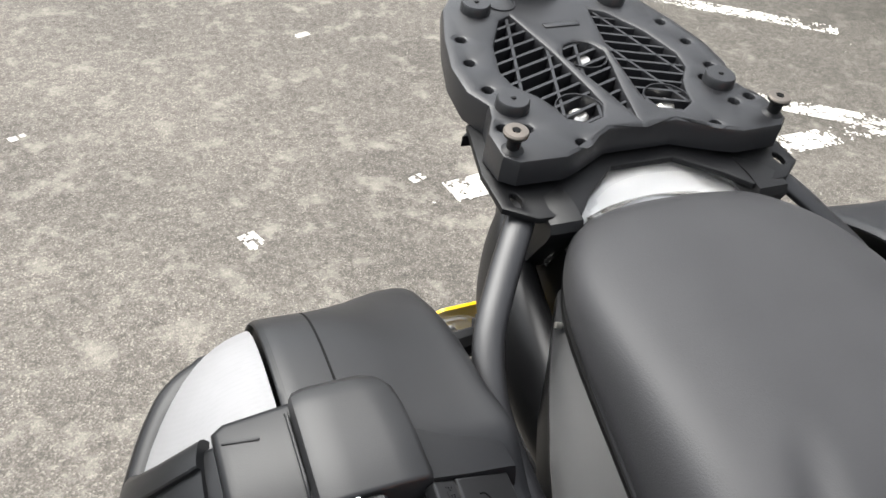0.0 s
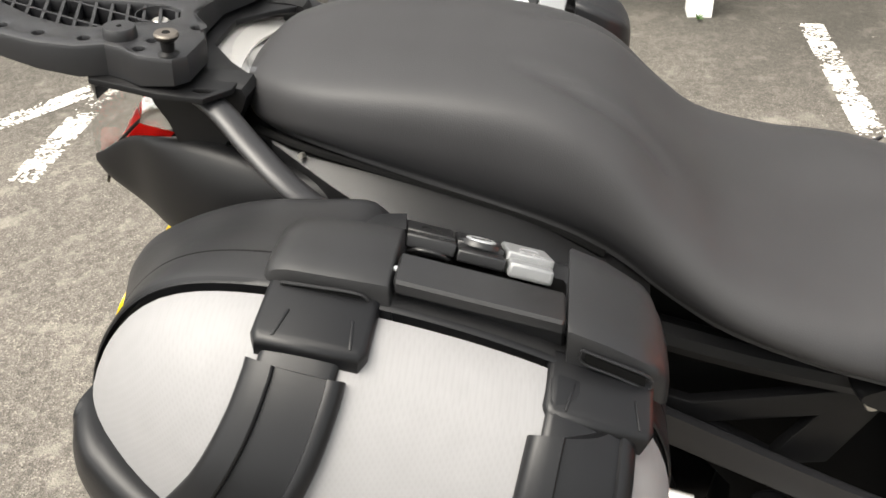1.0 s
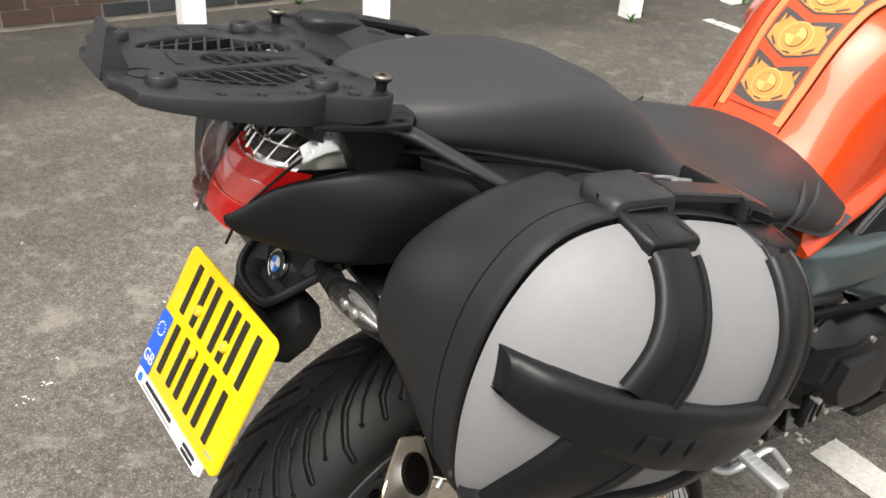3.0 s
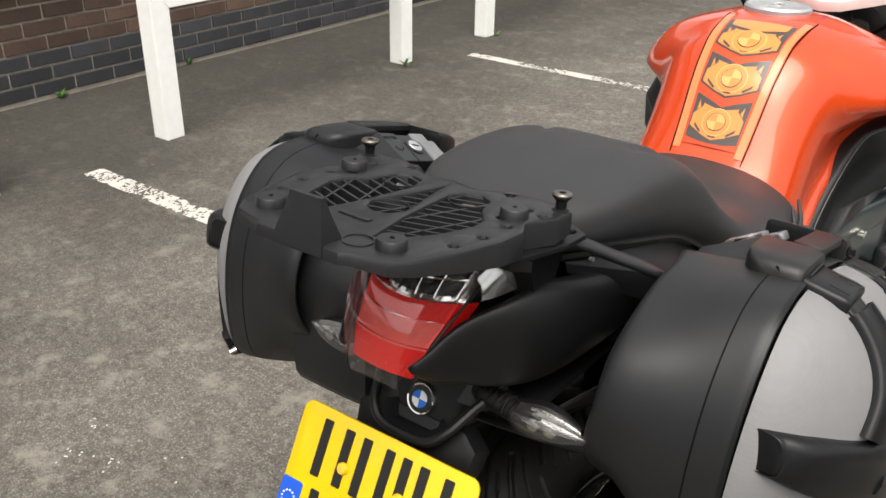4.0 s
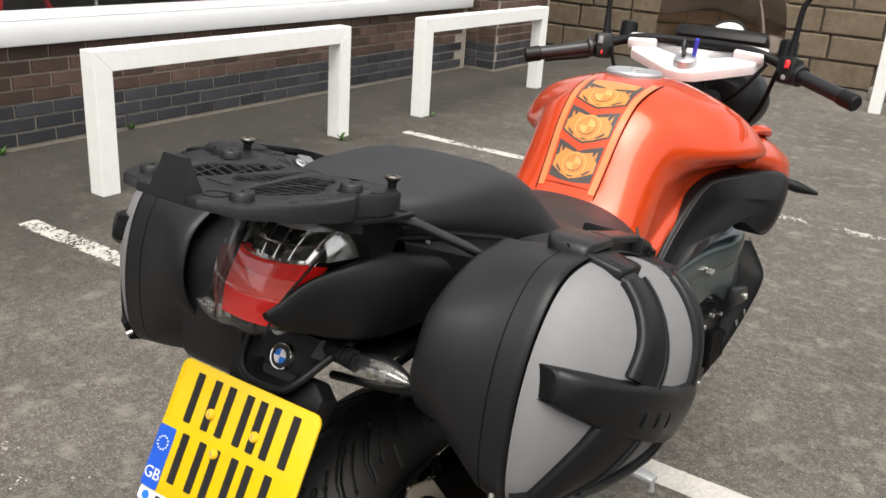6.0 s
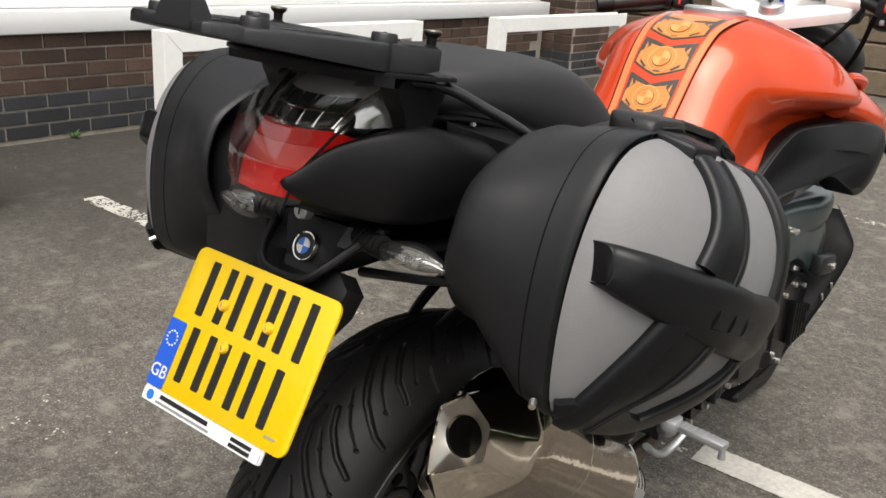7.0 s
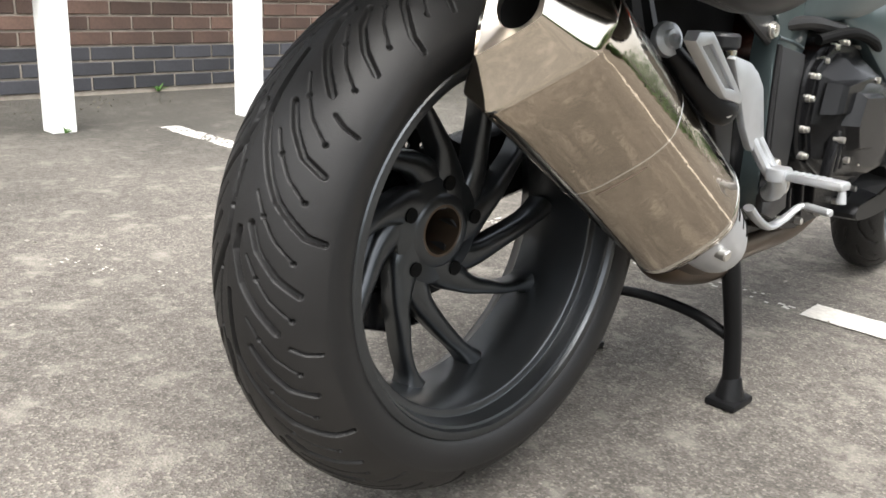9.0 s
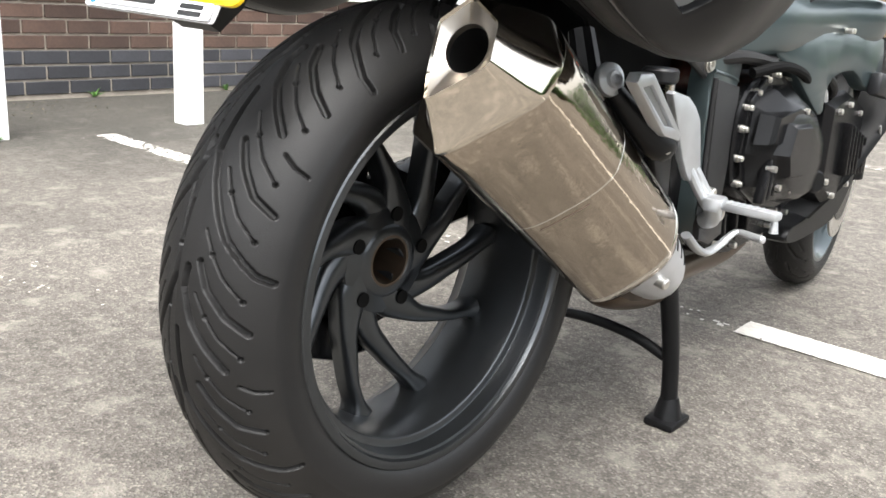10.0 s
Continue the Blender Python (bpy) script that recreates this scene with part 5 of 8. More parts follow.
for k in range(7):
    part("footrest_rib", box((0.0022, 0.022, 0.002), peg_way @ pose(-0.040 + 0.0105 * k, 0, 0.0068), 0.001), ALU, bike)
part("feeler_bolt", tube([(0.296, 0.454, 0.406), (0.297, 0.454, 0.388)], [0.005, 0.007], 3, 10), ALU, bike)
part("brake_pedal", tube([(0.168, 0.448, 0.356), (0.172, 0.475, 0.334), (0.176, 0.510, 0.318), (0.182, 0.548, 0.325), (0.190, 0.582, 0.342), (0.202, 0.590, 0.344)], [0.0095, 0.0095, 0.0088, 0.0075, 0.0060, 0.0055], 6, 10, None, 0.7), ALU, bike, "forged silver brake pedal")
part("pedal_tip", rod((0.198, 0.588, 0.3435), (0.246, 0.567, 0.345), 0.0065, 12, 0.002), ALU, bike)
reservoir = rod((0.130, 0.365, 0.545), (0.130, 0.365, 0.592), 0.023, 24, 0.004)
part("brake_reservoir", reservoir, RESIN, bike)
part("reservoir_cap", rod((0.130, 0.365, 0.588), (0.130, 0.365, 0.610), 0.0265, 24, 0.004), RACK_PLASTIC, bike, "black ribbed reservoir cap")
part("brake_hose", tube([(0.14, 0.36, 0.56), (0.15, 0.33, 0.50), (0.14, 0.37, 0.44), (0.13, 0.44, 0.40)], 0.005, 6, 8), DEEP, bike)
part("shock_body", tube([(0.02, 0.36, 0.36), (0.02, 0.38, 0.62)], 0.04, 4, 16), DARK_STEEL, bike)
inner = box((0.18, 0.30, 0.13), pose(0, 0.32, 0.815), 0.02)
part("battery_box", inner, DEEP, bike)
# slabs behind the subframe; the bay's shade is put into their near-black
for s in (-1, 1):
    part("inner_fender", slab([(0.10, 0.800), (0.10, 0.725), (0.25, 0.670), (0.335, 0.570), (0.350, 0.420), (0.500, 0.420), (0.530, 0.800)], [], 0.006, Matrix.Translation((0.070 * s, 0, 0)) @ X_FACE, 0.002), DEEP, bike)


# ---------- seat, tank, side panels ----------
def mirrored(half_rows):
    """Closed rings from right halves given as (y, [(x, z) from the bottom edge to the middle])."""
    rows = []
    for y, half in half_rows:
        right = [(x, y, z) for x, z in half]
        rows.append(right + [(-x, y, z) for x, y, z in right[-2::-1]])
    return rows


seat_rows = mirrored([
    (-0.132, [(0.020, 1.000), (0.030, 1.006), (0.034, 1.014), (0.028, 1.022), (0.014, 1.026), (0, 1.027)]),
    (-0.124, [(0.040, 0.992), (0.062, 1.002), (0.068, 1.014), (0.058, 1.030), (0.030, 1.036), (0, 1.037)]),
    (-0.104, [(0.058, 0.988), (0.086, 1.000), (0.092, 1.016), (0.082, 1.037), (0.044, 1.045), (0, 1.046)]),
    (-0.050, [(0.085, 0.984), (0.109, 0.994), (0.116, 1.014), (0.107, 1.040), (0.062, 1.050), (0, 1.051)]),
    (0.050, [(0.095, 0.956), (0.118, 0.966), (0.127, 1.000), (0.116, 1.036), (0.068, 1.048), (0, 1.049)]),
    (0.130, [(0.098, 0.930), (0.122, 0.940), (0.132, 0.978), (0.120, 1.022), (0.070, 1.038), (0, 1.039)]),
    (0.185, [(0.100, 0.903), (0.126, 0.914), (0.140, 0.948), (0.125, 0.994), (0.072, 1.015), (0, 1.017)]),
    (0.235, [(0.110, 0.872), (0.142, 0.882), (0.157, 0.912), (0.136, 0.946), (0.078, 0.968), (0, 0.970)]),
    (0.285, [(0.125, 0.850), (0.160, 0.860), (0.174, 0.882), (0.152, 0.908), (0.082, 0.925), (0, 0.927)]),
    (0.360, [(0.135, 0.830), (0.172, 0.838), (0.186, 0.858), (0.163, 0.884), (0.090, 0.898), (0, 0.898)]),
    (0.440, [(0.140, 0.810), (0.174, 0.818), (0.187, 0.842), (0.160, 0.876), (0.090, 0.893), (0, 0.892)]),
    (0.520, [(0.140, 0.774), (0.172, 0.784), (0.181, 0.816), (0.148, 0.856), (0.085, 0.880), (0, 0.886)]),
    (0.580, [(0.140, 0.750), (0.166, 0.760), (0.172, 0.792), (0.140, 0.836), (0.080, 0.866), (0, 0.876)]),
    (0.618, [(0.145, 0.756), (0.161, 0.762), (0.164, 0.780), (0.140, 0.812), (0.080, 0.840), (0, 0.860)]),
    (0.640, [(0.147, 0.772), (0.155, 0.775), (0.156, 0.782), (0.138, 0.796), (0.080, 0.825), (0, 0.850)])])
seat = part("seat", grid_loft(seat_rows, 10, 8), SEAT_VINYL, bike, "stepped black vinyl seat", 50)
for s in (-1, 1):
    for k in range(2):
        y = 0.462 + 0.032 * k
        part("seam_pleat", tube([(s * 0.172, y + 0.022, 0.866), (s * 0.1865, y + 0.002, 0.836), (s * 0.180, y - 0.018, 0.802)], [0.002, 0.0045, 0.002], 5, 8, None, 1.0), SEAT_VINYL, seat)
    part("seat_edge", tube([(s * 0.080, -0.115, 0.990), (s * 0.105, -0.06, 0.984), (s * 0.116, 0.05, 0.956), (s * 0.120, 0.13, 0.930), (s * 0.124, 0.18, 0.906)], 0.004, 6, 8), DEEP, seat)
# moulded folds where the raised pillion part drops to the rider's part
crease = [Vector(q) for q in ((0.060, 0.108), (0.070, 0.134), (0.079, 0.160), (0.082, 0.190), (0.086, 0.216), (0.100, 0.238))]
for v in seat.data.vertices:
    q = Vector((abs(v.co.x), v.co.y))
    if v.co.z < 0.94:
        continue
    near, at = 1.0, 0.0
    for k in range(len(crease) - 1):
        a, b = crease[k], crease[k + 1]
        f = max(0.0, min(1.0, (q - a).dot(b - a) / (b - a).length_squared))
        d = (q - a.lerp(b, f)).length
        if d < near:
            near, at = d, (k + f) / (len(crease) - 1)
    v.co.z -= 0.0075 * math.sin(math.pi * min(1.0, 0.10 + 0.86 * at)) * math.exp(-(near / 0.0085) ** 2)
part("seat_screw", rod((0.107, -0.070, 0.982), (0.1115, -0.071, 0.983), 0.0024, 12), BOLT, bike)

tank_rows = mirrored([
    (0.545, [(0.150, 0.722), (0.158, 0.745), (0.152, 0.775), (0.146, 0.795), (0.138, 0.815), (0.110, 0.842), (0.062, 0.864), (0, 0.866)]),
    (0.570, [(0.148, 0.722), (0.155, 0.752), (0.149, 0.790), (0.142, 0.815), (0.133, 0.838), (0.106, 0.872), (0.062, 0.894), (0, 0.897)]),
    (0.600, [(0.146, 0.728), (0.152, 0.770), (0.147, 0.815), (0.140, 0.848), (0.130, 0.876), (0.105, 0.912), (0.063, 0.938), (0, 0.942)]),
    (0.640, [(0.145, 0.745), (0.150, 0.790), (0.147, 0.845), (0.141, 0.885), (0.131, 0.925), (0.108, 0.965), (0.066, 0.996), (0, 1.002)]),
    (0.690, [(0.142, 0.758), (0.147, 0.804), (0.148, 0.866), (0.147, 0.918), (0.142, 0.966), (0.118, 1.012), (0.070, 1.041), (0, 1.048)]),
    (0.735, [(0.138, 0.772), (0.145, 0.822), (0.149, 0.884), (0.158, 0.930), (0.166, 0.966), (0.142, 1.018), (0.075, 1.058), (0, 1.065)]),
    (0.785, [(0.138, 0.790), (0.146, 0.840), (0.154, 0.894), (0.190, 0.934), (0.212, 0.964), (0.172, 1.026), (0.080, 1.069), (0, 1.074)]),
    (0.840, [(0.142, 0.812), (0.150, 0.858), (0.166, 0.902), (0.220, 0.932), (0.242, 0.962), (0.192, 1.031), (0.084, 1.073), (0, 1.078)]),
    (0.920, [(0.160, 0.842), (0.170, 0.872), (0.192, 0.905), (0.242, 0.924), (0.259, 0.954), (0.205, 1.022), (0.088, 1.067), (0, 1.073)]),
    (1.000, [(0.180, 0.862), (0.192, 0.886), (0.214, 0.906), (0.248, 0.918), (0.260, 0.942), (0.208, 0.995), (0.088, 1.044), (0, 1.052)]),
    (1.070, [(0.190, 0.878), (0.200, 0.890), (0.210, 0.902), (0.226, 0.911), (0.236, 0.926), (0.190, 0.968), (0.085, 1.008), (0, 1.015)]),
    (1.120, [(0.158, 0.884), (0.168, 0.892), (0.174, 0.900), (0.180, 0.908), (0.182, 0.915), (0.150, 0.938), (0.075, 0.960), (0, 0.962)])])
tank = part("fuel_tank", grid_loft(tank_rows, 7, 7), ORANGE, bike, "glossy metallic orange fuel tank", 60)
TANK_LINE = spline([(row[7][1], row[7][2]) for row in tank_rows], 12)
TANK_RUN = np.r_[0, np.cumsum(np.hypot(*np.diff(TANK_LINE, axis=0).T))]


def on_tank(x, s, lift=0.001):
    """A place on the tank's spine, s metres along it from the seat and x metres off the middle."""
    y, z = (np.interp(s, TANK_RUN, TANK_LINE[:, k]) for k in (0, 1))
    y2, z2 = (np.interp(s + 0.004, TANK_RUN, TANK_LINE[:, k]) for k in (0, 1))
    n = Vector((0, -(z2 - z), y2 - y)).normalized()
    sag = 0.0045 * (x / 0.07) ** 2
    return Vector((x, y, z)) + n * (lift - sag + 0.0015)


def decal(outline, lift, material, parent, label=""):
    """A thin sticker on the tank, its outline in x and metres along the spine."""
    own = bmesh.new()
    vs = [own.verts.new((q[0], q[1], 0)) for q in outline]
    edges = [own.edges.new((vs[i], vs[(i + 1) % len(vs)])) for i in range(len(vs))]
    bmesh.ops.triangle_fill(own, use_beauty=True, edges=edges)
    bmesh.ops.subdivide_edges(own, edges=own.edges[:], cuts=3, use_grid_fill=True)
    for v in own.verts:
        v.co = on_tank(v.co.x, v.co.y, lift)
    return part("decal", own, material, parent, label, 60)


def ring_outline(x, s, r, n=24, start=0.0, end=360.0):
    return [(x + r * math.cos(radians(a)), s + r * math.sin(radians(a))) for a in np.linspace(start, end, n, endpoint=end - start < 360)]


S0 = 0.040
pad = part("tank_pad", skin([[on_tank(x, s, 0.0016) for x in np.linspace(-1, 1, 9) * (0.047 + 0.055 * (s - S0))] for s in np.linspace(S0, S0 + 0.285, 24)], False, False), ORANGE, tank, "protective decal strip with three dark amber badges")
for k in range(3):
    s = S0 + 0.050 + 0.079 * k
    g = 1.0 + 0.09 * k
    w = 0.0475 * g
    shield = [(-w, s + 0.040), (-w * 0.42, s + 0.030), (0, s + 0.021), (w * 0.42, s + 0.030), (w, s + 0.040), (w * 0.98, s - 0.020), (w * 0.45, s - 0.034), (0, s - 0.042), (-w * 0.45, s - 0.034), (-w * 0.98, s - 0.020)]
    if k == 0:
        shield[5:] = [(w * 0.94, s - 0.038), (w * 0.4, s - 0.043), (0, s - 0.044), (-w * 0.4, s - 0.043), (-w * 0.94, s - 0.038)]
    decal(shield, 0.0021, DECAL_BLACK, pad)
    decal([(-0.043 * g, s + 0.004), (-0.034 * g, s + 0.014), (-0.026 * g, s + 0.022), (0, s + 0.015), (0.026 * g, s + 0.022), (0.034 * g, s + 0.014), (0.043 * g, s + 0.004), (0.043 * g, s - 0.018), (0.020 * g, s - 0.031), (0, s - 0.038), (-0.020 * g, s - 0.031), (-0.043 * g, s - 0.018)], 0.0027, DECAL_GOLD, pad)
    for r, lift, mat in ((0.0245, 0.0033, DECAL_LIGHT), (0.0225, 0.0039, DECAL_GOLD), (0.0160, 0.0045, DECAL_BLACK), (0.0150, 0.0051, DECAL_GOLD)):
        decal(ring_outline(0, s - 0.006, r * g), lift, mat, pad)
    for a in (0, 180):
        decal([(0, s - 0.006)] + ring_outline(0, s - 0.006, 0.0150 * g, 8, a, a + 89.9), 0.0057, DECAL_LIGHT, pad)
    for sx in (-1, 1):
        decal([(sx * 0.020 * g, s + 0.016), (sx * 0.030 * g, s + 0.012), (sx * 0.030 * g, s + 0.024)], 0.0033, DECAL_GOLD, pad)
        decal([(sx * 0.034 * g, s + 0.016), (sx * 0.039 * g, s + 0.010), (sx * 0.039 * g, s + 0.028)], 0.0027, DECAL_GOLD, pad)
        decal([(sx * 0.021 * g, s - 0.026), (sx * 0.036 * g, s - 0.012), (sx * 0.035 * g, s - 0.018), (sx * 0.024 * g, s - 0.028)], 0.0033, DECAL_BLACK, pad)
    decal([(-0.007, s - 0.031), (0.007, s - 0.031), (0.006, s - 0.0335), (-0.006, s - 0.0335)], 0.0034, DECAL_BLACK, pad)
s = S0 + 0.245
decal([(-0.058, s + 0.028), (-0.057, s - 0.002), (-0.022, s - 0.016), (0.0, s - 0.024), (0.022, s - 0.016), (0.057, s - 0.002), (0.058, s + 0.028)], 0.0022, DECAL_BLACK, pad)
decal([(-0.050, s + 0.026), (-0.048, s + 0.002), (-0.020, s - 0.009), (0.0, s - 0.016), (0.020, s - 0.009), (0.048, s + 0.002), (0.050, s + 0.026)], 0.0028, DECAL_GOLD, pad)
for sx in (-1, 1):
    edge = [on_tank(sx * (0.062 + 0.05 * (s - 0.03)), s, 0.0005) for s in np.linspace(0.02, 0.36, 10)]
    part("spine_line", tube(edge, 0.0012, 4, 6), DEEP, tank)
    part("spine_stripe", skin([[on_tank(sx * (w + 0.05 * (s - 0.03)), s, 0.0022) for w in (0.047, 0.0515, 0.056, 0.060)] for s in np.linspace(0.03, 0.34, 24)], False, False), STRIPE, tank)
cap_pose = axes((-0.012, 0.872, 1.079), (1, 0, 0), (0, 1, -0.03))
fuel_cap = part("fuel_cap", lathe([(0, 0.006), (0.030, 0.0065), (0.034, 0.009), (0.056, 0.008), (0.060, 0.004), (0.060, -0.006), (0, -0.006)], 48, cap_pose), ALU, tank, "round silver fuel filler cap")
part("lock_flap", box((0.016, 0.030, 0.004), cap_pose @ pose(0.0, 0.0, 0.0075), 0.0015), CHROME, fuel_cap)

for s in (-1, 1):
    wing = [[(s * x, y, z) for x, y, z in ring] for ring in (
        [(0.195, 0.985, 0.968), (0.235, 0.985, 0.948), (0.248, 0.985, 0.915), (0.225, 0.985, 0.895), (0.190, 0.985, 0.910), (0.180, 0.985, 0.945)],
        [(0.205, 1.060, 0.960), (0.246, 1.060, 0.940), (0.268, 1.060, 0.900), (0.245, 1.060, 0.870), (0.205, 1.060, 0.890), (0.195, 1.060, 0.935)],
        [(0.215, 1.130, 0.942), (0.250, 1.130, 0.925), (0.280, 1.130, 0.885), (0.272, 1.130, 0.845), (0.225, 1.130, 0.865), (0.208, 1.130, 0.912)],
        [(0.225, 1.195, 0.915), (0.250, 1.195, 0.905), (0.276, 1.195, 0.880), (0.278, 1.195, 0.835), (0.240, 1.195, 0.852), (0.222, 1.195, 0.888)],
        [(0.240, 1.235, 0.885), (0.250, 1.235, 0.882), (0.264, 1.235, 0.870), (0.266, 1.235, 0.845), (0.250, 1.235, 0.850), (0.240, 1.235, 0.870)])]
    shroud = part("tank_shroud", grid_loft(wing, 5, 4), ORANGE, bike, "glossy orange wing beside the radiator", 60)
    part("shroud_crease", tube([(s * 0.205, 1.00, 0.972), (s * 0.222, 1.07, 0.968), (s * 0.225, 1.12, 0.955), (s * 0.215, 1.16, 0.935)], [0.006, 0.016, 0.016, 0.006], 5, 10, None, 0.7), ORANGE, shroud)
    sh = [(0.160, 0.690, 0.735), (0.160, 0.730, 0.768), (0.165, 0.790, 0.816), (0.174, 0.850, 0.860), (0.190, 0.890, 0.884), (0.235, 0.950, 0.894), (0.270, 1.010, 0.893), (0.290, 1.080, 0.880), (0.296, 1.112, 0.840), (0.292, 1.102, 0.785), (0.284, 1.075, 0.748), (0.273, 1.045, 0.736), (0.262, 1.018, 0.755),
          (0.250, 0.985, 0.782), (0.238, 0.950, 0.786), (0.228, 0.900, 0.775), (0.215, 0.840, 0.755), (0.198, 0.780, 0.730), (0.178, 0.715, 0.704), (0.164, 0.675, 0.706)]
    o = spline(sh, 3, True)
    c = o.mean(0)
    rings = [[(s * (q[0] + dx), c[1] + (q[1] - c[1]) * k, c[2] + (q[2] - c[2]) * k) for q in o] for dx, k in ((-0.05, 0.98), (-0.004, 1.0), (0.004, 0.985), (0.008, 0.93), (0.010, 0.5))]
    part("side_panel", skin(rings), PANEL_BLACK, bike, "black plastic side panel under the tank", 50)
    part("panel_edge", tube([(s * (x + 0.007), y, z - 0.006) for x, y, z in sh[:8]], 0.0014, 5, 6), PANEL_GREY, bike)
    trim = [[(s * x, y, z) for x, y, z in ring] for ring in (
        [(0.090, -0.100, 0.988), (0.094, -0.100, 0.986), (0.095, -0.100, 0.984), (0.096, -0.100, 0.975)], [(0.104, -0.03, 0.980), (0.130, -0.03, 0.962), (0.134, -0.03, 0.956), (0.137, -0.03, 0.930)], [(0.112, 0.05, 0.960), (0.158, 0.05, 0.932), (0.162, 0.05, 0.925), (0.166, 0.05, 0.890)],
        [(0.116, 0.13, 0.934), (0.168, 0.13, 0.900), (0.172, 0.13, 0.892), (0.175, 0.13, 0.855)], [(0.120, 0.22, 0.884), (0.166, 0.22, 0.856), (0.170, 0.22, 0.848), (0.172, 0.22, 0.81)])]
    strip = grid_loft(trim, 6, 5, False, False)
    bmesh.ops.solidify(strip, geom=strip.faces[:], thickness=0.004)
    part("seat_trim", strip, TRIM_SATIN, bike, "satin grey wedge-shaped trim below the seat")
    knee = [(0.40, 0.800), (0.45, 0.812), (0.51, 0.775), (0.55, 0.748), (0.53, 0.735), (0.46, 0.765), (0.40, 0.785)]
    part("frame_cover", cover(knee, 0.10 * s, 0.158 * s, 0.92), PANEL_BLACK, bike)

# ---------- tail ----------
for s in (-1, 1):
    rows = []
    for y, x, lo, hi in ((-0.294, 0.046, 0.932, 0.942), (-0.280, 0.055, 0.920, 0.950), (-0.245, 0.072, 0.904, 0.970), (-0.200, 0.104, 0.890, 0.984), (-0.150, 0.122, 0.883, 0.986), (-0.080, 0.130, 0.880, 0.968), (0.020, 0.128, 0.868, 0.940), (0.120, 0.118, 0.846, 0.905), (0.210, 0.120, 0.815, 0.865)):
        mid = 0.5 * (lo + hi)
        thick = float(np.interp(y, (-0.295, -0.280, -0.245, -0.200, -0.150), (0.006, 0.008, 0.012, 0.020, 0.030)))
        lip = thick / 3
        rows.append([(s * q, y, z) for q, z in ((x - thick, lo + 0.004), (x - 0.8 * lip, lo), (x + 0.6 * lip, lo + 0.3 * (hi - lo)), (x + 0.4 * lip, lo + 0.72 * (hi - lo)), (x - lip, hi), (x - thick, hi - 0.004), (x - thick - 0.4 * lip, mid))])
    part("tail_panel", grid_loft(rows, 6, 4), PANEL_BLACK, bike, "black plastic tail side panel", 60)
under = grid_loft([[(x, y, z) for x, z in ((-w, lo), (-w, hi), (0, hi + 0.005), (w, hi), (w, lo), (0, lo - 0.004))] for y, w, lo, hi in ((-0.262, 0.034, 0.905, 0.930), (-0.20, 0.055, 0.885, 0.975), (-0.10, 0.072, 0.872, 0.985), (0.05, 0.085, 0.845, 0.960), (0.20, 0.09, 0.82, 0.90))], 4, 3)
part("undertail", under, PANEL_BLACK, bike)
tray = grid_loft([[(x, y, z + dz) for x, z in ((-0.104, top - 0.006), (-0.06, top), (0.0, top + 0.004), (0.06, top), (0.104, top - 0.006))] + [(x, y, z + dz - 0.006) for x, z in ((0.104, top - 0.006), (0.0, top + 0.004), (-0.104, top - 0.006))] for y, top, dz in ((-0.165, 0.856, 0.0), (-0.08, 0.852, 0.0), (0.05, 0.842, 0.0), (0.16, 0.822, 0.0), (0.24, 0.790, 0.0))], 4, 3)
part("undertray", tray, PANEL_BLACK, bike, "black plastic undertray over the rear wheel")

lamp = part("tail_lamp", grid_loft([[(w * u, y + (0.010 if abs(u) > 0.8 else 0.0) + dy * u * u, z) for u in (-1, -0.6, 0, 0.6, 1)] for y, z, w, dy in
            ((-0.140, 1.028, 0.064, 0.030), (-0.193, 1.020, 0.060, 0.028), (-0.225, 0.998, 0.056, 0.022), (-0.248, 0.972, 0.049, 0.015), (-0.270, 0.943, 0.041, 0.008), (-0.282, 0.918, 0.033, 0.004))], 5, 5, False, False), LAMP_SILVER, bike, "tail lamp with chrome reflector and red segments")
SKIN = ((-0.150, 1.034, 0.066, 0.034), (-0.203, 1.028, 0.061, 0.030), (-0.239, 1.005, 0.056, 0.024), (-0.263, 0.977, 0.049, 0.016), (-0.285, 0.946, 0.041, 0.008), (-0.296, 0.917, 0.034, 0.004))


def lamp_band(v0, v1, narrow, back, rows=8):
    """A band of the lamp's face between two heights along it, set back a little."""
    track = spline(SKIN, 10)
    at = np.linspace(0, 1, len(track))
    out = []
    for v in np.linspace(v0, v1, rows):
        y, z, w, dy = (np.interp(v, at, track[:, k]) for k in range(4))
        out.append([(w * narrow * u, y + back + dy * u * u * narrow, z) for u in np.linspace(-1, 1, 13)])
    return out


for v0, v1, narrow, mat, name, label in ((0.800, 0.99, 1.07, RED_LENS, "reflector", "red reflector"), (0.665, 0.792, 1.07, PINK_LENS, "brake_segment", "red brake light segment with the sky's pale reflection in its colour"), (0.555, 0.657, 1.07, RED_LENS, "led_segment", "red light segment")):
    bm = skin(lamp_band(v0, v1, narrow, 0.006), False, False)
    bmesh.ops.solidify(bm, geom=bm.faces[:], thickness=0.004)
    part(name, bm, mat, lamp, label)
for v in (0.542, 0.658, 0.792):
    rows = lamp_band(v, v + 0.012, 1.07, 0.0045, 3)
    bm = skin(rows, False, False)
    bmesh.ops.solidify(bm, geom=bm.faces[:], thickness=0.004)
    part("divider", bm, CHROME if v < 0.6 else PINK_LENS, lamp)
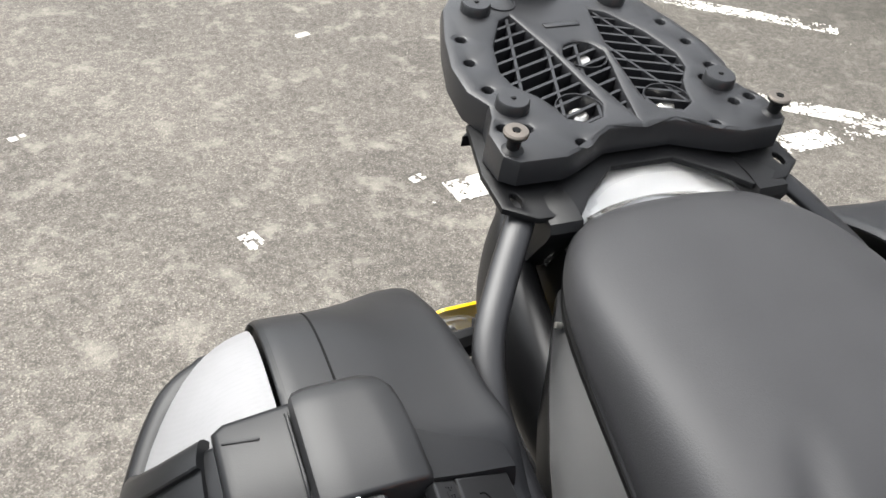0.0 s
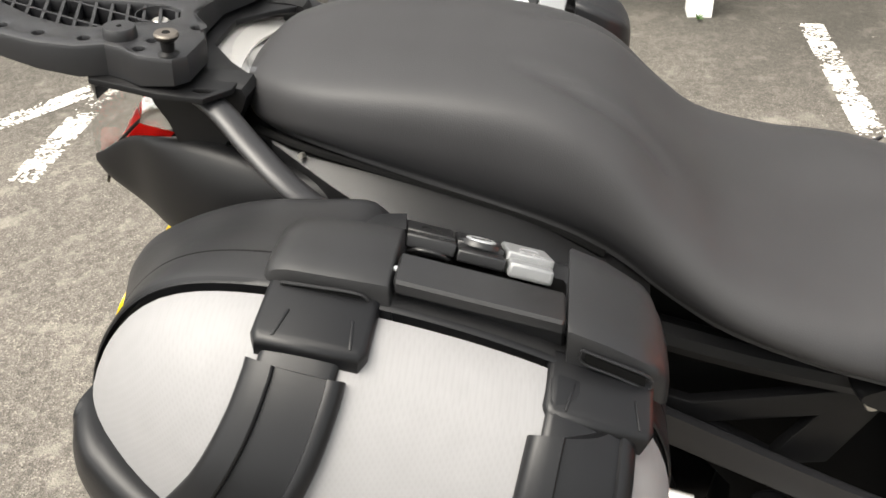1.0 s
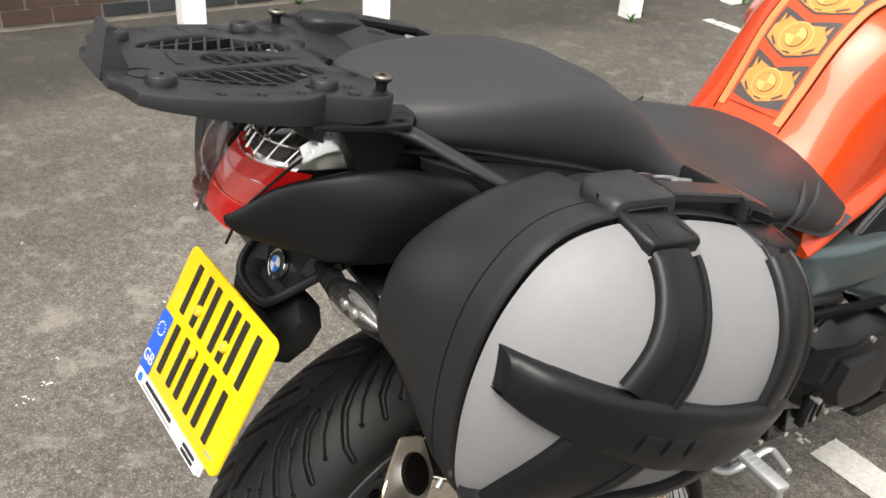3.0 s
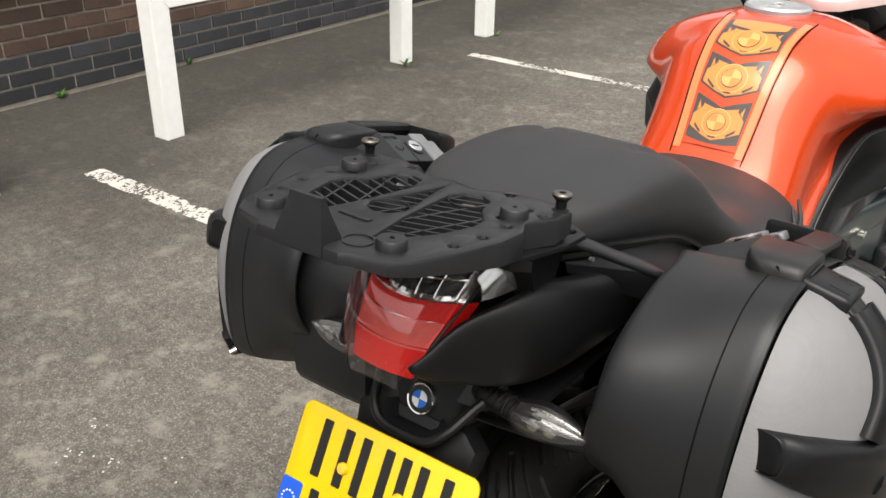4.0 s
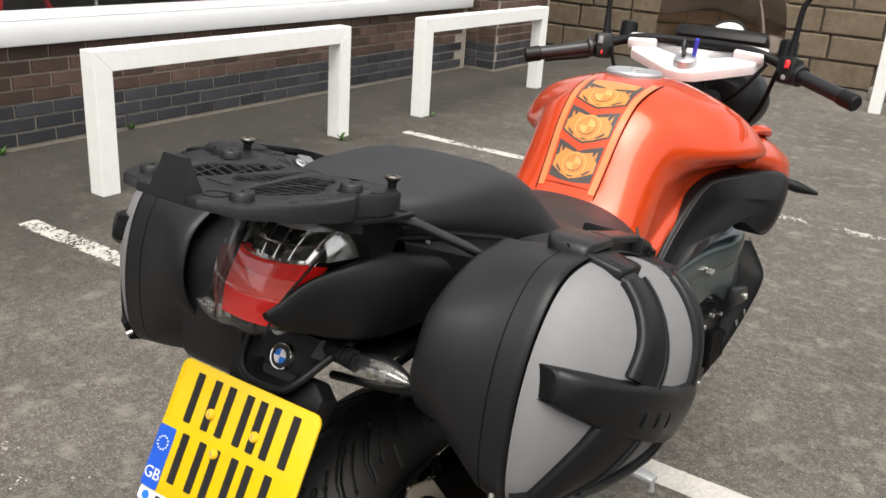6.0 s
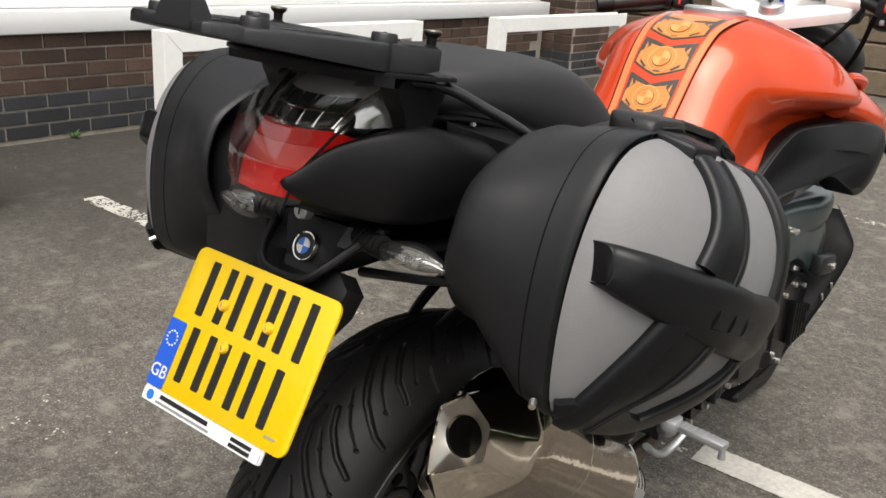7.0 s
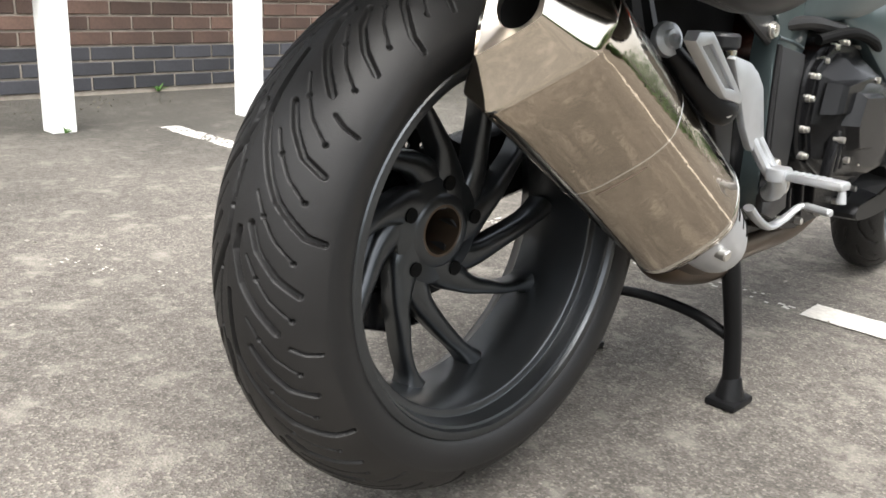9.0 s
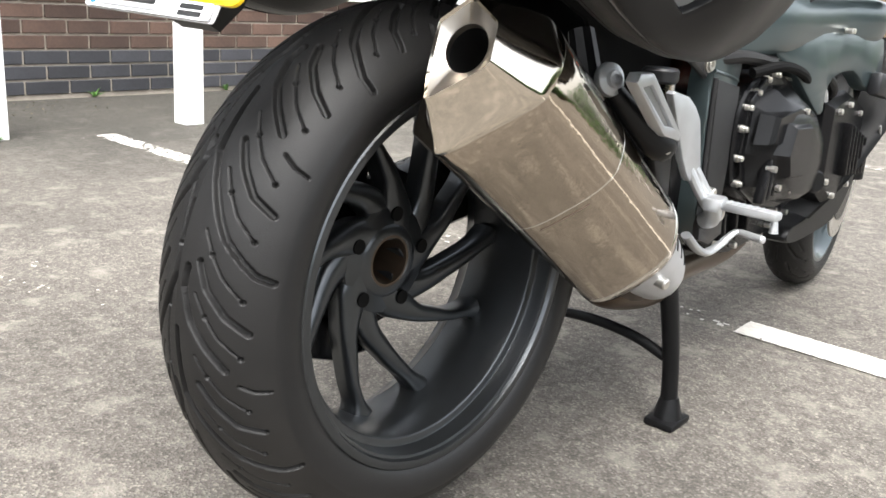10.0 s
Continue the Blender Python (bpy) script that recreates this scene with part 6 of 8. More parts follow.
def lamp_patch(v0, v1, u0, u1, back, rows=4, cols=5):
    """A piece of the lamp's face between two heights and two places across it."""
    track = spline(SKIN, 10)
    at = np.linspace(0, 1, len(track))
    out = []
    for v in np.linspace(v0, v1, rows):
        y, z, w, dy = (np.interp(v, at, track[:, k]) for k in range(4))
        out.append([(w * u, y + back + dy * u * u, z) for u in np.linspace(u0, u1, cols)])
    return out


for v0, v1 in ((0.330, 0.428), (0.442, 0.535)):
    for k in range(5):
        u0 = -0.92 + 0.37 * k
        bm = skin(lamp_patch(v0, v1, u0 + 0.012, u0 + 0.358, 0.012), False, False)
        bmesh.ops.solidify(bm, geom=bm.faces[:], thickness=0.004)
        part("lamp_cell", bm, SMOKED, lamp, "smoky faceted lamp cell", 10)
    for k in range(6):
        u = -0.92 + 0.37 * k
        part("reflector_fin", tube([Vector(r[0]) for r in lamp_patch(v0, v1 + 0.01, u, u, 0.010, 4, 2)], [0.0008, 0.0010, 0.0012, 0.0020], 3, 6), CHROME, lamp)
part("cell_line", tube([Vector(q) for q in lamp_patch(0.435, 0.436, -0.95, 0.95, 0.0085, 2, 13)[0]], 0.0011, 2, 6), CHROME, lamp)
bm = skin(lamp_band(0.10, 0.325, 0.98, 0.010, 7), False, False)
bmesh.ops.solidify(bm, geom=bm.faces[:], thickness=0.006)
part("lamp_hood", bm, COLLAR_SILVER, lamp, "bright silver hood over the lamp cells")
for s in (-1, 1):
    for name, v0, v1, deep, mat in (("red_side", 0.56, 0.985, 0.030, RED_LENS), ("chrome_flank", 0.22, 0.55, 0.060, LAMP_SILVER)):
        edges = lamp_band(v0, v1, 1.07, 0.006, 8)
        rows = [[Vector(r[12 if s > 0 else 0]) + Vector((s * 0.004 * k, deep * k, -0.010 * k)) for k in (0, 0.3, 0.65, 1.0)] for r in edges]
        bm = skin(rows, False, False)
        bmesh.ops.solidify(bm, geom=bm.faces[:], thickness=0.002)
        part(name, bm, mat, lamp)
OUTER = spline(((-0.150, 1.042, 0.070, 0.030), (-0.212, 1.040, 0.066, 0.028), (-0.252, 1.026, 0.062, 0.024), (-0.282, 1.003, 0.056, 0.018), (-0.299, 0.973, 0.049, 0.012), (-0.304, 0.942, 0.042, 0.007), (-0.300, 0.912, 0.036, 0.004)), 6)
clear = skin([[(w * u, y + dy * abs(u) ** 2.5 + 0.035 * max(0.0, abs(u) - 0.8) * 5, z - 0.004 * u * u) for u in np.linspace(-1, 1, 21)] for y, z, w, dy in OUTER], False, False)
part("clear_cover", clear, CLEAR, lamp, "clear outer lens")
for s in (-1, 1):
    wedge = [[(s * x, y, z) for x, y, z in row] for row in (
        [(0.066, -0.222, 1.010), (0.072, -0.222, 1.000), (0.074, -0.226, 0.990)], [(0.071, -0.200, 1.021), (0.079, -0.198, 1.006), (0.081, -0.200, 0.988)], [(0.072, -0.170, 1.030), (0.083, -0.165, 1.010), (0.087, -0.165, 0.986)], [(0.068, -0.130, 1.034), (0.082, -0.128, 1.012), (0.090, -0.128, 0.985)])]
    bm = grid_loft(wedge, 5, 5, False, False)
    bmesh.ops.solidify(bm, geom=bm.faces[:], thickness=0.003)
    part("chrome_side", bm, LAMP_SILVER, lamp, "polished side of the tail lamp")
    part("lamp_rim", tube([(s * 0.040, -0.293, 0.908), (s * 0.047, -0.276, 0.944), (s * 0.057, -0.246, 0.974), (s * 0.066, -0.214, 1.000), (s * 0.072, -0.180, 1.024)], 0.0016, 6, 8), PANEL_BLACK, lamp)

# bright collar round the back of the seat
collar = []
for k, z in ((0.96, 0.986), (1.00, 1.001), (1.05, 1.012), (1.12, 1.022), (1.20, 1.028), (1.28, 1.029), (1.36, 1.024), (1.40, 1.012)):
    collar.append([(0.104 * k * math.sin(a), -0.030 - 0.098 * (k + 0.55 * (k - 1)) * math.cos(a), z - 0.022 * math.sin(a) ** 2 + 0.010 * math.cos(a) ** 2) for a in np.linspace(radians(-40), radians(40), 41)])
collar = skin(collar, False, False)
bmesh.ops.solidify(collar, geom=collar.faces[:], thickness=0.003)
part("lamp_top", collar, COLLAR_SILVER, lamp, "bright silver collar of the tail lamp behind the seat")

# licence plate carrier, badge and lock
badge_pose = axes((-0.001, -0.2195, 0.8405), (1, 0, 0), (0, 0.42, 0.90))
rim_half = [(0.080, -0.180, 0.872), (0.062, -0.212, 0.850), (0.048, -0.240, 0.831), (0.026, -0.251, 0.817)]
floor_half = [(0.048, 0.036), (0.040, 0.012), (0.030, -0.010), (0.020, -0.026)]
rim = [Vector((-x, y, z)) for x, y, z in rim_half] + [Vector(q) for q in rim_half[::-1]]
floor_loop = [badge_pose @ Vector((-x, y, -0.003)) for x, y in floor_half] + [badge_pose @ Vector((x, y, -0.003)) for x, y in floor_half[::-1]]
hub_of_rim = sum(rim, Vector()) / 8
carrier = skin([[badge_pose @ Vector((0.3 * x, 0.3 * y, -0.003)) for x, y in [(-a, b) for a, b in floor_half] + floor_half[::-1]], floor_loop, [hub_of_rim.lerp(q, 0.90) + Vector((0, 0.004, 0)) for q in rim], [hub_of_rim.lerp(q, 0.95) + Vector((0, -0.001, 0)) for q in rim], rim,
                [q + Vector((q.x * 0.03, 0.012, -0.002)) for q in rim], [q + Vector((-q.x * 0.05, 0.070, 0.012)) for q in rim], [q + Vector((-q.x * 0.3, 0.16, 0.040)) for q in rim]])
holder = part("plate_carrier", carrier, PANEL_BLACK, bike, "angular black plate carrier with recessed round badge", 28)
part("bezel", tube([q + Vector((0, -0.002, 0)) for q in rim], 0.0055, 5, 10), PANEL_BLACK, holder)
bottom = slab([(-0.055, 0.0), (0.055, 0.0), (0.048, -0.14), (0.03, -0.165), (-0.03, -0.165), (-0.048, -0.14)], [], 0.018, axes((0, -0.262, 0.806), (1, 0, 0), (0, 0.47, 0.88)) @ pose(0, 0, -0.014), 0.004)
part("plate_backing", bottom, PANEL_BLACK, holder)
flap = [(0.060, -0.008), (0.080, -0.024), (0.076, -0.052), (0.056, -0.086), (0.030, -0.098)]
flap = flap + [(-x, y) for x, y in flap[::-1]]
part("inner_mudguard", slab(flap, [], 0.030, axes((0, -0.222, 0.836), (1, 0, 0), (0, 0.478, 0.878)), 0.008), PANEL_BLACK, holder, "black inner mudguard behind the plate", 40)
part("stay", tube([(0.045, -0.175, 0.812), (0.10, -0.185, 0.826), (0.15, -0.190, 0.837), (0.200, -0.190, 0.848)], [0.006, 0.0055, 0.005, 0.0045], 5, 10), DARK_STEEL, holder)
for dx, top in ((0.0, 0.775), (0.042, 0.752)):
    part("guard_arm", tube([(0.075 + dx, 0.0, top + 0.030), (0.047 + dx, 0.0, top), (0.015 + dx, 0.005, top - 0.035), (-0.018 + dx * 0.9, 0.01, top - 0.080), (-0.050 + dx * 0.8, 0.02, top - 0.135)], [0.013, 0.013, 0.012, 0.012, 0.010], 5, 10, None, 0.6), PANEL_BLACK, holder)
badge = part("badge", lathe([(0, 0.0035), (0.0140, 0.0035), (0.0165, 0.0015), (0.0168, -0.004), (0, -0.004)], 40, badge_pose), INK, holder, "small round badge with black ring")
part("badge_rim", lathe([(0.0152, 0.0030), (0.0168, 0.0034), (0.0176, 0.0020), (0.0176, -0.002), (0.0152, -0.002)], 40, badge_pose, None, True), CHROME, badge)
for a, mat in ((0, BADGE_WHITE), (90, BADGE_BLUE), (180, BADGE_WHITE), (270, BADGE_BLUE)):
    out = [(0, 0)] + [(0.0095 * math.cos(radians(c)), 0.0095 * math.sin(radians(c))) for c in np.linspace(a, a + 90, 8)]
    part("badge_quarter", slab(out, [], 0.001, badge_pose @ pose(0, 0, 0.0048)), mat, badge)
lock_pose = axes((0.0, -0.228, 0.885), (1, 0, 0), (0, 0.2, 0.98))
seat_lock = part("seat_lock", lathe([(0, 0.003), (0.0085, 0.003), (0.010, 0.0015), (0.010, -0.01), (0, -0.01)], 28, lock_pose), ALU, bike, "round seat lock")
part("keyhole", box((0.0018, 0.009, 0.002), lock_pose @ pose(0, 0, 0.0028)), DEEP, seat_lock)

# yellow rear plate; its characters are plain bars
PLATE = axes((-0.002, -0.2735, 0.8215), (1, 0.02, -0.012), (0, 0.478, 0.878)) @ pose(0, -0.084, 0.0)


def rounded(w, h, r, n=5, cx=0.0, cy=0.0):
    out = []
    for sx, sy, a in ((1, 1, 0), (-1, 1, 90), (-1, -1, 180), (1, -1, 270)):
        out += [(cx + sx * (w / 2 - r) + r * math.cos(radians(a + 90 * k / n)), cy + sy * (h / 2 - r) + r * math.sin(radians(a + 90 * k / n))) for k in range(n + 1)]
    return out


plate = part("number_plate", slab(rounded(0.228, 0.170, 0.012), [], 0.0035, PLATE, 0.0008), PLATE_YELLOW, bike, "yellow rear number plate with blue band")


def print_bar(x, y, w, h, mat, lift=0.0012):
    part("printed_bar", slab(rounded(w, h, min(w, h) * 0.12, 2, x, y), [], 0.001, PLATE @ pose(0, 0, lift)), mat, plate)


for x0, y, widths in ((-0.083, 0.0415, (0.044, 0.044, 0.010, 0.044)), (-0.083, -0.0355, (0.044, 0.044, 0.044))):
    x = x0 + (0.0 if y > 0 else 0.008)
    for w in widths:
        for bx in ((x + 0.007, x + w - 0.007) if w > 0.02 else (x + w / 2,)):
            print_bar(bx, y, 0.0115, 0.064, INK)
        x += w + 0.010
part("blue_band", slab(rounded(0.028, 0.080, 0.003, 3, -0.0995, -0.044), [], 0.001, PLATE @ pose(0, 0, 0.0012)), PLATE_BLUE, plate)
for k in range(12):
    a = radians(30 * k)
    part("star", slab([(-0.0995 + 0.0085 * math.cos(a) + 0.0013 * math.cos(b), -0.026 + 0.0085 * math.sin(a) + 0.0013 * math.sin(b)) for b in np.linspace(0, 6.2832, 6)[:-1]], [], 0.0008, PLATE @ pose(0, 0, 0.002)), BADGE_WHITE, plate)
part("letters", lettering("GB", 0.021, 0.0002, PLATE @ pose(-0.0995, -0.066, 0.0018)), BADGE_WHITE, plate, "white letters GB", 0)
part("dealer_strip", slab(rounded(0.200, 0.024, 0.003, 2, -0.013, -0.090), [], 0.002, PLATE @ pose(0, 0, -0.0018)), PLATE_WHITE, plate, "white strip along the bottom edge")
strip_top = slab(rounded(0.196, 0.016, 0.003, 2, -0.013, -0.0935), [], 0.0008, PLATE @ pose(0, 0, 0.0012))
part("dealer_strip", strip_top, PLATE_WHITE, plate)
print_bar(-0.040, -0.0905, 0.082, 0.0050, INK, 0.0022)
print_bar(-0.040, -0.0975, 0.092, 0.0026, INK_GREY, 0.0022)
print_bar(0.056, -0.0905, 0.032, 0.0042, INK, 0.0022)
print_bar(0.056, -0.0970, 0.032, 0.0042, INK, 0.0022)
print_bar(0.088, -0.071, 0.016, 0.0022, INK_GREY)
part("dealer_mark", slab(ring_outline(-0.098, -0.0935, 0.0058, 18), [], 0.0008, PLATE @ pose(0, 0, 0.0022)), BADGE_BLUE, plate)
for x, y in ((-0.042, 0.032), (0.032, 0.030), (-0.018, -0.010)):
    capm = PLATE @ pose(x, y, 0.0)
    screw = part("screw_cap", lathe([(0, 0.006), (0.005, 0.0055), (0.0068, 0.003), (0.007, 0.0), (0, 0.0)], 20, capm), YELLOW_CAP, plate)
    part("slot", box((0.001, 0.006, 0.001), capm @ pose(0, 0, 0.0062, 0, 0, 20)), INK_GREY, screw)

for s in (-1, 1):
    stem = part("indicator_stem", tube([(s * 0.045, -0.185, 0.862), (s * 0.075, -0.196, 0.860), (s * 0.104, -0.200, 0.858)], [0.014, 0.0115, 0.0105], 4, 14), PANEL_BLACK, bike)
    for k in range(6):
        part("bellows_ring", lathe([(0.0085, -0.0016), (0.0128, -0.0009), (0.0128, 0.0009), (0.0085, 0.0016)], 18, along((s * (0.058 + 0.0075 * k), -0.192 - 0.0012 * k, 0.861), (s * 0.2, -0.21, 0.858)), None, True), RUBBER, stem)
    for k in range(5):
        part("stem_ring", tube([(s * (0.062 + 0.009 * k), -0.193 - 0.0016 * k, 0.8605), (s * (0.066 + 0.009 * k), -0.194 - 0.0016 * k, 0.860)], 0.0132 - 0.0004 * k, 2, 14), PANEL_BLACK, stem)
    lens = grid_loft([[(s * x, yc - d * math.cos(a), 0.857 + h * math.sin(a)) for a in np.linspace(0, 2 * math.pi, 8, endpoint=False)] for x, yc, d, h in
                      ((0.100, -0.200, 0.009, 0.010), (0.110, -0.201, 0.013, 0.015), (0.130, -0.202, 0.014, 0.016), (0.155, -0.200, 0.011, 0.012), (0.174, -0.197, 0.006, 0.006), (0.184, -0.195, 0.002, 0.002))], 5, 3)
    indicator = part("indicator", lens, CLEAR, bike, "clear-lens indicator on a black stem")
    indicator.visible_shadow = False
    part("reflector", grid_loft([[(s * x, -0.192 - d * max(-0.2, math.cos(a)), 0.857 + h * math.sin(a)) for a in np.linspace(0, 2 * math.pi, 8, endpoint=False)] for x, d, h in
                                 ((0.104, 0.004, 0.007), (0.115, 0.006, 0.011), (0.135, 0.006, 0.012), (0.158, 0.004, 0.009), (0.174, 0.002, 0.004))], 3, 3), LED, indicator)
    for x in (0.127, 0.146):
        part("led", lathe([(0, 0.002), (0.006, 0.001), (0.0068, -0.003), (0, -0.003)], 14, along((s * x, -0.206, 0.857), (s * x, -0.3, 0.86))), LED, indicator)
    part("indicator_back", tube([(s * 0.100, -0.190, 0.858), (s * 0.135, -0.184, 0.858), (s * 0.172, -0.188, 0.856)], [0.010, 0.014, 0.006], 5, 10), PANEL_BLACK, indicator)

# grab rail, bracket and top-case plate
for s in (-1, 1):
    part("rack_arm", tube([(s * 0.060, -0.215, 1.036), (s * 0.095, -0.165, 1.036), (s * 0.119, -0.131, 1.029), (s * 0.1446, -0.098, 1.009), (s * 0.166, -0.066, 0.989), (s * 0.175, -0.035, 0.968), (s * 0.174, -0.008, 0.948), (s * 0.168, 0.025, 0.925)], [0.0110, 0.0112, 0.0112, 0.0112, 0.0112, 0.0112, 0.011, 0.011], 7, 16, None, 0.55), RACK_PLASTIC, bike, "flat black coated rack arm", 60)
    lug = [(-0.192, 1.040), (-0.112, 1.040), (-0.128, 1.000), (-0.150, 0.968), (-0.160, 0.966), (-0.176, 0.980), (-0.184, 1.005)]
    part("rack_lug", cover(lug, 0.078 * s, 0.103 * s, 0.94), PANEL_BLACK, bike, "black plastic lug under the rack")

rack = thing("luggage_rack", (0, -0.25, 1.045), "matt black plastic top-case mounting plate behind the seat", "luggage rack")
RACK = axes((0, -0.25, 1.083), (1, 0, 0), (0, 1, -0.108))


def both_sides(half):
    return half + [(-x, y) for x, y in half[::-1]]


# outline from the front middle round to the rear middle, y from the plate's centre
half = [(0.030, 0.080), (0.062, 0.098), (0.078, 0.104), (0.116, 0.103), (0.126, 0.094), (0.126, 0.066), (0.116, 0.048), (0.112, 0.034), (0.122, 0.014), (0.122, -0.020), (0.112, -0.062), (0.096, -0.108), (0.084, -0.124), (0.050, -0.132), (0.045, -0.138)]
outline = both_sides(half)
grille_r = [(0.040, -0.088), (0.028, -0.030), (0.021, 0.030), (0.020, 0.048), (0.028, 0.063), (0.042, 0.068), (0.056, 0.060), (0.060, 0.044), (0.066, 0.030), (0.080, 0.012), (0.083, -0.008), (0.073, -0.045), (0.052, -0.082)]
grille_l = [(-x, y) for x, y in grille_r[::-1]]
grille_m = [(0.0, 0.064), (0.006, 0.034), (0.015, -0.002), (0.019, -0.022), (0.012, -0.036), (0.0, -0.041), (-0.012, -0.036), (-0.019, -0.022), (-0.015, -0.002), (-0.006, 0.034)]
small = []
for x, y in ((0.104, 0.014), (0.104, -0.024), (0.098, -0.058), (0.088, 0.030), (0.060, 0.090), (0.094, 0.066), (0.112, 0.062)):
    for s in (-1, 1):
        small.append([(s * x + 0.0042 * math.cos(a), y + 0.0042 * math.sin(a)) for a in np.linspace(0, 2 * math.pi, 9)[:-1]])
plate_bm = slab(outline, [grille_r, grille_l, grille_m, *small], 0.026, None, 0.004)
for v in plate_bm.verts:
    if v.co.z < -0.01:
        v.co.z = -float(np.interp(v.co.y, (-0.138, -0.124, -0.05, 0.02, 0.06, 0.10), (0.011, 0.013, 0.021, 0.027, 0.027, 0.022)))
plate_bm.transform(RACK)
top = part("mounting_plate", plate_bm, RACK_PLASTIC, rack)
# sheet under the grille, its near-black painting the shade of the openings
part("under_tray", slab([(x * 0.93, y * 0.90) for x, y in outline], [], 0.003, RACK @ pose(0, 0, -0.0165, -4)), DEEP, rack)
for gr, turn in ((grille_r, 1), (grille_l, -1), (grille_m, 1)):
    xs, ys = [q[0] for q in gr], [q[1] for q in gr]
    for k in range(-6, 12):
        for dx, dy, gap in ((0.94, 0.34 * turn, 0.0135), (0.30 * turn, 0.95, 0.030)):
            nx, ny = -dy, dx
            ox, oy = 0.5 * (min(xs) + max(xs)) + nx * gap * (k - 2.5), 0.5 * (min(ys) + max(ys)) + ny * gap * (k - 2.5)
            run = [t for t in np.linspace(-0.09, 0.09, 91) if inside((ox + dx * t, oy + dy * t), gr)]
            if len(run) > 2:
                a, b = min(run) - 0.002, max(run) + 0.002
                mid = (a + b) / 2
                part("grille_rib", box((b - a, 0.0026, 0.014), RACK @ pose(ox + dx * mid, oy + dy * mid, -0.010, 0, 0, math.degrees(math.atan2(dy, dx)))), RACK_PLASTIC, top)
for x, y, r in ((0.0, -0.021, 0.0195), (0.040, 0.050, 0.0195), (-0.040, 0.050, 0.0195)):
    cup = lathe([(0, -0.013), (r * 0.55, -0.013), (r * 0.90, -0.012), (r, -0.0015), (r * 1.04, -0.0015), (r * 1.04, -0.010)], 28, RACK @ pose(x, y, 0))
    part("screw_well", cup, RACK_PLASTIC, top)
    part("screw", lathe([(0, -0.006), (0.006, -0.006), (0.008, -0.008), (0.008, -0.013), (0, -0.013)], 16, RACK @ pose(x, y, 0)), BOLT, top)
for x, y in ((0.095, 0.040), (-0.095, 0.040), (0.068, -0.100), (-0.068, -0.100)):
    pad_ = part("rubber_pad", lathe([(0, 0.0085), (0.0085, 0.0085), (0.0120, 0.0085), (0.0130, 0.0070), (0.0135, 0.0), (0, 0.0)], 28, RACK @ pose(x, y, 0)), RACK_PLASTIC, rack, "round black rubber pad")
    part("pad_hole", rod(RACK @ Vector((x, y, 0.0080)), RACK @ Vector((x, y, 0.0089)), 0.0022, 12), DEEP, pad_)
for x in (0.116, -0.116):
    stud = part("stud", lathe([(0, 0.0145), (0.0022, 0.0145), (0.003, 0.0158), (0.0088, 0.0158), (0.0095, 0.0145), (0.0090, 0.0130), (0.0055, 0.0095), (0.0050, 0.002), (0.0085, 0.000), (0, 0.0)], 28, RACK @ pose(x, 0.088, 0)), DARK_STEEL, rack, "tall steel locking stud")
    part("stud_head", lathe([(0, 0.0167), (0.0030, 0.0167), (0.0036, 0.0173), (0.0086, 0.0171), (0.0096, 0.0157), (0.0092, 0.0135), (0, 0.0135)], 28, RACK @ pose(x, 0.088, 0)), BRONZED, stud)
    part("stud_socket", rod(RACK @ Vector((x, 0.088, 0.0150)), RACK @ Vector((x, 0.088, 0.0175)), 0.0032, 6), DEEP, stud)
tab_rows = [[RACK @ Vector(q) for q in ((-0.020 - w, y0, z), (0.026 + w, y0, z), (0.026 + w, y1, z), (-0.020 - w, y1, z))] for z, w, y0, y1 in ((-0.009, 0.004, -0.140, -0.112), (0.004, 0.002, -0.138, -0.116), (0.024, -0.004, -0.133, -0.123), (0.035, -0.006, -0.131, -0.126))]
part("latch_tab", skin(tab_rows), RACK_PLASTIC, rack, "upright latch tab at the rear", 25)
part("round_mark", lathe([(0.0125, 0.0012), (0.0135, 0.0012), (0.0135, 0.0), (0.0125, 0.0)], 28, RACK @ pose(0.040, -0.108, 0.0), None, True), RACK_PLASTIC, top)
part("embossed_bar", box((0.034, 0.007, 0.001), RACK @ pose(0.0, -0.066, 0.0006, 0, 0, 0), 0.0003), RACK_PLASTIC, top)
flange = both_sides([(0.028, 0.092), (0.060, 0.118), (0.076, 0.136), (0.110, 0.134), (0.132, 0.118), (0.132, 0.080), (0.120, 0.020), (0.080, 0.000)])
bracket_hole = [[(s * 0.118 + 0.004 * math.cos(a), 0.112 + 0.008 * math.sin(a)) for a in np.linspace(0, 6.2832, 9)[:-1]] for s in (-1, 1)]
part("steel_bracket", slab(flange, bracket_hole, 0.005, RACK @ pose(0, 0, -0.0275), 0.0015), DARK_STEEL, rack, "black steel bracket under the plate")
part("bracket_lip", slab([(x, y) for x, y in both_sides([(0.10, 0.0), (0.126, -0.002), (0.110, -0.014)])], [], 0.010, RACK @ pose(0, 0.03, -0.032)), DARK_STEEL, rack)

# ---------- handlebar and cockpit, turned a little to the left ----------
HEAD = Vector((0.005, 1.205, 1.09))
STEER = Matrix.Translation(HEAD) @ pose(0, 0, 0, 0, 0, 3)


def at_bar(x, y, z):
    return STEER @ Vector((x, y, z))


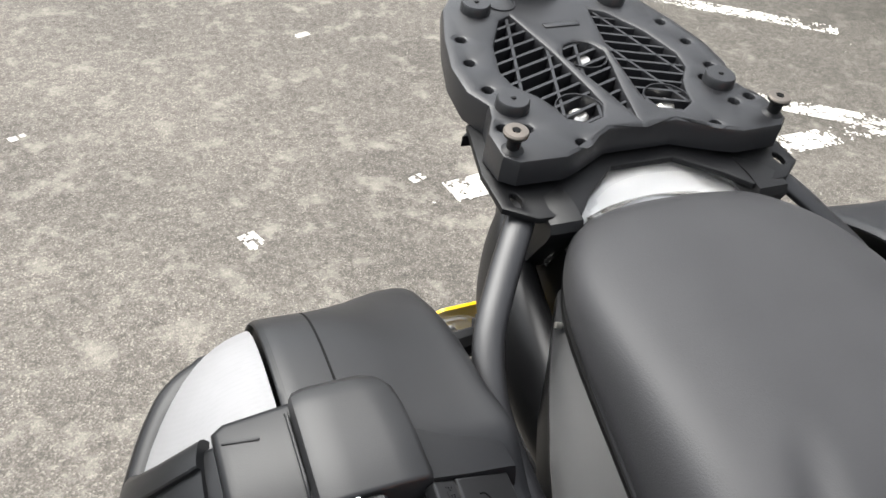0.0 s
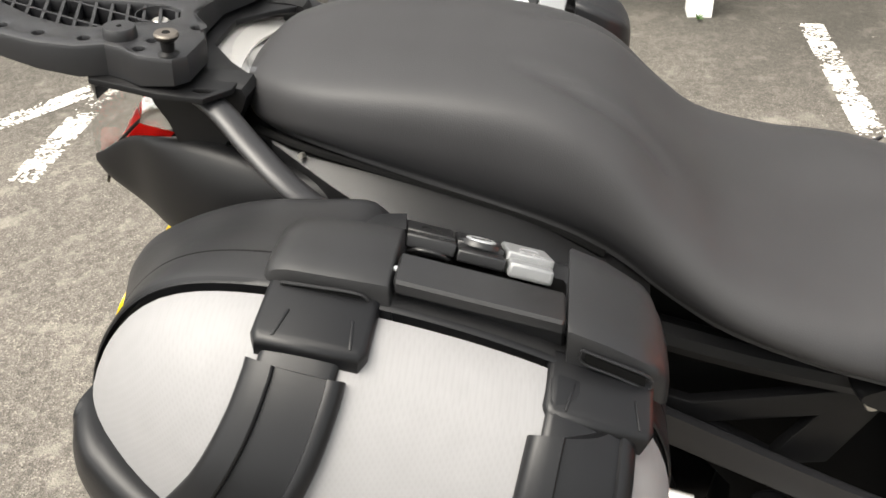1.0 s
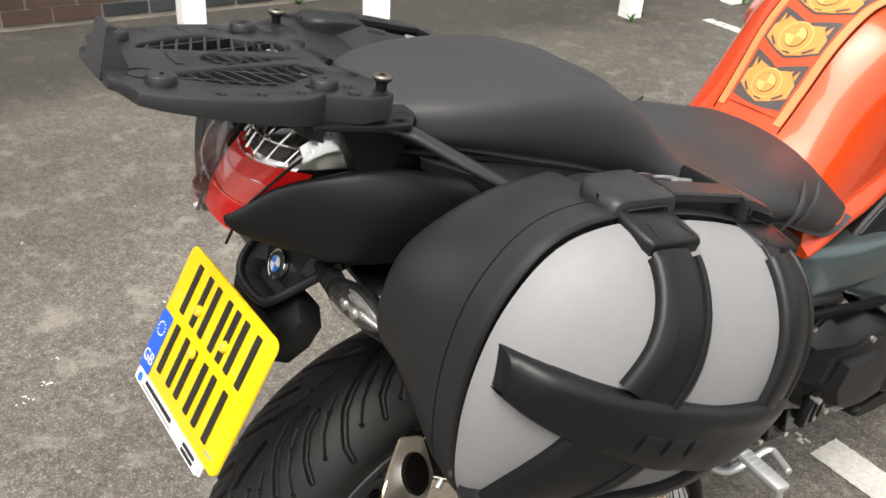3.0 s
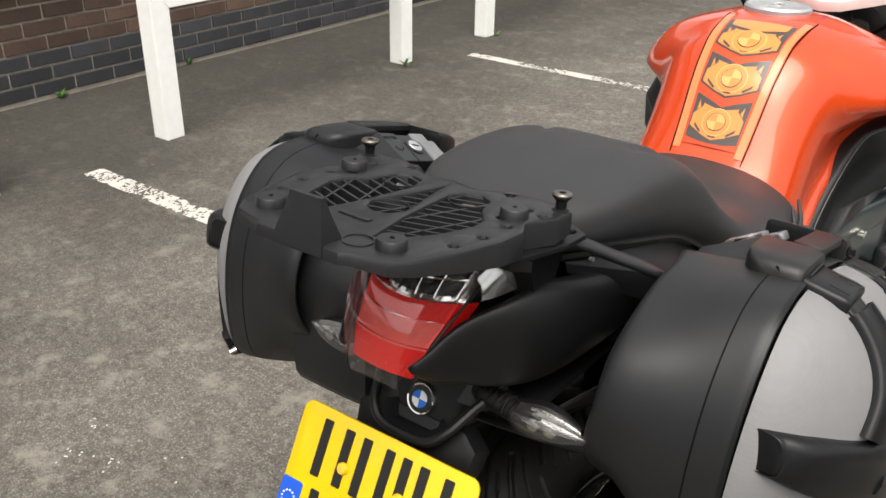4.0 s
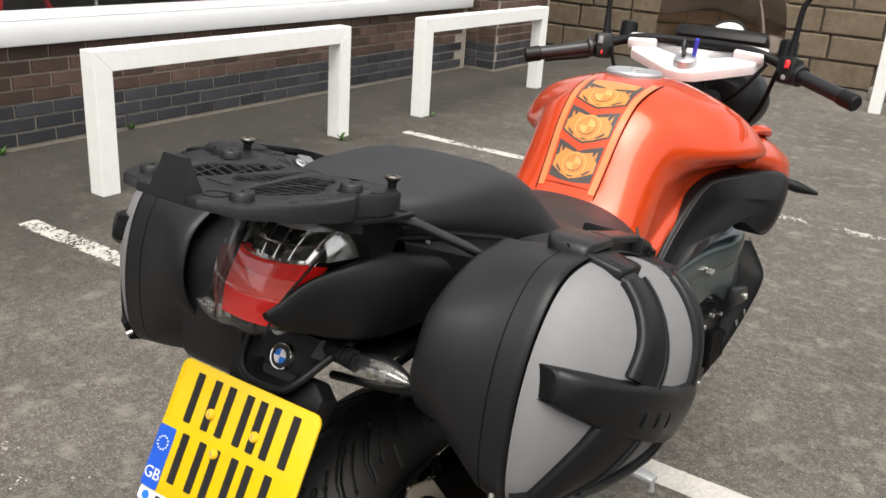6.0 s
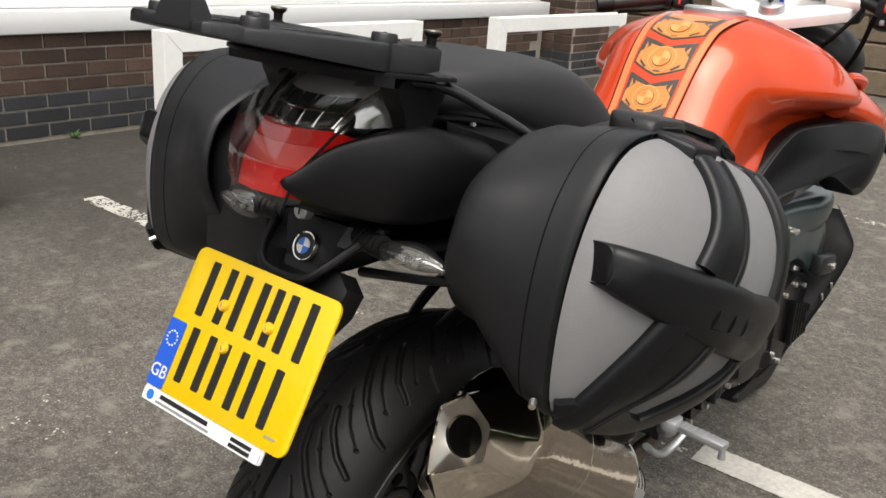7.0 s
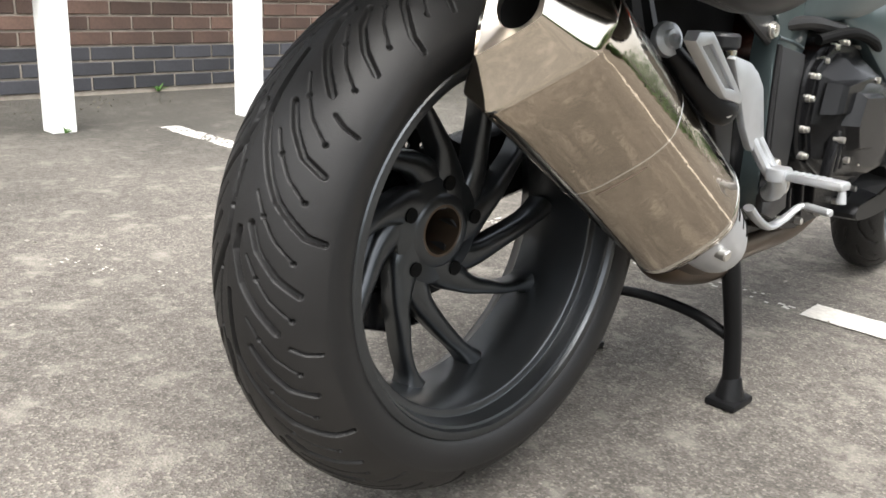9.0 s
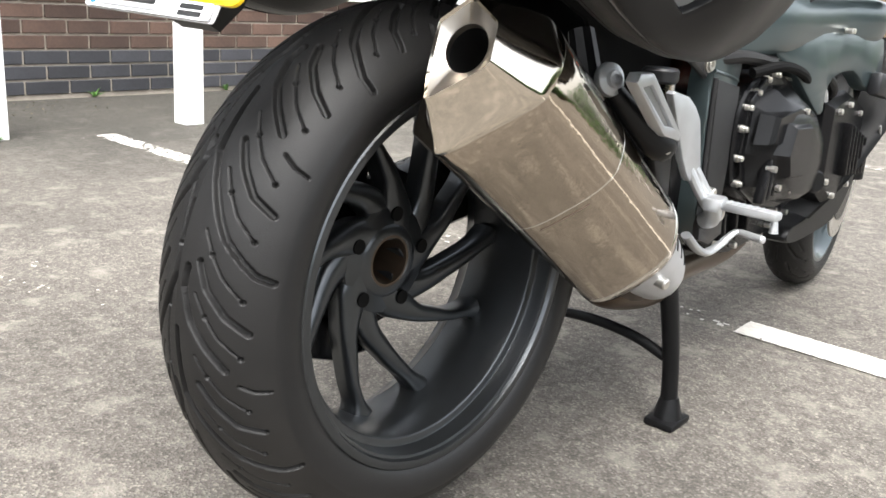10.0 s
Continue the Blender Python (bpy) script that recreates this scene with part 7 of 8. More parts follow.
yoke_out = [(-0.160, 0.020), (-0.135, 0.045), (-0.095, 0.030), (-0.050, 0.020), (0.050, 0.020), (0.095, 0.030), (0.135, 0.045), (0.160, 0.020), (0.150, -0.030), (0.090, -0.070), (0.035, -0.105), (0.0, -0.112), (-0.035, -0.105), (-0.090, -0.070), (-0.150, -0.030)]
gaps = [[(s * x, y) for x, y in ((0.032, -0.028), (0.105, 0.005), (0.100, 0.018), (0.035, 0.006))] for s in (1, -1)]
YOKE = STEER @ pose(0, 0, 0, 20)
yoke = part("fork_yoke", slab(yoke_out, gaps, 0.024, YOKE @ pose(0, 0, 0.012), 0.005), WHITE_YOKE, bike, "white painted top fork yoke")
for s in (-1, 1):
    part("bar_clamp", box((0.072, 0.046, 0.024), YOKE @ pose(s * 0.132, 0.010, 0.018, 0, 0, s * -8), 0.006), WHITE_YOKE, yoke)
part("ignition", lathe([(0, 0.018), (0.020, 0.018), (0.026, 0.014), (0.028, 0.0), (0.028, -0.02), (0, -0.02)], 32, YOKE @ pose(0.0, -0.070, 0.015)), ALU, yoke, "silver ignition barrel")
key = part("key", box((0.010, 0.030, 0.050), YOKE @ pose(-0.004, -0.070, 0.052, 40, 0, 12), 0.006), RACK_PLASTIC, yoke, "key with black head")
part("key_tag", box((0.010, 0.010, 0.055), YOKE @ pose(0.020, -0.062, 0.050, 0, 8, 0), 0.004), BLUE_TAG, key, "blue plastic tag")
part("bar", tube([at_bar(-0.300, -0.070, -0.018), at_bar(-0.21, -0.018, 0.008), at_bar(-0.13, 0.0, 0.028), at_bar(0.0, 0.014, 0.030), at_bar(0.13, 0.0, 0.028), at_bar(0.21, -0.018, 0.008), at_bar(0.300, -0.070, -0.018)], 0.0112, 6, 14), DARK_STEEL, bike, "black tubular handlebar")
for s in (-1, 1):
    inner_end, outer_end = at_bar(s * 0.255, -0.040, -0.008), at_bar(s * 0.358, -0.108, -0.030)
    grip = part("grip", tube([inner_end, inner_end.lerp(outer_end, 0.5), outer_end], [0.0175, 0.0165, 0.0170], 5, 18), RACK_PLASTIC, bike, "black rubber handlebar grip")
    way = (outer_end - inner_end).normalized()
    part("bar_end", rod(outer_end - way * 0.002, outer_end + way * 0.042, 0.0190, 22, 0.004), PANEL_BLACK, grip)
    part("grip_flange", rod(inner_end - way * 0.006, inner_end + way * 0.006, 0.025, 22, 0.002), RACK_PLASTIC, grip)
    pod = box((0.048, 0.042, 0.062), Matrix.Translation(inner_end - way * 0.036) @ pose(0, 0, 0, -15, 0, 7 - s * 25), 0.010)
    switch = part("switch_pod", pod, PANEL_BLACK, bike, "black switch housing with red and grey buttons")
    part("switch", box((0.012, 0.010, 0.020), Matrix.Translation(inner_end - way * 0.036 + Vector((s * 0.0, -0.022, 0.016))) @ pose(0, 0, 0, -15), 0.003), RED_SWITCH if s > 0 else INK_GREY, switch)
    part("switch", box((0.018, 0.010, 0.012), Matrix.Translation(inner_end - way * 0.036 + Vector((0, -0.022, -0.014))) @ pose(0, 0, 0, -15), 0.003), RED_SWITCH if s < 0 else INK_GREY, switch)
    part("lever", tube([inner_end - way * 0.03 + Vector((0, 0.035, -0.01)), inner_end + way * 0.03 + Vector((0, 0.055, -0.022)), inner_end.lerp(outer_end, 0.8) + Vector((0, 0.042, -0.020)), outer_end + Vector((0, 0.030, -0.018))], [0.009, 0.007, 0.006, 0.007], 5, 10), PANEL_BLACK, bike)
    part("fluid_pot", rod(at_bar(s * 0.200, 0.075, 0.010), at_bar(s * 0.200, 0.085, 0.055), 0.022, 24, 0.004), PANEL_BLACK, bike)
    stalk_root = at_bar(s * 0.222, -0.020, 0.014)
    stalk = part("mirror_stalk", tube([stalk_root, stalk_root + Vector((s * 0.004, 0.005, 0.06)), stalk_root + Vector((s * 0.010, 0.010, 0.13)), stalk_root + Vector((s * 0.045, 0.015, 0.17)), stalk_root + Vector((s * 0.10, 0.015, 0.185))], [0.012, 0.0075, 0.0065, 0.006, 0.006], 6, 10), PANEL_BLACK, bike, "black mirror stalk")
    head_c = stalk_root + Vector((s * 0.135, 0.010, 0.215))
    mm = axes(head_c, (1, -0.12 * s, 0), (0.0, -0.15, 1))
    part("mirror_back", skin([[mm @ Vector((s * 0.078 * k * math.cos(a), 0.040 * k * math.sin(a) * (1 + 0.15 * math.cos(a)), -d)) for a in np.linspace(0, 2 * math.pi, 28, endpoint=False)] for k, d in ((1.0, 0.0), (1.0, 0.006), (0.85, 0.022), (0.4, 0.032))]), PANEL_BLACK, stalk)
    part("mirror_glass", skin([[mm @ Vector((s * 0.076 * k * math.cos(a), 0.038 * k * math.sin(a) * (1 + 0.15 * math.cos(a)), 0.001)) for a in np.linspace(0, 2 * math.pi, 28, endpoint=False)] for k in (1.0, 0.5, 0.02)], True, True), MIRROR, stalk)
    part("front_indicator", tube([(s * 0.250, 1.270, 0.812), (s * 0.290, 1.290, 0.800), (s * 0.335, 1.305, 0.790)], [0.012, 0.014, 0.004], 5, 12), PANEL_BLACK, bike)
dash = part("instrument_pod", box((0.24, 0.05, 0.10), STEER @ pose(0.02, 0.175, 0.010, 35), 0.02), PANEL_BLACK, bike, "black instrument pod with round white dial")
DIALS = STEER @ pose(0.032, 0.168, 0.044, 38)
dial = part("dial", lathe([(0, 0.002), (0.040, 0.002), (0.040, 0.0), (0, 0.0)], 40, DIALS), DIAL, dash, "white rev counter face")
part("dial_ring", lathe([(0.040, 0.006), (0.045, 0.006), (0.047, -0.01), (0.040, -0.01)], 40, DIALS, None, True), PANEL_BLACK, dash)
for k in range(11):
    a = radians(215 - 25 * k)
    part("dial_mark", box((0.006, 0.0014, 0.0005), DIALS @ pose(0.033 * math.cos(a), 0.033 * math.sin(a), 0.0023, 0, 0, math.degrees(a))), INK, dial)
part("needle", box((0.030, 0.0016, 0.0006), DIALS @ pose(-0.010, -0.008, 0.0032, 0, 0, 215)), RED_SWITCH, dial)
lamp_front = grid_loft([[(FRONT @ Vector((w * math.cos(a), y, z + h * math.sin(a)))) for a in np.linspace(0, 2 * math.pi, 8, endpoint=False)] for y, z, w, h in ((-0.16, 0.66, 0.06, 0.05), (-0.12, 0.66, 0.11, 0.09), (-0.02, 0.645, 0.12, 0.10), (0.06, 0.62, 0.09, 0.075), (0.09, 0.61, 0.04, 0.03))], 4, 3)
part("headlamp", lamp_front, PANEL_BLACK, bike)
screen_rows = [[STEER @ Vector((w * u, y + 0.05 * (1 - u * u), z)) for u in (-1, -0.6, -0.2, 0.2, 0.6, 1)] for y, z, w in ((0.195, 0.000, 0.165), (0.200, 0.070, 0.165), (0.190, 0.150, 0.150), (0.165, 0.230, 0.120), (0.150, 0.260, 0.08))]
wind = grid_loft(screen_rows, 4, 4, False, False)
bmesh.ops.solidify(wind, geom=wind.faces[:], thickness=0.003)
screen = part("fly_screen", wind, SMOKE, bike, "small smoked brown fly screen", 60)
screen.visible_shadow = False
for pts, r in (([(0.03, 1.18, 1.07), (0.07, 1.13, 1.02), (0.10, 1.16, 0.95), (0.09, 1.24, 0.86)], 0.0035), ([(0.19, 1.16, 1.10), (0.15, 1.14, 1.04), (0.10, 1.17, 0.99), (0.06, 1.22, 0.92)], 0.0045), ([(-0.19, 1.15, 1.09), (-0.16, 1.14, 1.03), (-0.10, 1.18, 0.97)], 0.0045), ([(0.22, 1.14, 1.09), (0.19, 1.17, 1.00), (0.14, 1.2, 0.92)], 0.005)):
    part("cable", tube(pts, r, 7, 8), DEEP, bike)
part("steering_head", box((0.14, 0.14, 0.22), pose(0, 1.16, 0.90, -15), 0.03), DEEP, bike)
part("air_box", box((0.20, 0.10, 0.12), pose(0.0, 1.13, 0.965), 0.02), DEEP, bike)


# ---------- panniers ----------
RIM = spline([(-0.04, 1.008), (0.05, 0.990), (0.13, 0.963), (0.19, 0.930), (0.218, 0.885), (0.224, 0.83), (0.216, 0.76), (0.18, 0.676), (0.09, 0.646), (0.0, 0.654), (-0.08, 0.683), (-0.148, 0.720), (-0.184, 0.752), (-0.191, 0.82), (-0.181, 0.895), (-0.154, 0.957), (-0.107, 1.000)], 8, True)
INNER = spline([(-0.02, 0.990), (0.05, 0.978), (0.13, 0.962), (0.19, 0.95), (0.222, 0.89), (0.228, 0.83), (0.215, 0.765), (0.175, 0.735), (0.09, 0.720), (0.0, 0.730), (-0.08, 0.755), (-0.140, 0.785), (-0.180, 0.818), (-0.200, 0.862), (-0.197, 0.910), (-0.170, 0.953), (-0.095, 0.985)], 8, True)
MID = np.array((0.02, 0.83))
RIM_ANGLE = np.unwrap(np.arctan2(RIM[:, 1] - MID[1], RIM[:, 0] - MID[0]))
RIM_R = np.hypot(*(RIM - MID).T)
ORDER = np.argsort(np.mod(RIM_ANGLE, 2 * math.pi))
ANG, RAD = np.mod(RIM_ANGLE, 2 * math.pi)[ORDER], RIM_R[ORDER]
ANG, RAD = np.r_[ANG - 2 * math.pi, ANG, ANG + 2 * math.pi], np.r_[RAD, RAD, RAD]
FACE, BULGE = 0.309, 0.114


def cover_point(rho, phi):
    """The fabric cover: rho is 1 at the rim and 0 in the middle."""
    r = np.interp(phi % (2 * math.pi), ANG, RAD) * min(rho, 1.0) * (1 - 0.03 * max(0.0, math.sin(phi)) ** 1.5)
    # the lower rear flank is flatter than the rest, the front end fuller
    flank = math.exp(-(((math.degrees(phi) + 130 + 180) % 360 - 180) / 38) ** 2)
    bow = math.exp(-(((math.degrees(phi) - 2 + 180) % 360 - 180) / 38) ** 2)
    chin = math.exp(-(((math.degrees(phi) + 58 + 180) % 360 - 180) / 24) ** 2)
    rho = min(rho, 1.0)
    x = FACE + 0.022 * (1 - rho ** 24) ** 0.5 + (BULGE - 0.022) * (1 - rho ** 2.3) ** (0.80 + 1.1 * flank - 0.42 * bow + 0.45 * chin)
    return Vector((x, MID[0] + r * math.cos(phi), MID[1] + r * math.sin(phi)))


def cover_at(y, z):
    """The place and outward direction of the cover over a spot of the side view."""
    phi = math.atan2(z - MID[1], y - MID[0])
    rho = min(0.995, math.hypot(z - MID[1], y - MID[0]) / np.interp(phi % (2 * math.pi), ANG, RAD))
    p = cover_point(rho, phi)
    a, b = cover_point(min(rho + 0.004, 1.0), phi), cover_point(max(rho - 0.012, 0.0), phi)
    c, d = cover_point(max(rho, 0.02), phi + 0.02), cover_point(max(rho, 0.02), phi - 0.02)
    n = (a - b).cross(c - d)
    n.normalize()
    if n.x < 0:
        n = -n
    return p, n


def band(centre, widths, height, s, step=8, sink=0.006, profile=None, swell=None, square=0.0):
    """A moulded strap lying on the cover along a line of the side view; swell scales its height point by point,
    square turns its lift from the cover's own direction towards straight outwards."""
    path = spline([(*c, w, h) for c, w, h in zip(centre, widths, swell or [1.0] * len(centre))], step)
    rows = []
    for i, (y, z, w, h) in enumerate(path):
        d = path[min(i + 1, len(path) - 1)][:2] - path[max(i - 1, 0)][:2]
        d = d / np.hypot(*d)
        row = []
        for u, lift in profile or ((-1.0, -sink), (-1.0, height * 0.45), (-0.93, height * 0.85), (-0.82, height), (-0.4, height * 1.05), (0.0, height * 1.08), (0.4, height * 1.05), (0.82, height), (0.93, height * 0.85), (1.0, height * 0.45), (1.0, -sink)):
            p, n = cover_at(y - d[1] * w * u, z + d[0] * w * u)
            n = n.lerp(Vector((1, 0, 0)), square).normalized()
            if square:
                p.x = max(p.x, FACE + 0.016 + 0.030 * (h - 1))
            q = p + n * (lift * h if lift > 0 else lift)
            row.append((s * q.x, q.y, q.z))
        rows.append(row)
    return skin(rows)


def lower_guard(s):
    """The rubber guard that wraps the lower part of the cover and leaves one grey field free."""
    inner = ((-163, 0.211), (-157, 0.186), (-150, 0.165), (-138, 0.1455), (-113, 0.1460), (-101, 0.092), (-89, 0.059), (-70, 0.056), (-40, 0.070), (-22, 0.105), (-8, 0.190))
    rows = []
    for phi in np.radians(np.linspace(-162, -10, 80)):
        edge = np.interp(phi % (2 * math.pi), ANG, RAD)
        r0 = min(0.965, float(np.interp(math.degrees(phi), *zip(*inner))) / edge)
        row = []
        for u, lift in ((0.0, -0.004), (0.0, 0.0045), (0.012, 0.0075), (0.04, 0.0090), (0.10, 0.0095), (0.30, 0.0095), (0.55, 0.0095), (0.75, 0.0095), (0.90, 0.0090), (0.97, 0.0075), (1.0, 0.0040), (1.0, -0.004)):
            rho = min(0.992, r0 + (0.992 - r0) * u)
            y, z = (MID[k] + edge * rho * f(phi) for k, f in enumerate((math.cos, math.sin)))
            p, n = cover_at(y, z)
            q = p + n * lift
            row.append((s * q.x, q.y, q.z))
        rows.append(row)
    return skin(rows)


def pannier(s, label):
    t = thing("pannier", (s * 0.27, 0.02, 0.80), label, "pannier", "panniers on the motorcycle")
    rings = []
    for x, k, mixing in ((0.216, 0.80, 1.0), (0.214, 0.915, 1.0), (0.200, 0.935, 1.0), (0.182, 0.952, 1.0), (0.1775, 0.962, 1.0), (0.1765, 0.976, 1.0), (0.179, 0.990, 1.0), (0.184, 0.998, 1.0), (0.190, 1.001, 1.0), (0.205, 1.003, 0.95), (0.235, 1.003, 0.55), (0.270, 1.004, 0.10), (0.300, 1.008, 0.0), (0.3095, 1.008, 0.0), (0.3120, 1.002, 0.0), (0.3075, 0.985, 0.0)):
        o = (RIM * (1 - mixing) + INNER * mixing - MID) * k + MID
        ring = []
        for y, z in o:
            # the upper rear corner of the inner side is cut back on the exhaust side
            f, g = min(1.0, max(0.0, (z - 0.85) / 0.06)), min(1.0, max(0.0, (0.01 - y) / 0.05))
            # and the top steps down beside the lock unit
            dip = 0.024 * min(1.0, max(0.0, (z - 0.90) / 0.04)) * min(1.0, max(0.0, (y - 0.005) / 0.03)) * min(1.0, max(0.0, (0.22 - y) / 0.03)) * (1.0 if x < 0.25 else 0.0)
            ring.append((s * (x + (0.006 if s > 0 else 0.0) * f * f * (3 - 2 * f) * g * g * (3 - 2 * g) * min(1.0, max(0.0, (0.25 - x) / 0.04))), y, z - dip))
        rings.append(ring)
    shell = part("shell", skin(rings, True, True), SHELL, t, "", 50)
    part("seam", skin([[(s * x, *(((RIM * 0.925 + INNER * 0.075) - MID) * k + MID)[i]) for i in range(len(RIM))] for x, k in ((0.2768, 1.002), (0.2772, 1.0058), (0.2788, 1.0060), (0.2792, 1.002))], True, False), DEEP, shell)
    phis = np.linspace(0, 2 * math.pi, 96, endpoint=False)
    rings = []
    for rho in (1.0, 0.995, 0.985, 0.97, 0.95, 0.92, 0.88, 0.83, 0.77, 0.70, 0.62, 0.52, 0.40, 0.27, 0.13, 0.02):
        rings.append([(s * q.x, q.y, q.z) for q in (cover_point(rho * 0.998, p) for p in phis)])
    fabric_part = part("fabric_cover", skin(rings), FABRIC, t, "silver-grey woven nylon cover", 60)
    part("piping", skin([[(s * x, *((RIM - MID) * k + MID)[i]) for i in range(len(RIM))] for x, k in ((0.3085, 0.991), (0.3115, 0.993), (0.3130, 0.999), (0.3120, 1.005), (0.3085, 1.009))], True, False), BAND, fabric_part)
    straps = (([(-0.008, 0.985), (-0.010, 0.977), (-0.020, 0.953), (-0.040, 0.920), (-0.066, 0.886)], [0.031, 0.031, 0.031, 0.031, 0.032], 0.009),
              ([(0.1625, 0.936), (0.1600, 0.927), (0.153, 0.895), (0.141, 0.850), (0.122, 0.800)], [0.0325, 0.033, 0.035, 0.037, 0.039], 0.009),
              ([(-0.088, 0.838), (-0.112, 0.800), (-0.136, 0.756), (-0.152, 0.727)], [0.043, 0.041, 0.039, 0.034], 0.0105))
    for centre, widths, height in straps:
        moulded = ((-1.0, -0.006), (-1.0, height * 0.5), (-0.94, height * 0.9), (-0.84, height * 1.10), (-0.60, height * 1.24), (-0.42, height * 1.28), (-0.385, height * 1.18), (-0.37, height * 0.85), (-0.1, height * 0.88), (0.2, height * 0.88), (0.64, height * 0.85), (0.655, height * 1.10), (0.72, height * 1.18), (0.88, height * 1.08), (0.97, height * 0.8), (1.0, height * 0.4), (1.0, -0.006))
        upper = centre[0][1] > 0.9
        if upper:
            (y0, z0), (y1, z1) = centre[0], centre[1]
            part("strap_tongue", band([(y0 + 0.004, z0 + 0.012), (y0 + 0.002, z0 + 0.006), (y0, z0), (y1, z1)], [0.0245] * 4, 0.0048, s, 5), BAND, t)
        part("strap", band(centre, widths, height, s, 8, 0.006, moulded), BAND, t, "moulded black rubber strap")
    bar = band([(-0.1720, 0.9082), (-0.1695, 0.9076), (-0.1645, 0.9052), (-0.1570, 0.9010), (-0.146, 0.8945), (-0.112, 0.876), (-0.055, 0.848), (0.012, 0.816), (0.085, 0.788), (0.150, 0.764), (0.200, 0.742)], [0.0182, 0.0200, 0.0216, 0.0234, 0.026, 0.030, 0.035, 0.037, 0.038, 0.036, 0.032], 0.013, s, 8, 0.006,
               ((-1.0, -0.006), (-1.0, 0.006), (-0.95, 0.011), (-0.85, 0.0135), (-0.4, 0.0145), (0.1, 0.0150), (0.48, 0.0150), (0.68, 0.0140), (0.86, 0.0115), (0.97, 0.0075), (1.0, 0.003), (1.0, -0.006)), (1.18, 1.32, 1.40, 1.42, 1.3, 1.05, 1.0, 1.0, 1.0, 1.0, 0.9), 0.85)
    guard = part("bumper_bar", bar, BAND, t, "broad curved black rubber bumper bar with embossed mark", 65)
    for k in range(3):
        y = -0.066 + 0.026 * k
        z = 0.848 - 0.0105 * k
        part("embossed_block", band([(y - 0.007, z + 0.003), (y + 0.011, z - 0.005)], [0.0105, 0.0105], 0.0155, s, 3), BAND, guard)
    part("lower_edge", lower_guard(s), BAND, t, "black rubber guard round the lower part of the cover", 40)
    part("edge_screw", rod((s * 0.300, -0.193, 0.756), (s * 0.304, -0.201, 0.753), 0.0038, 12), BOLT, t)
    # square buckles at the top of the two upper straps
    for at, across, down in (((0.3290, 0.000, 0.9950), (0.0, 0.068, -0.013), (0.044, -0.001, -0.013)), ((0.3245, 0.171, 0.9405), (0.0, 0.063, -0.019), (0.048, 0.001, -0.014))):
        m = axes((s * at[0], at[1], at[2]), (0, across[1], across[2]), (s * down[0], down[1], down[2]))
        up = -1 if s > 0 else 1
        m = m @ pose(0, 0, 0, 6 * up)
        w, h = 0.0355, 0.0260
        outline = [(-w * 0.97, -h), (w * 0.97, -h), (w, -h * 0.8), (w, h * 0.70), (w * 0.88, h), (-w * 0.88, h), (-w, h * 0.70), (-w, -h * 0.8)]
        plate = slab(outline, (), 0.016, m @ pose(0, 0, 0.0065) if s < 0 else m @ pose(0, 0, -0.0065) @ pose(0, 0, 0, 180, 0, 0) @ Matrix.Diagonal((1, -1, 1, 1)), 0.0050)
        bmesh.ops.recalc_face_normals(plate, faces=plate.faces)
        buckle = part("buckle", plate, BAND, t, "square black strap buckle with cut corners", 50)
        up = -1 if s > 0 else 1
        for u, tilt in ((-0.55, 12), (0.66, -8)):
            part("buckle_ridge", box((0.0022, 0.022, 0.003), m @ pose(u * w, 0.010, up * 0.0058, 0, 0, tilt), 0.0009), BAND, buckle)
    # carrying handle and lock unit on top
    def crest(y):
        return float(np.interp(y, (-0.04, -0.02, 0.043, 0.15, 0.205, 0.225), (1.0215, 1.0205, 1.0105, 0.9830, 0.9570, 0.9380)))

    def top_cover(name, stations, label=""):
        rings = []
        for y, drop, inner, outer in stations:
            z = crest(y)
            ring = [(outer + 0.0035, z - 0.030), (outer + 0.0035, z - drop - 0.0075), (outer + 0.0015, z - drop - 0.0025), (outer - 0.0045, z - drop), (outer - 0.02, z - drop + 0.0003), (inner + 0.02, z - drop + 0.0003), (inner + 0.0045, z - drop), (inner + 0.001, z - drop - 0.0025), (inner, z - drop - 0.007), (inner, z - 0.038)]
            rings.append([(s * px, y, pz) for px, pz in ring])
        bm = skin(rings)
        bmesh.ops.recalc_face_normals(bm, faces=bm.faces)
        return part(name, bm, SHELL, t, label, 40)

    rear_cover = top_cover("rear_cover", ((-0.0400, 0.020, 0.275, 0.2960), (-0.0385, 0.010, 0.268, 0.3020), (-0.0350, 0.0045, 0.2610, 0.3050), (-0.0290, 0.0012, 0.2545, 0.3065), (-0.0200, 0.0, 0.2495, 0.3070), (-0.008, 0.0, 0.2470, 0.3070), (0.010, 0.0, 0.2455, 0.3070), (0.0395, 0.0, 0.2450, 0.3070), (0.0410, 0.0006, 0.2456, 0.3066), (0.0417, 0.0020, 0.2465, 0.3060)), "black cover over the rear end of the carrying handle")
    front_cover = top_cover("front_cover", ((0.1503, 0.0022, 0.2225, 0.3060), (0.1508, 0.0008, 0.2210, 0.3068), (0.1525, 0.0, 0.2200, 0.3070), (0.175, -0.0012, 0.2210, 0.3070), (0.195, 0.0, 0.2260, 0.3065), (0.206, 0.002, 0.2340, 0.3050), (0.213, 0.005, 0.2450, 0.3020), (0.217, 0.010, 0.2600, 0.2960)), "black cover over the front end of the carrying handle")
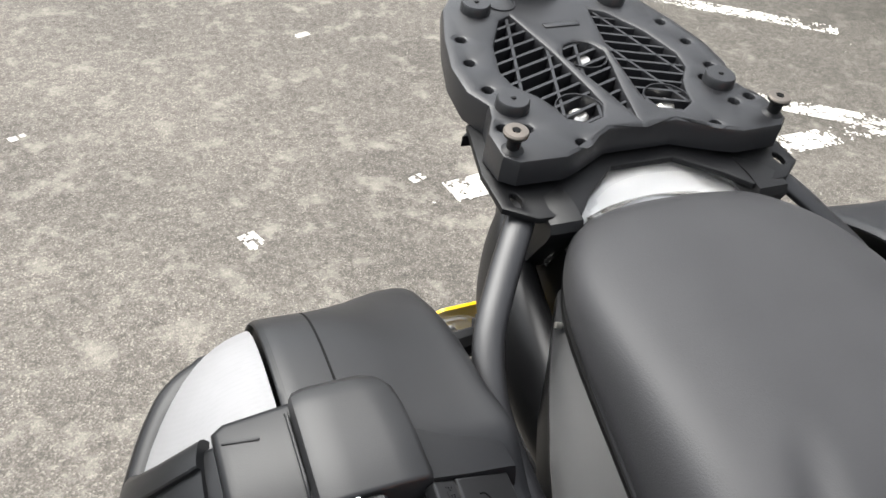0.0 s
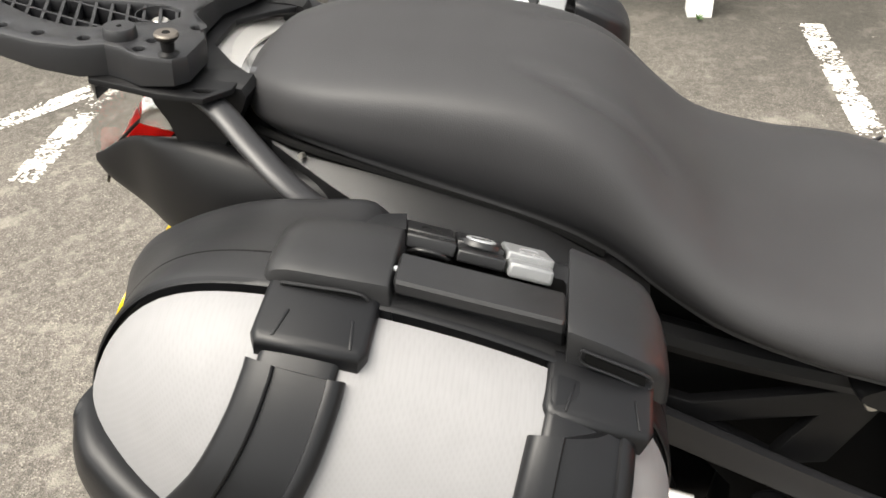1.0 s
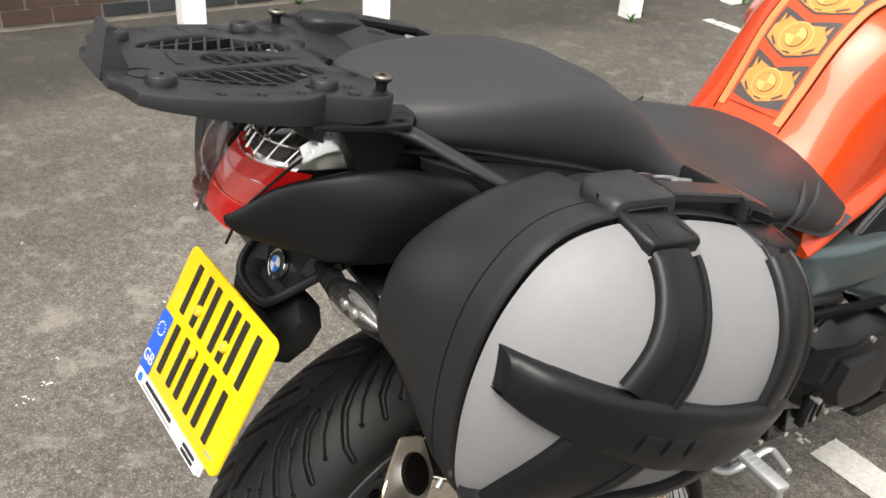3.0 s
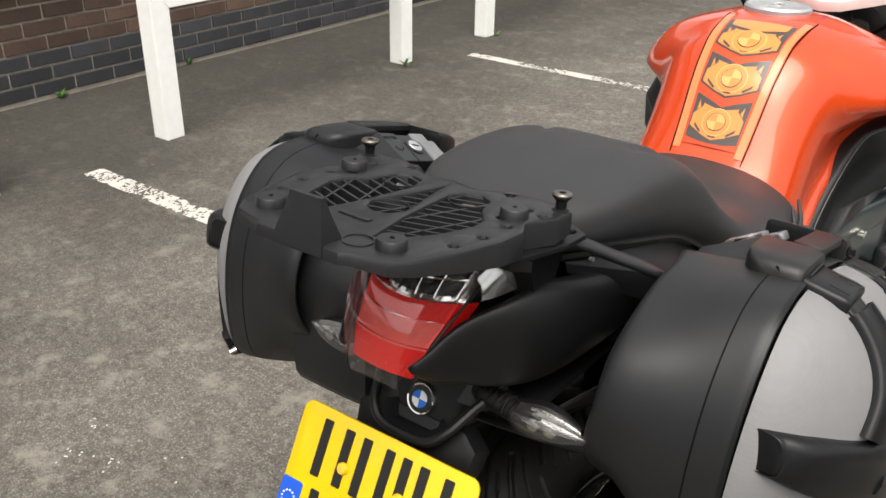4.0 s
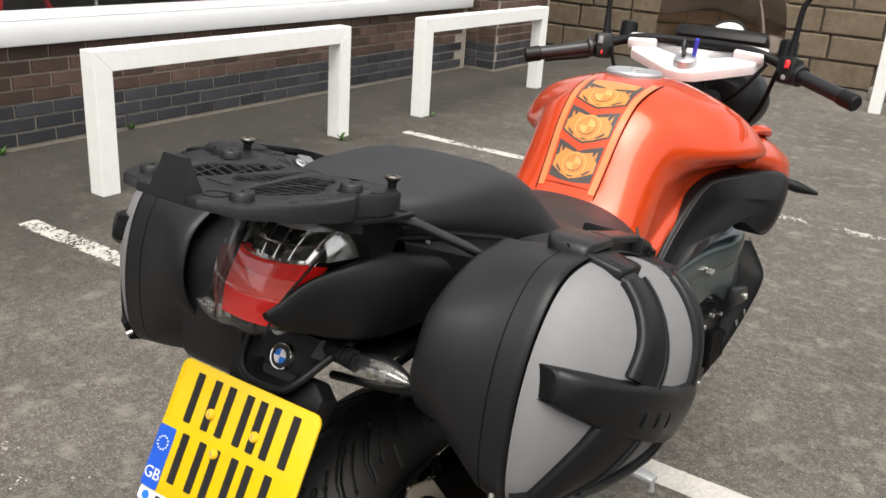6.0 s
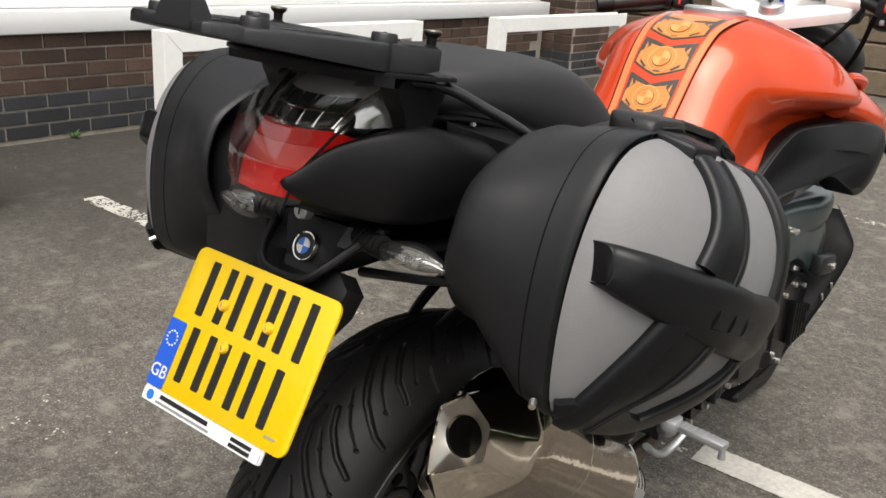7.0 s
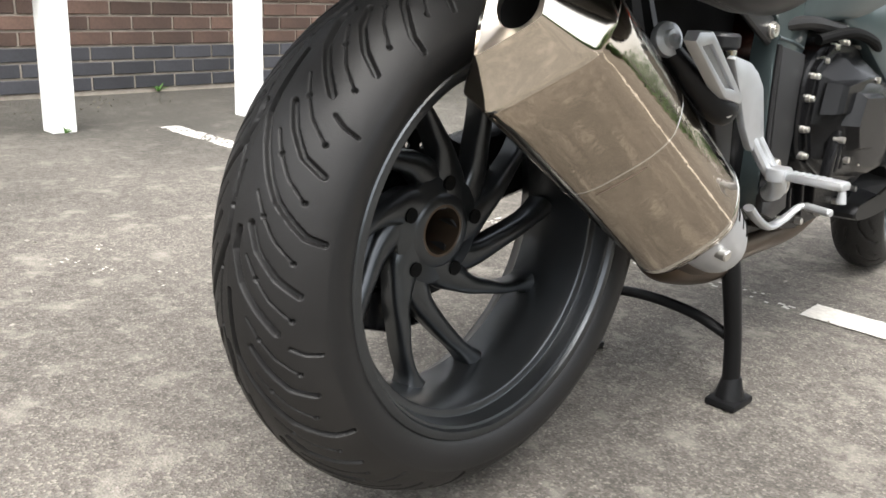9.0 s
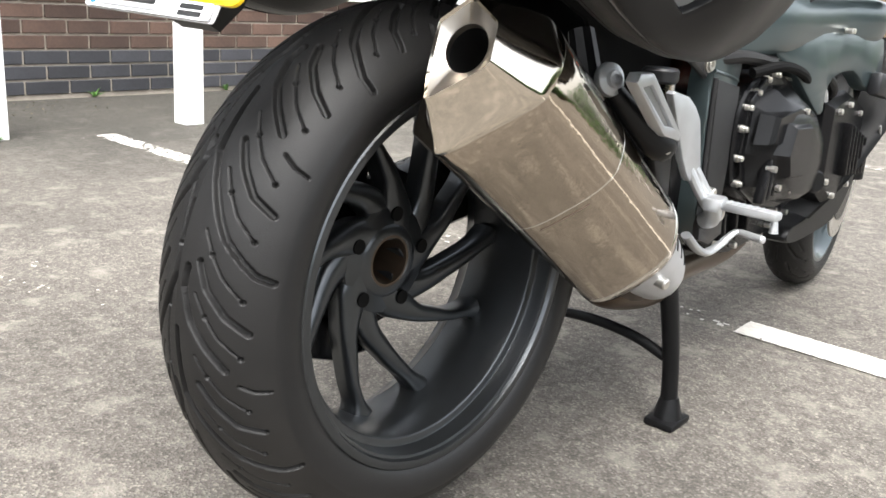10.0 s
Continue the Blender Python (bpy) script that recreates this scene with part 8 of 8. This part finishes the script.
    for y0, y1, owner in ((-0.022, 0.024, rear_cover), (0.162, 0.200, front_cover)):
        rows = []
        for y in np.linspace(y0, y1, 6):
            z = crest(y)
            rows.append([(s * px, y, z + pz) for px, pz in ((0.306, -0.0105), (0.3125, -0.0110), (0.3130, -0.0180), (0.306, -0.0185))])
        slot = part("slot", skin(rows), DEEP, owner)
        loop = [(s * 0.3125, y, crest(y) + dz) for y, dz in ((y0 - 0.002, -0.0095), ((y0 + y1) / 2, -0.0090), (y1 + 0.002, -0.0095), (y1 + 0.002, -0.0195), ((y0 + y1) / 2, -0.0195), (y0 - 0.002, -0.0195), (y0 - 0.002, -0.0095))]
        part("slot_rim", tube(loop, 0.0011, 3, 6), SHELL, slot)

    def top_bar(name, x0, x1, y0, y1, top, bottom, mat, owner, label="", edge=0.002):
        rings = []
        for y, e in ((y0, edge), (y0 + edge, 0.0), (y0 + (y1 - y0) / 2, 0.0), (y1 - edge, 0.0), (y1, edge)):
            z = crest(y)
            rings.append([(s * px, y, z + pz) for px, pz in ((x1 - e, bottom), (x1 - e, top - edge - e), (x1 - edge - e, top - e), (x0 + edge + e, top - e), (x0 + e, top - edge - e), (x0 + e, bottom))])
        bm = skin(rings)
        bmesh.ops.recalc_face_normals(bm, faces=bm.faces)
        return part(name, bm, mat, owner, label, 40)

    handle = top_bar("carry_handle", 0.2745, 0.3055, 0.0435, 0.1492, 0.0005, -0.0085, SHELL, t, "flat black carrying handle")
    top_bar("handle_rail", 0.282, 0.2965, 0.0435, 0.1492, -0.0085, -0.028, LATCH_BLACK, handle)
    top_bar("handle_well", 0.226, 0.284, 0.0430, 0.1495, -0.0270, -0.045, DEEP, t)
    part("rivet", lathe([(0, 0.0008), (0.0018, 0.0006), (0.0021, -0.001), (0, -0.001)], 12, pose(s * 0.290, 0.0428, 1.0085)), ALU, handle)
    TOP = axes((s * 0.247, 0.0425, 1.0075), (0.054, s * 0.011, s * 0.0275), (0.0, 0.107, -0.0280))

    def top_block(name, x0, x1, y0, y1, z0, z1, mat, owner, label="", bevel=0.0015):
        return part(name, box((x1 - x0, y1 - y0, z1 - z0), TOP @ pose(s * (x0 + x1) / 2, (y0 + y1) / 2, (z0 + z1) / 2), bevel, None, 2), mat, owner, label, 20)

    rows = []
    for y, k in ((-0.040, 0.0), (-0.020, 0.25), (0.0, 0.55), (0.015, 0.8), (0.026, 0.96), (0.031, 1.0)):
        low, high = 0.978 + 0.004 * k, 0.990 + 0.018 * k
        rows.append([(s * 0.186, y, low - 0.02), (s * 0.188, y, low - 0.001), (s * 0.194, y + 0.001 * k, low + 0.002), (s * 0.22, y + 0.006 * k, 0.5 * (low + high)), (s * 0.2465, y + 0.0112 * k, high), (s * 0.2465, y + 0.0112 * k, low - 0.02)])
    part("shell_wing", skin(rows), SHELL, t, "shell rising to the release lever", 40)
    face = 90 if s > 0 else -90
    release = top_block("release_lever", -0.060, -0.0165, 0.0008, 0.0352, -0.022, 0.0, LATCH_BLACK, t, "black release lever")
    top_block("lever_lip", -0.0168, 0.0, 0.0008, 0.0352, -0.011, -0.0012, LATCH_BLACK, release)
    part("letters", lettering("RELEASE", 0.0076, 0.0003, TOP @ pose(-s * 0.0095, 0.018, -0.0010, 0, 0, face)), SHELL, release, "small raised word RELEASE", 0)
    part("emblem", tube([TOP @ Vector((s * px, py, 0.0002)) for px, py in ((-0.030, 0.012), (-0.034, 0.012), (-0.037, 0.016), (-0.037, 0.021), (-0.034, 0.025), (-0.030, 0.025))], 0.0005, 6), DEEP, release)
    lock_block = top_block("lock_block", -0.060, -0.0195, 0.0366, 0.0705, -0.022, -0.0002, LATCH_BLACK, t, "black lock housing")
    top_block("lock_lip", -0.0198, 0.0, 0.0366, 0.0705, -0.0125, -0.0040, LATCH_BLACK, lock_block)
    part("lock_bezel", lathe([(0.0105, 0.0), (0.0108, 0.0016), (0.0150, 0.0014), (0.0160, -0.002)], 36, TOP @ pose(-s * 0.029, 0.0535, 0.0)), LATCH_BLACK, lock_block)
    barrel = part("lock_barrel", lathe([(0, 0.0008), (0.0104, 0.0008), (0.0112, 0.0), (0.0112, -0.004), (0, -0.004)], 32, TOP @ pose(-s * 0.029, 0.0535, 0.0015)), ALU, lock_block, "silver key lock")
    part("keyhole", box((0.0030, 0.0145, 0.001), TOP @ pose(-s * 0.029, 0.0535, 0.0020, 0, 0, 8 * s), 0.0), DEEP, barrel)
    opener = top_block("open_lever", -0.060, -0.0165, 0.0722, 0.1060, -0.020, 0.0012, SILVER_PLASTIC, t, "matt silver opening lever", 0.0018)
    top_block("lever_foot", -0.0168, 0.0045, 0.0722, 0.1035, -0.014, -0.0030, SILVER_PLASTIC, opener, "", 0.0025)
    part("letters", lettering("OPEN", 0.0076, 0.0003, TOP @ pose(-s * 0.0205, 0.089, 0.0013, 0, 0, face)), INK_GREY, opener, "small raised word OPEN", 0)
    part("emblem", tube([TOP @ Vector((s * px, py, 0.0014)) for px, py in ((-0.032, 0.083), (-0.036, 0.083), (-0.039, 0.087), (-0.039, 0.092), (-0.036, 0.096), (-0.032, 0.096))], 0.0005, 6), INK_GREY, opener)
    for y in (0.018,):
        part("finger_recess", tube([TOP @ Vector((s * px, py, pz)) for px, py, pz in ((-0.004, y - 0.014, -0.0135), (0.001, y - 0.007, -0.0110), (0.002, y, -0.0105), (0.001, y + 0.007, -0.0110), (-0.004, y + 0.014, -0.0135))], 0.0018, 6), LATCH_BLACK, release)
    part("hinge_pin", rod((s * 0.315, 0.215, 0.845), (s * 0.320, 0.240, 0.843), 0.005, 12), BOLT, t)
    if s < 0:
        inner = grid_loft([[(-x, 0.01 + k * y, 0.815 + k * z) for y, z in ((-0.180, -0.075), (-0.186, 0.0), (-0.178, 0.092), (-0.10, 0.130), (0.08, 0.120), (0.16, 0.085), (0.17, 0.0), (0.15, -0.080), (0.0, -0.092), (-0.10, -0.084))] for x, k in ((0.205, 1.0), (0.130, 1.0), (0.096, 0.985), (0.087, 0.95), (0.085, 0.6))], 3, 4)
        part("inner_shell", inner, SHELL, t, "deeper inner half of the shell", 50)
    part("mount_arm", box((0.06, 0.06, 0.025), pose(s * 0.140, 0.02, 0.86), 0.004), DARK_STEEL, t)
    part("mount_arm", box((0.06, 0.04, 0.025), pose(s * 0.140, 0.16, 0.80), 0.004), DARK_STEEL, t)
    return t


pannier(1, "black pannier with silver-grey fabric cover and rubber straps").rotation_euler.y = radians(0.7)
pannier(-1, "black pannier with silver-grey fabric cover, seen from its shell side").location.x -= 0.033


# ---------- bricks of the building ----------
def brick_mesh(name, length, material):
    bm = box((0.03, length, COURSE - 0.012), pose(0.0, 0, 0), 0.003, None, 1)
    me = bpy.data.meshes.new(name)
    bm.to_mesh(me)
    bm.free()
    me.materials.append(material)
    return me


BROWN_ME, BLUE_ME = brick_mesh("brick", PITCH - 0.012, BRICK), brick_mesh("blue_brick", PITCH - 0.012, BLUE_BRICK)
rest = bmesh.new()
for row in range(7):
    z = 0.022 + COURSE * (row + 0.5)
    k = 0
    while True:
        y = 6.22 - PITCH * (k + 0.5 + 0.5 * (row % 2))
        k += 1
        if y < -14:
            break
        jut = random.uniform(-0.0015, 0.0015)
        if y > 0.55:
            ob = new("brick", BLUE_ME if row < 3 else BROWN_ME)
            ob.parent, ob.location = front, (WALL_X - 0.008 + jut, y, z)
        else:
            box((0.03, PITCH - 0.012, COURSE - 0.012), pose(WALL_X - 0.008 + jut, y, z), 0, rest)
part("far_bricks", rest, BRICK, front, smooth=0, kind="stuff")
SHORT = brick_mesh("brick", 0.19, BRICK)
SHORT_BLUE = brick_mesh("blue_brick", 0.19, BLUE_BRICK)
for row in range(24):
    z = 0.022 + COURSE * (row + 0.5)
    for k in range(4):
        y = 6.35 + 0.237 * (k + 0.5) + (0.03 if row % 2 else 0.0)
        ob = new("brick", BLUE_ME if row < 3 else BROWN_ME)
        ob.parent, ob.location = pier, (WALL_X + 0.30 - 0.008, y, z)
    for k in range(2):
        ob = new("brick", SHORT_BLUE if row < 3 else SHORT)
        ob.parent, ob.rotation_euler = pier, (0, 0, radians(90))
        ob.location = (WALL_X + 0.20 - 0.20 * k, 6.352 + 0.008 - 0.008, z)
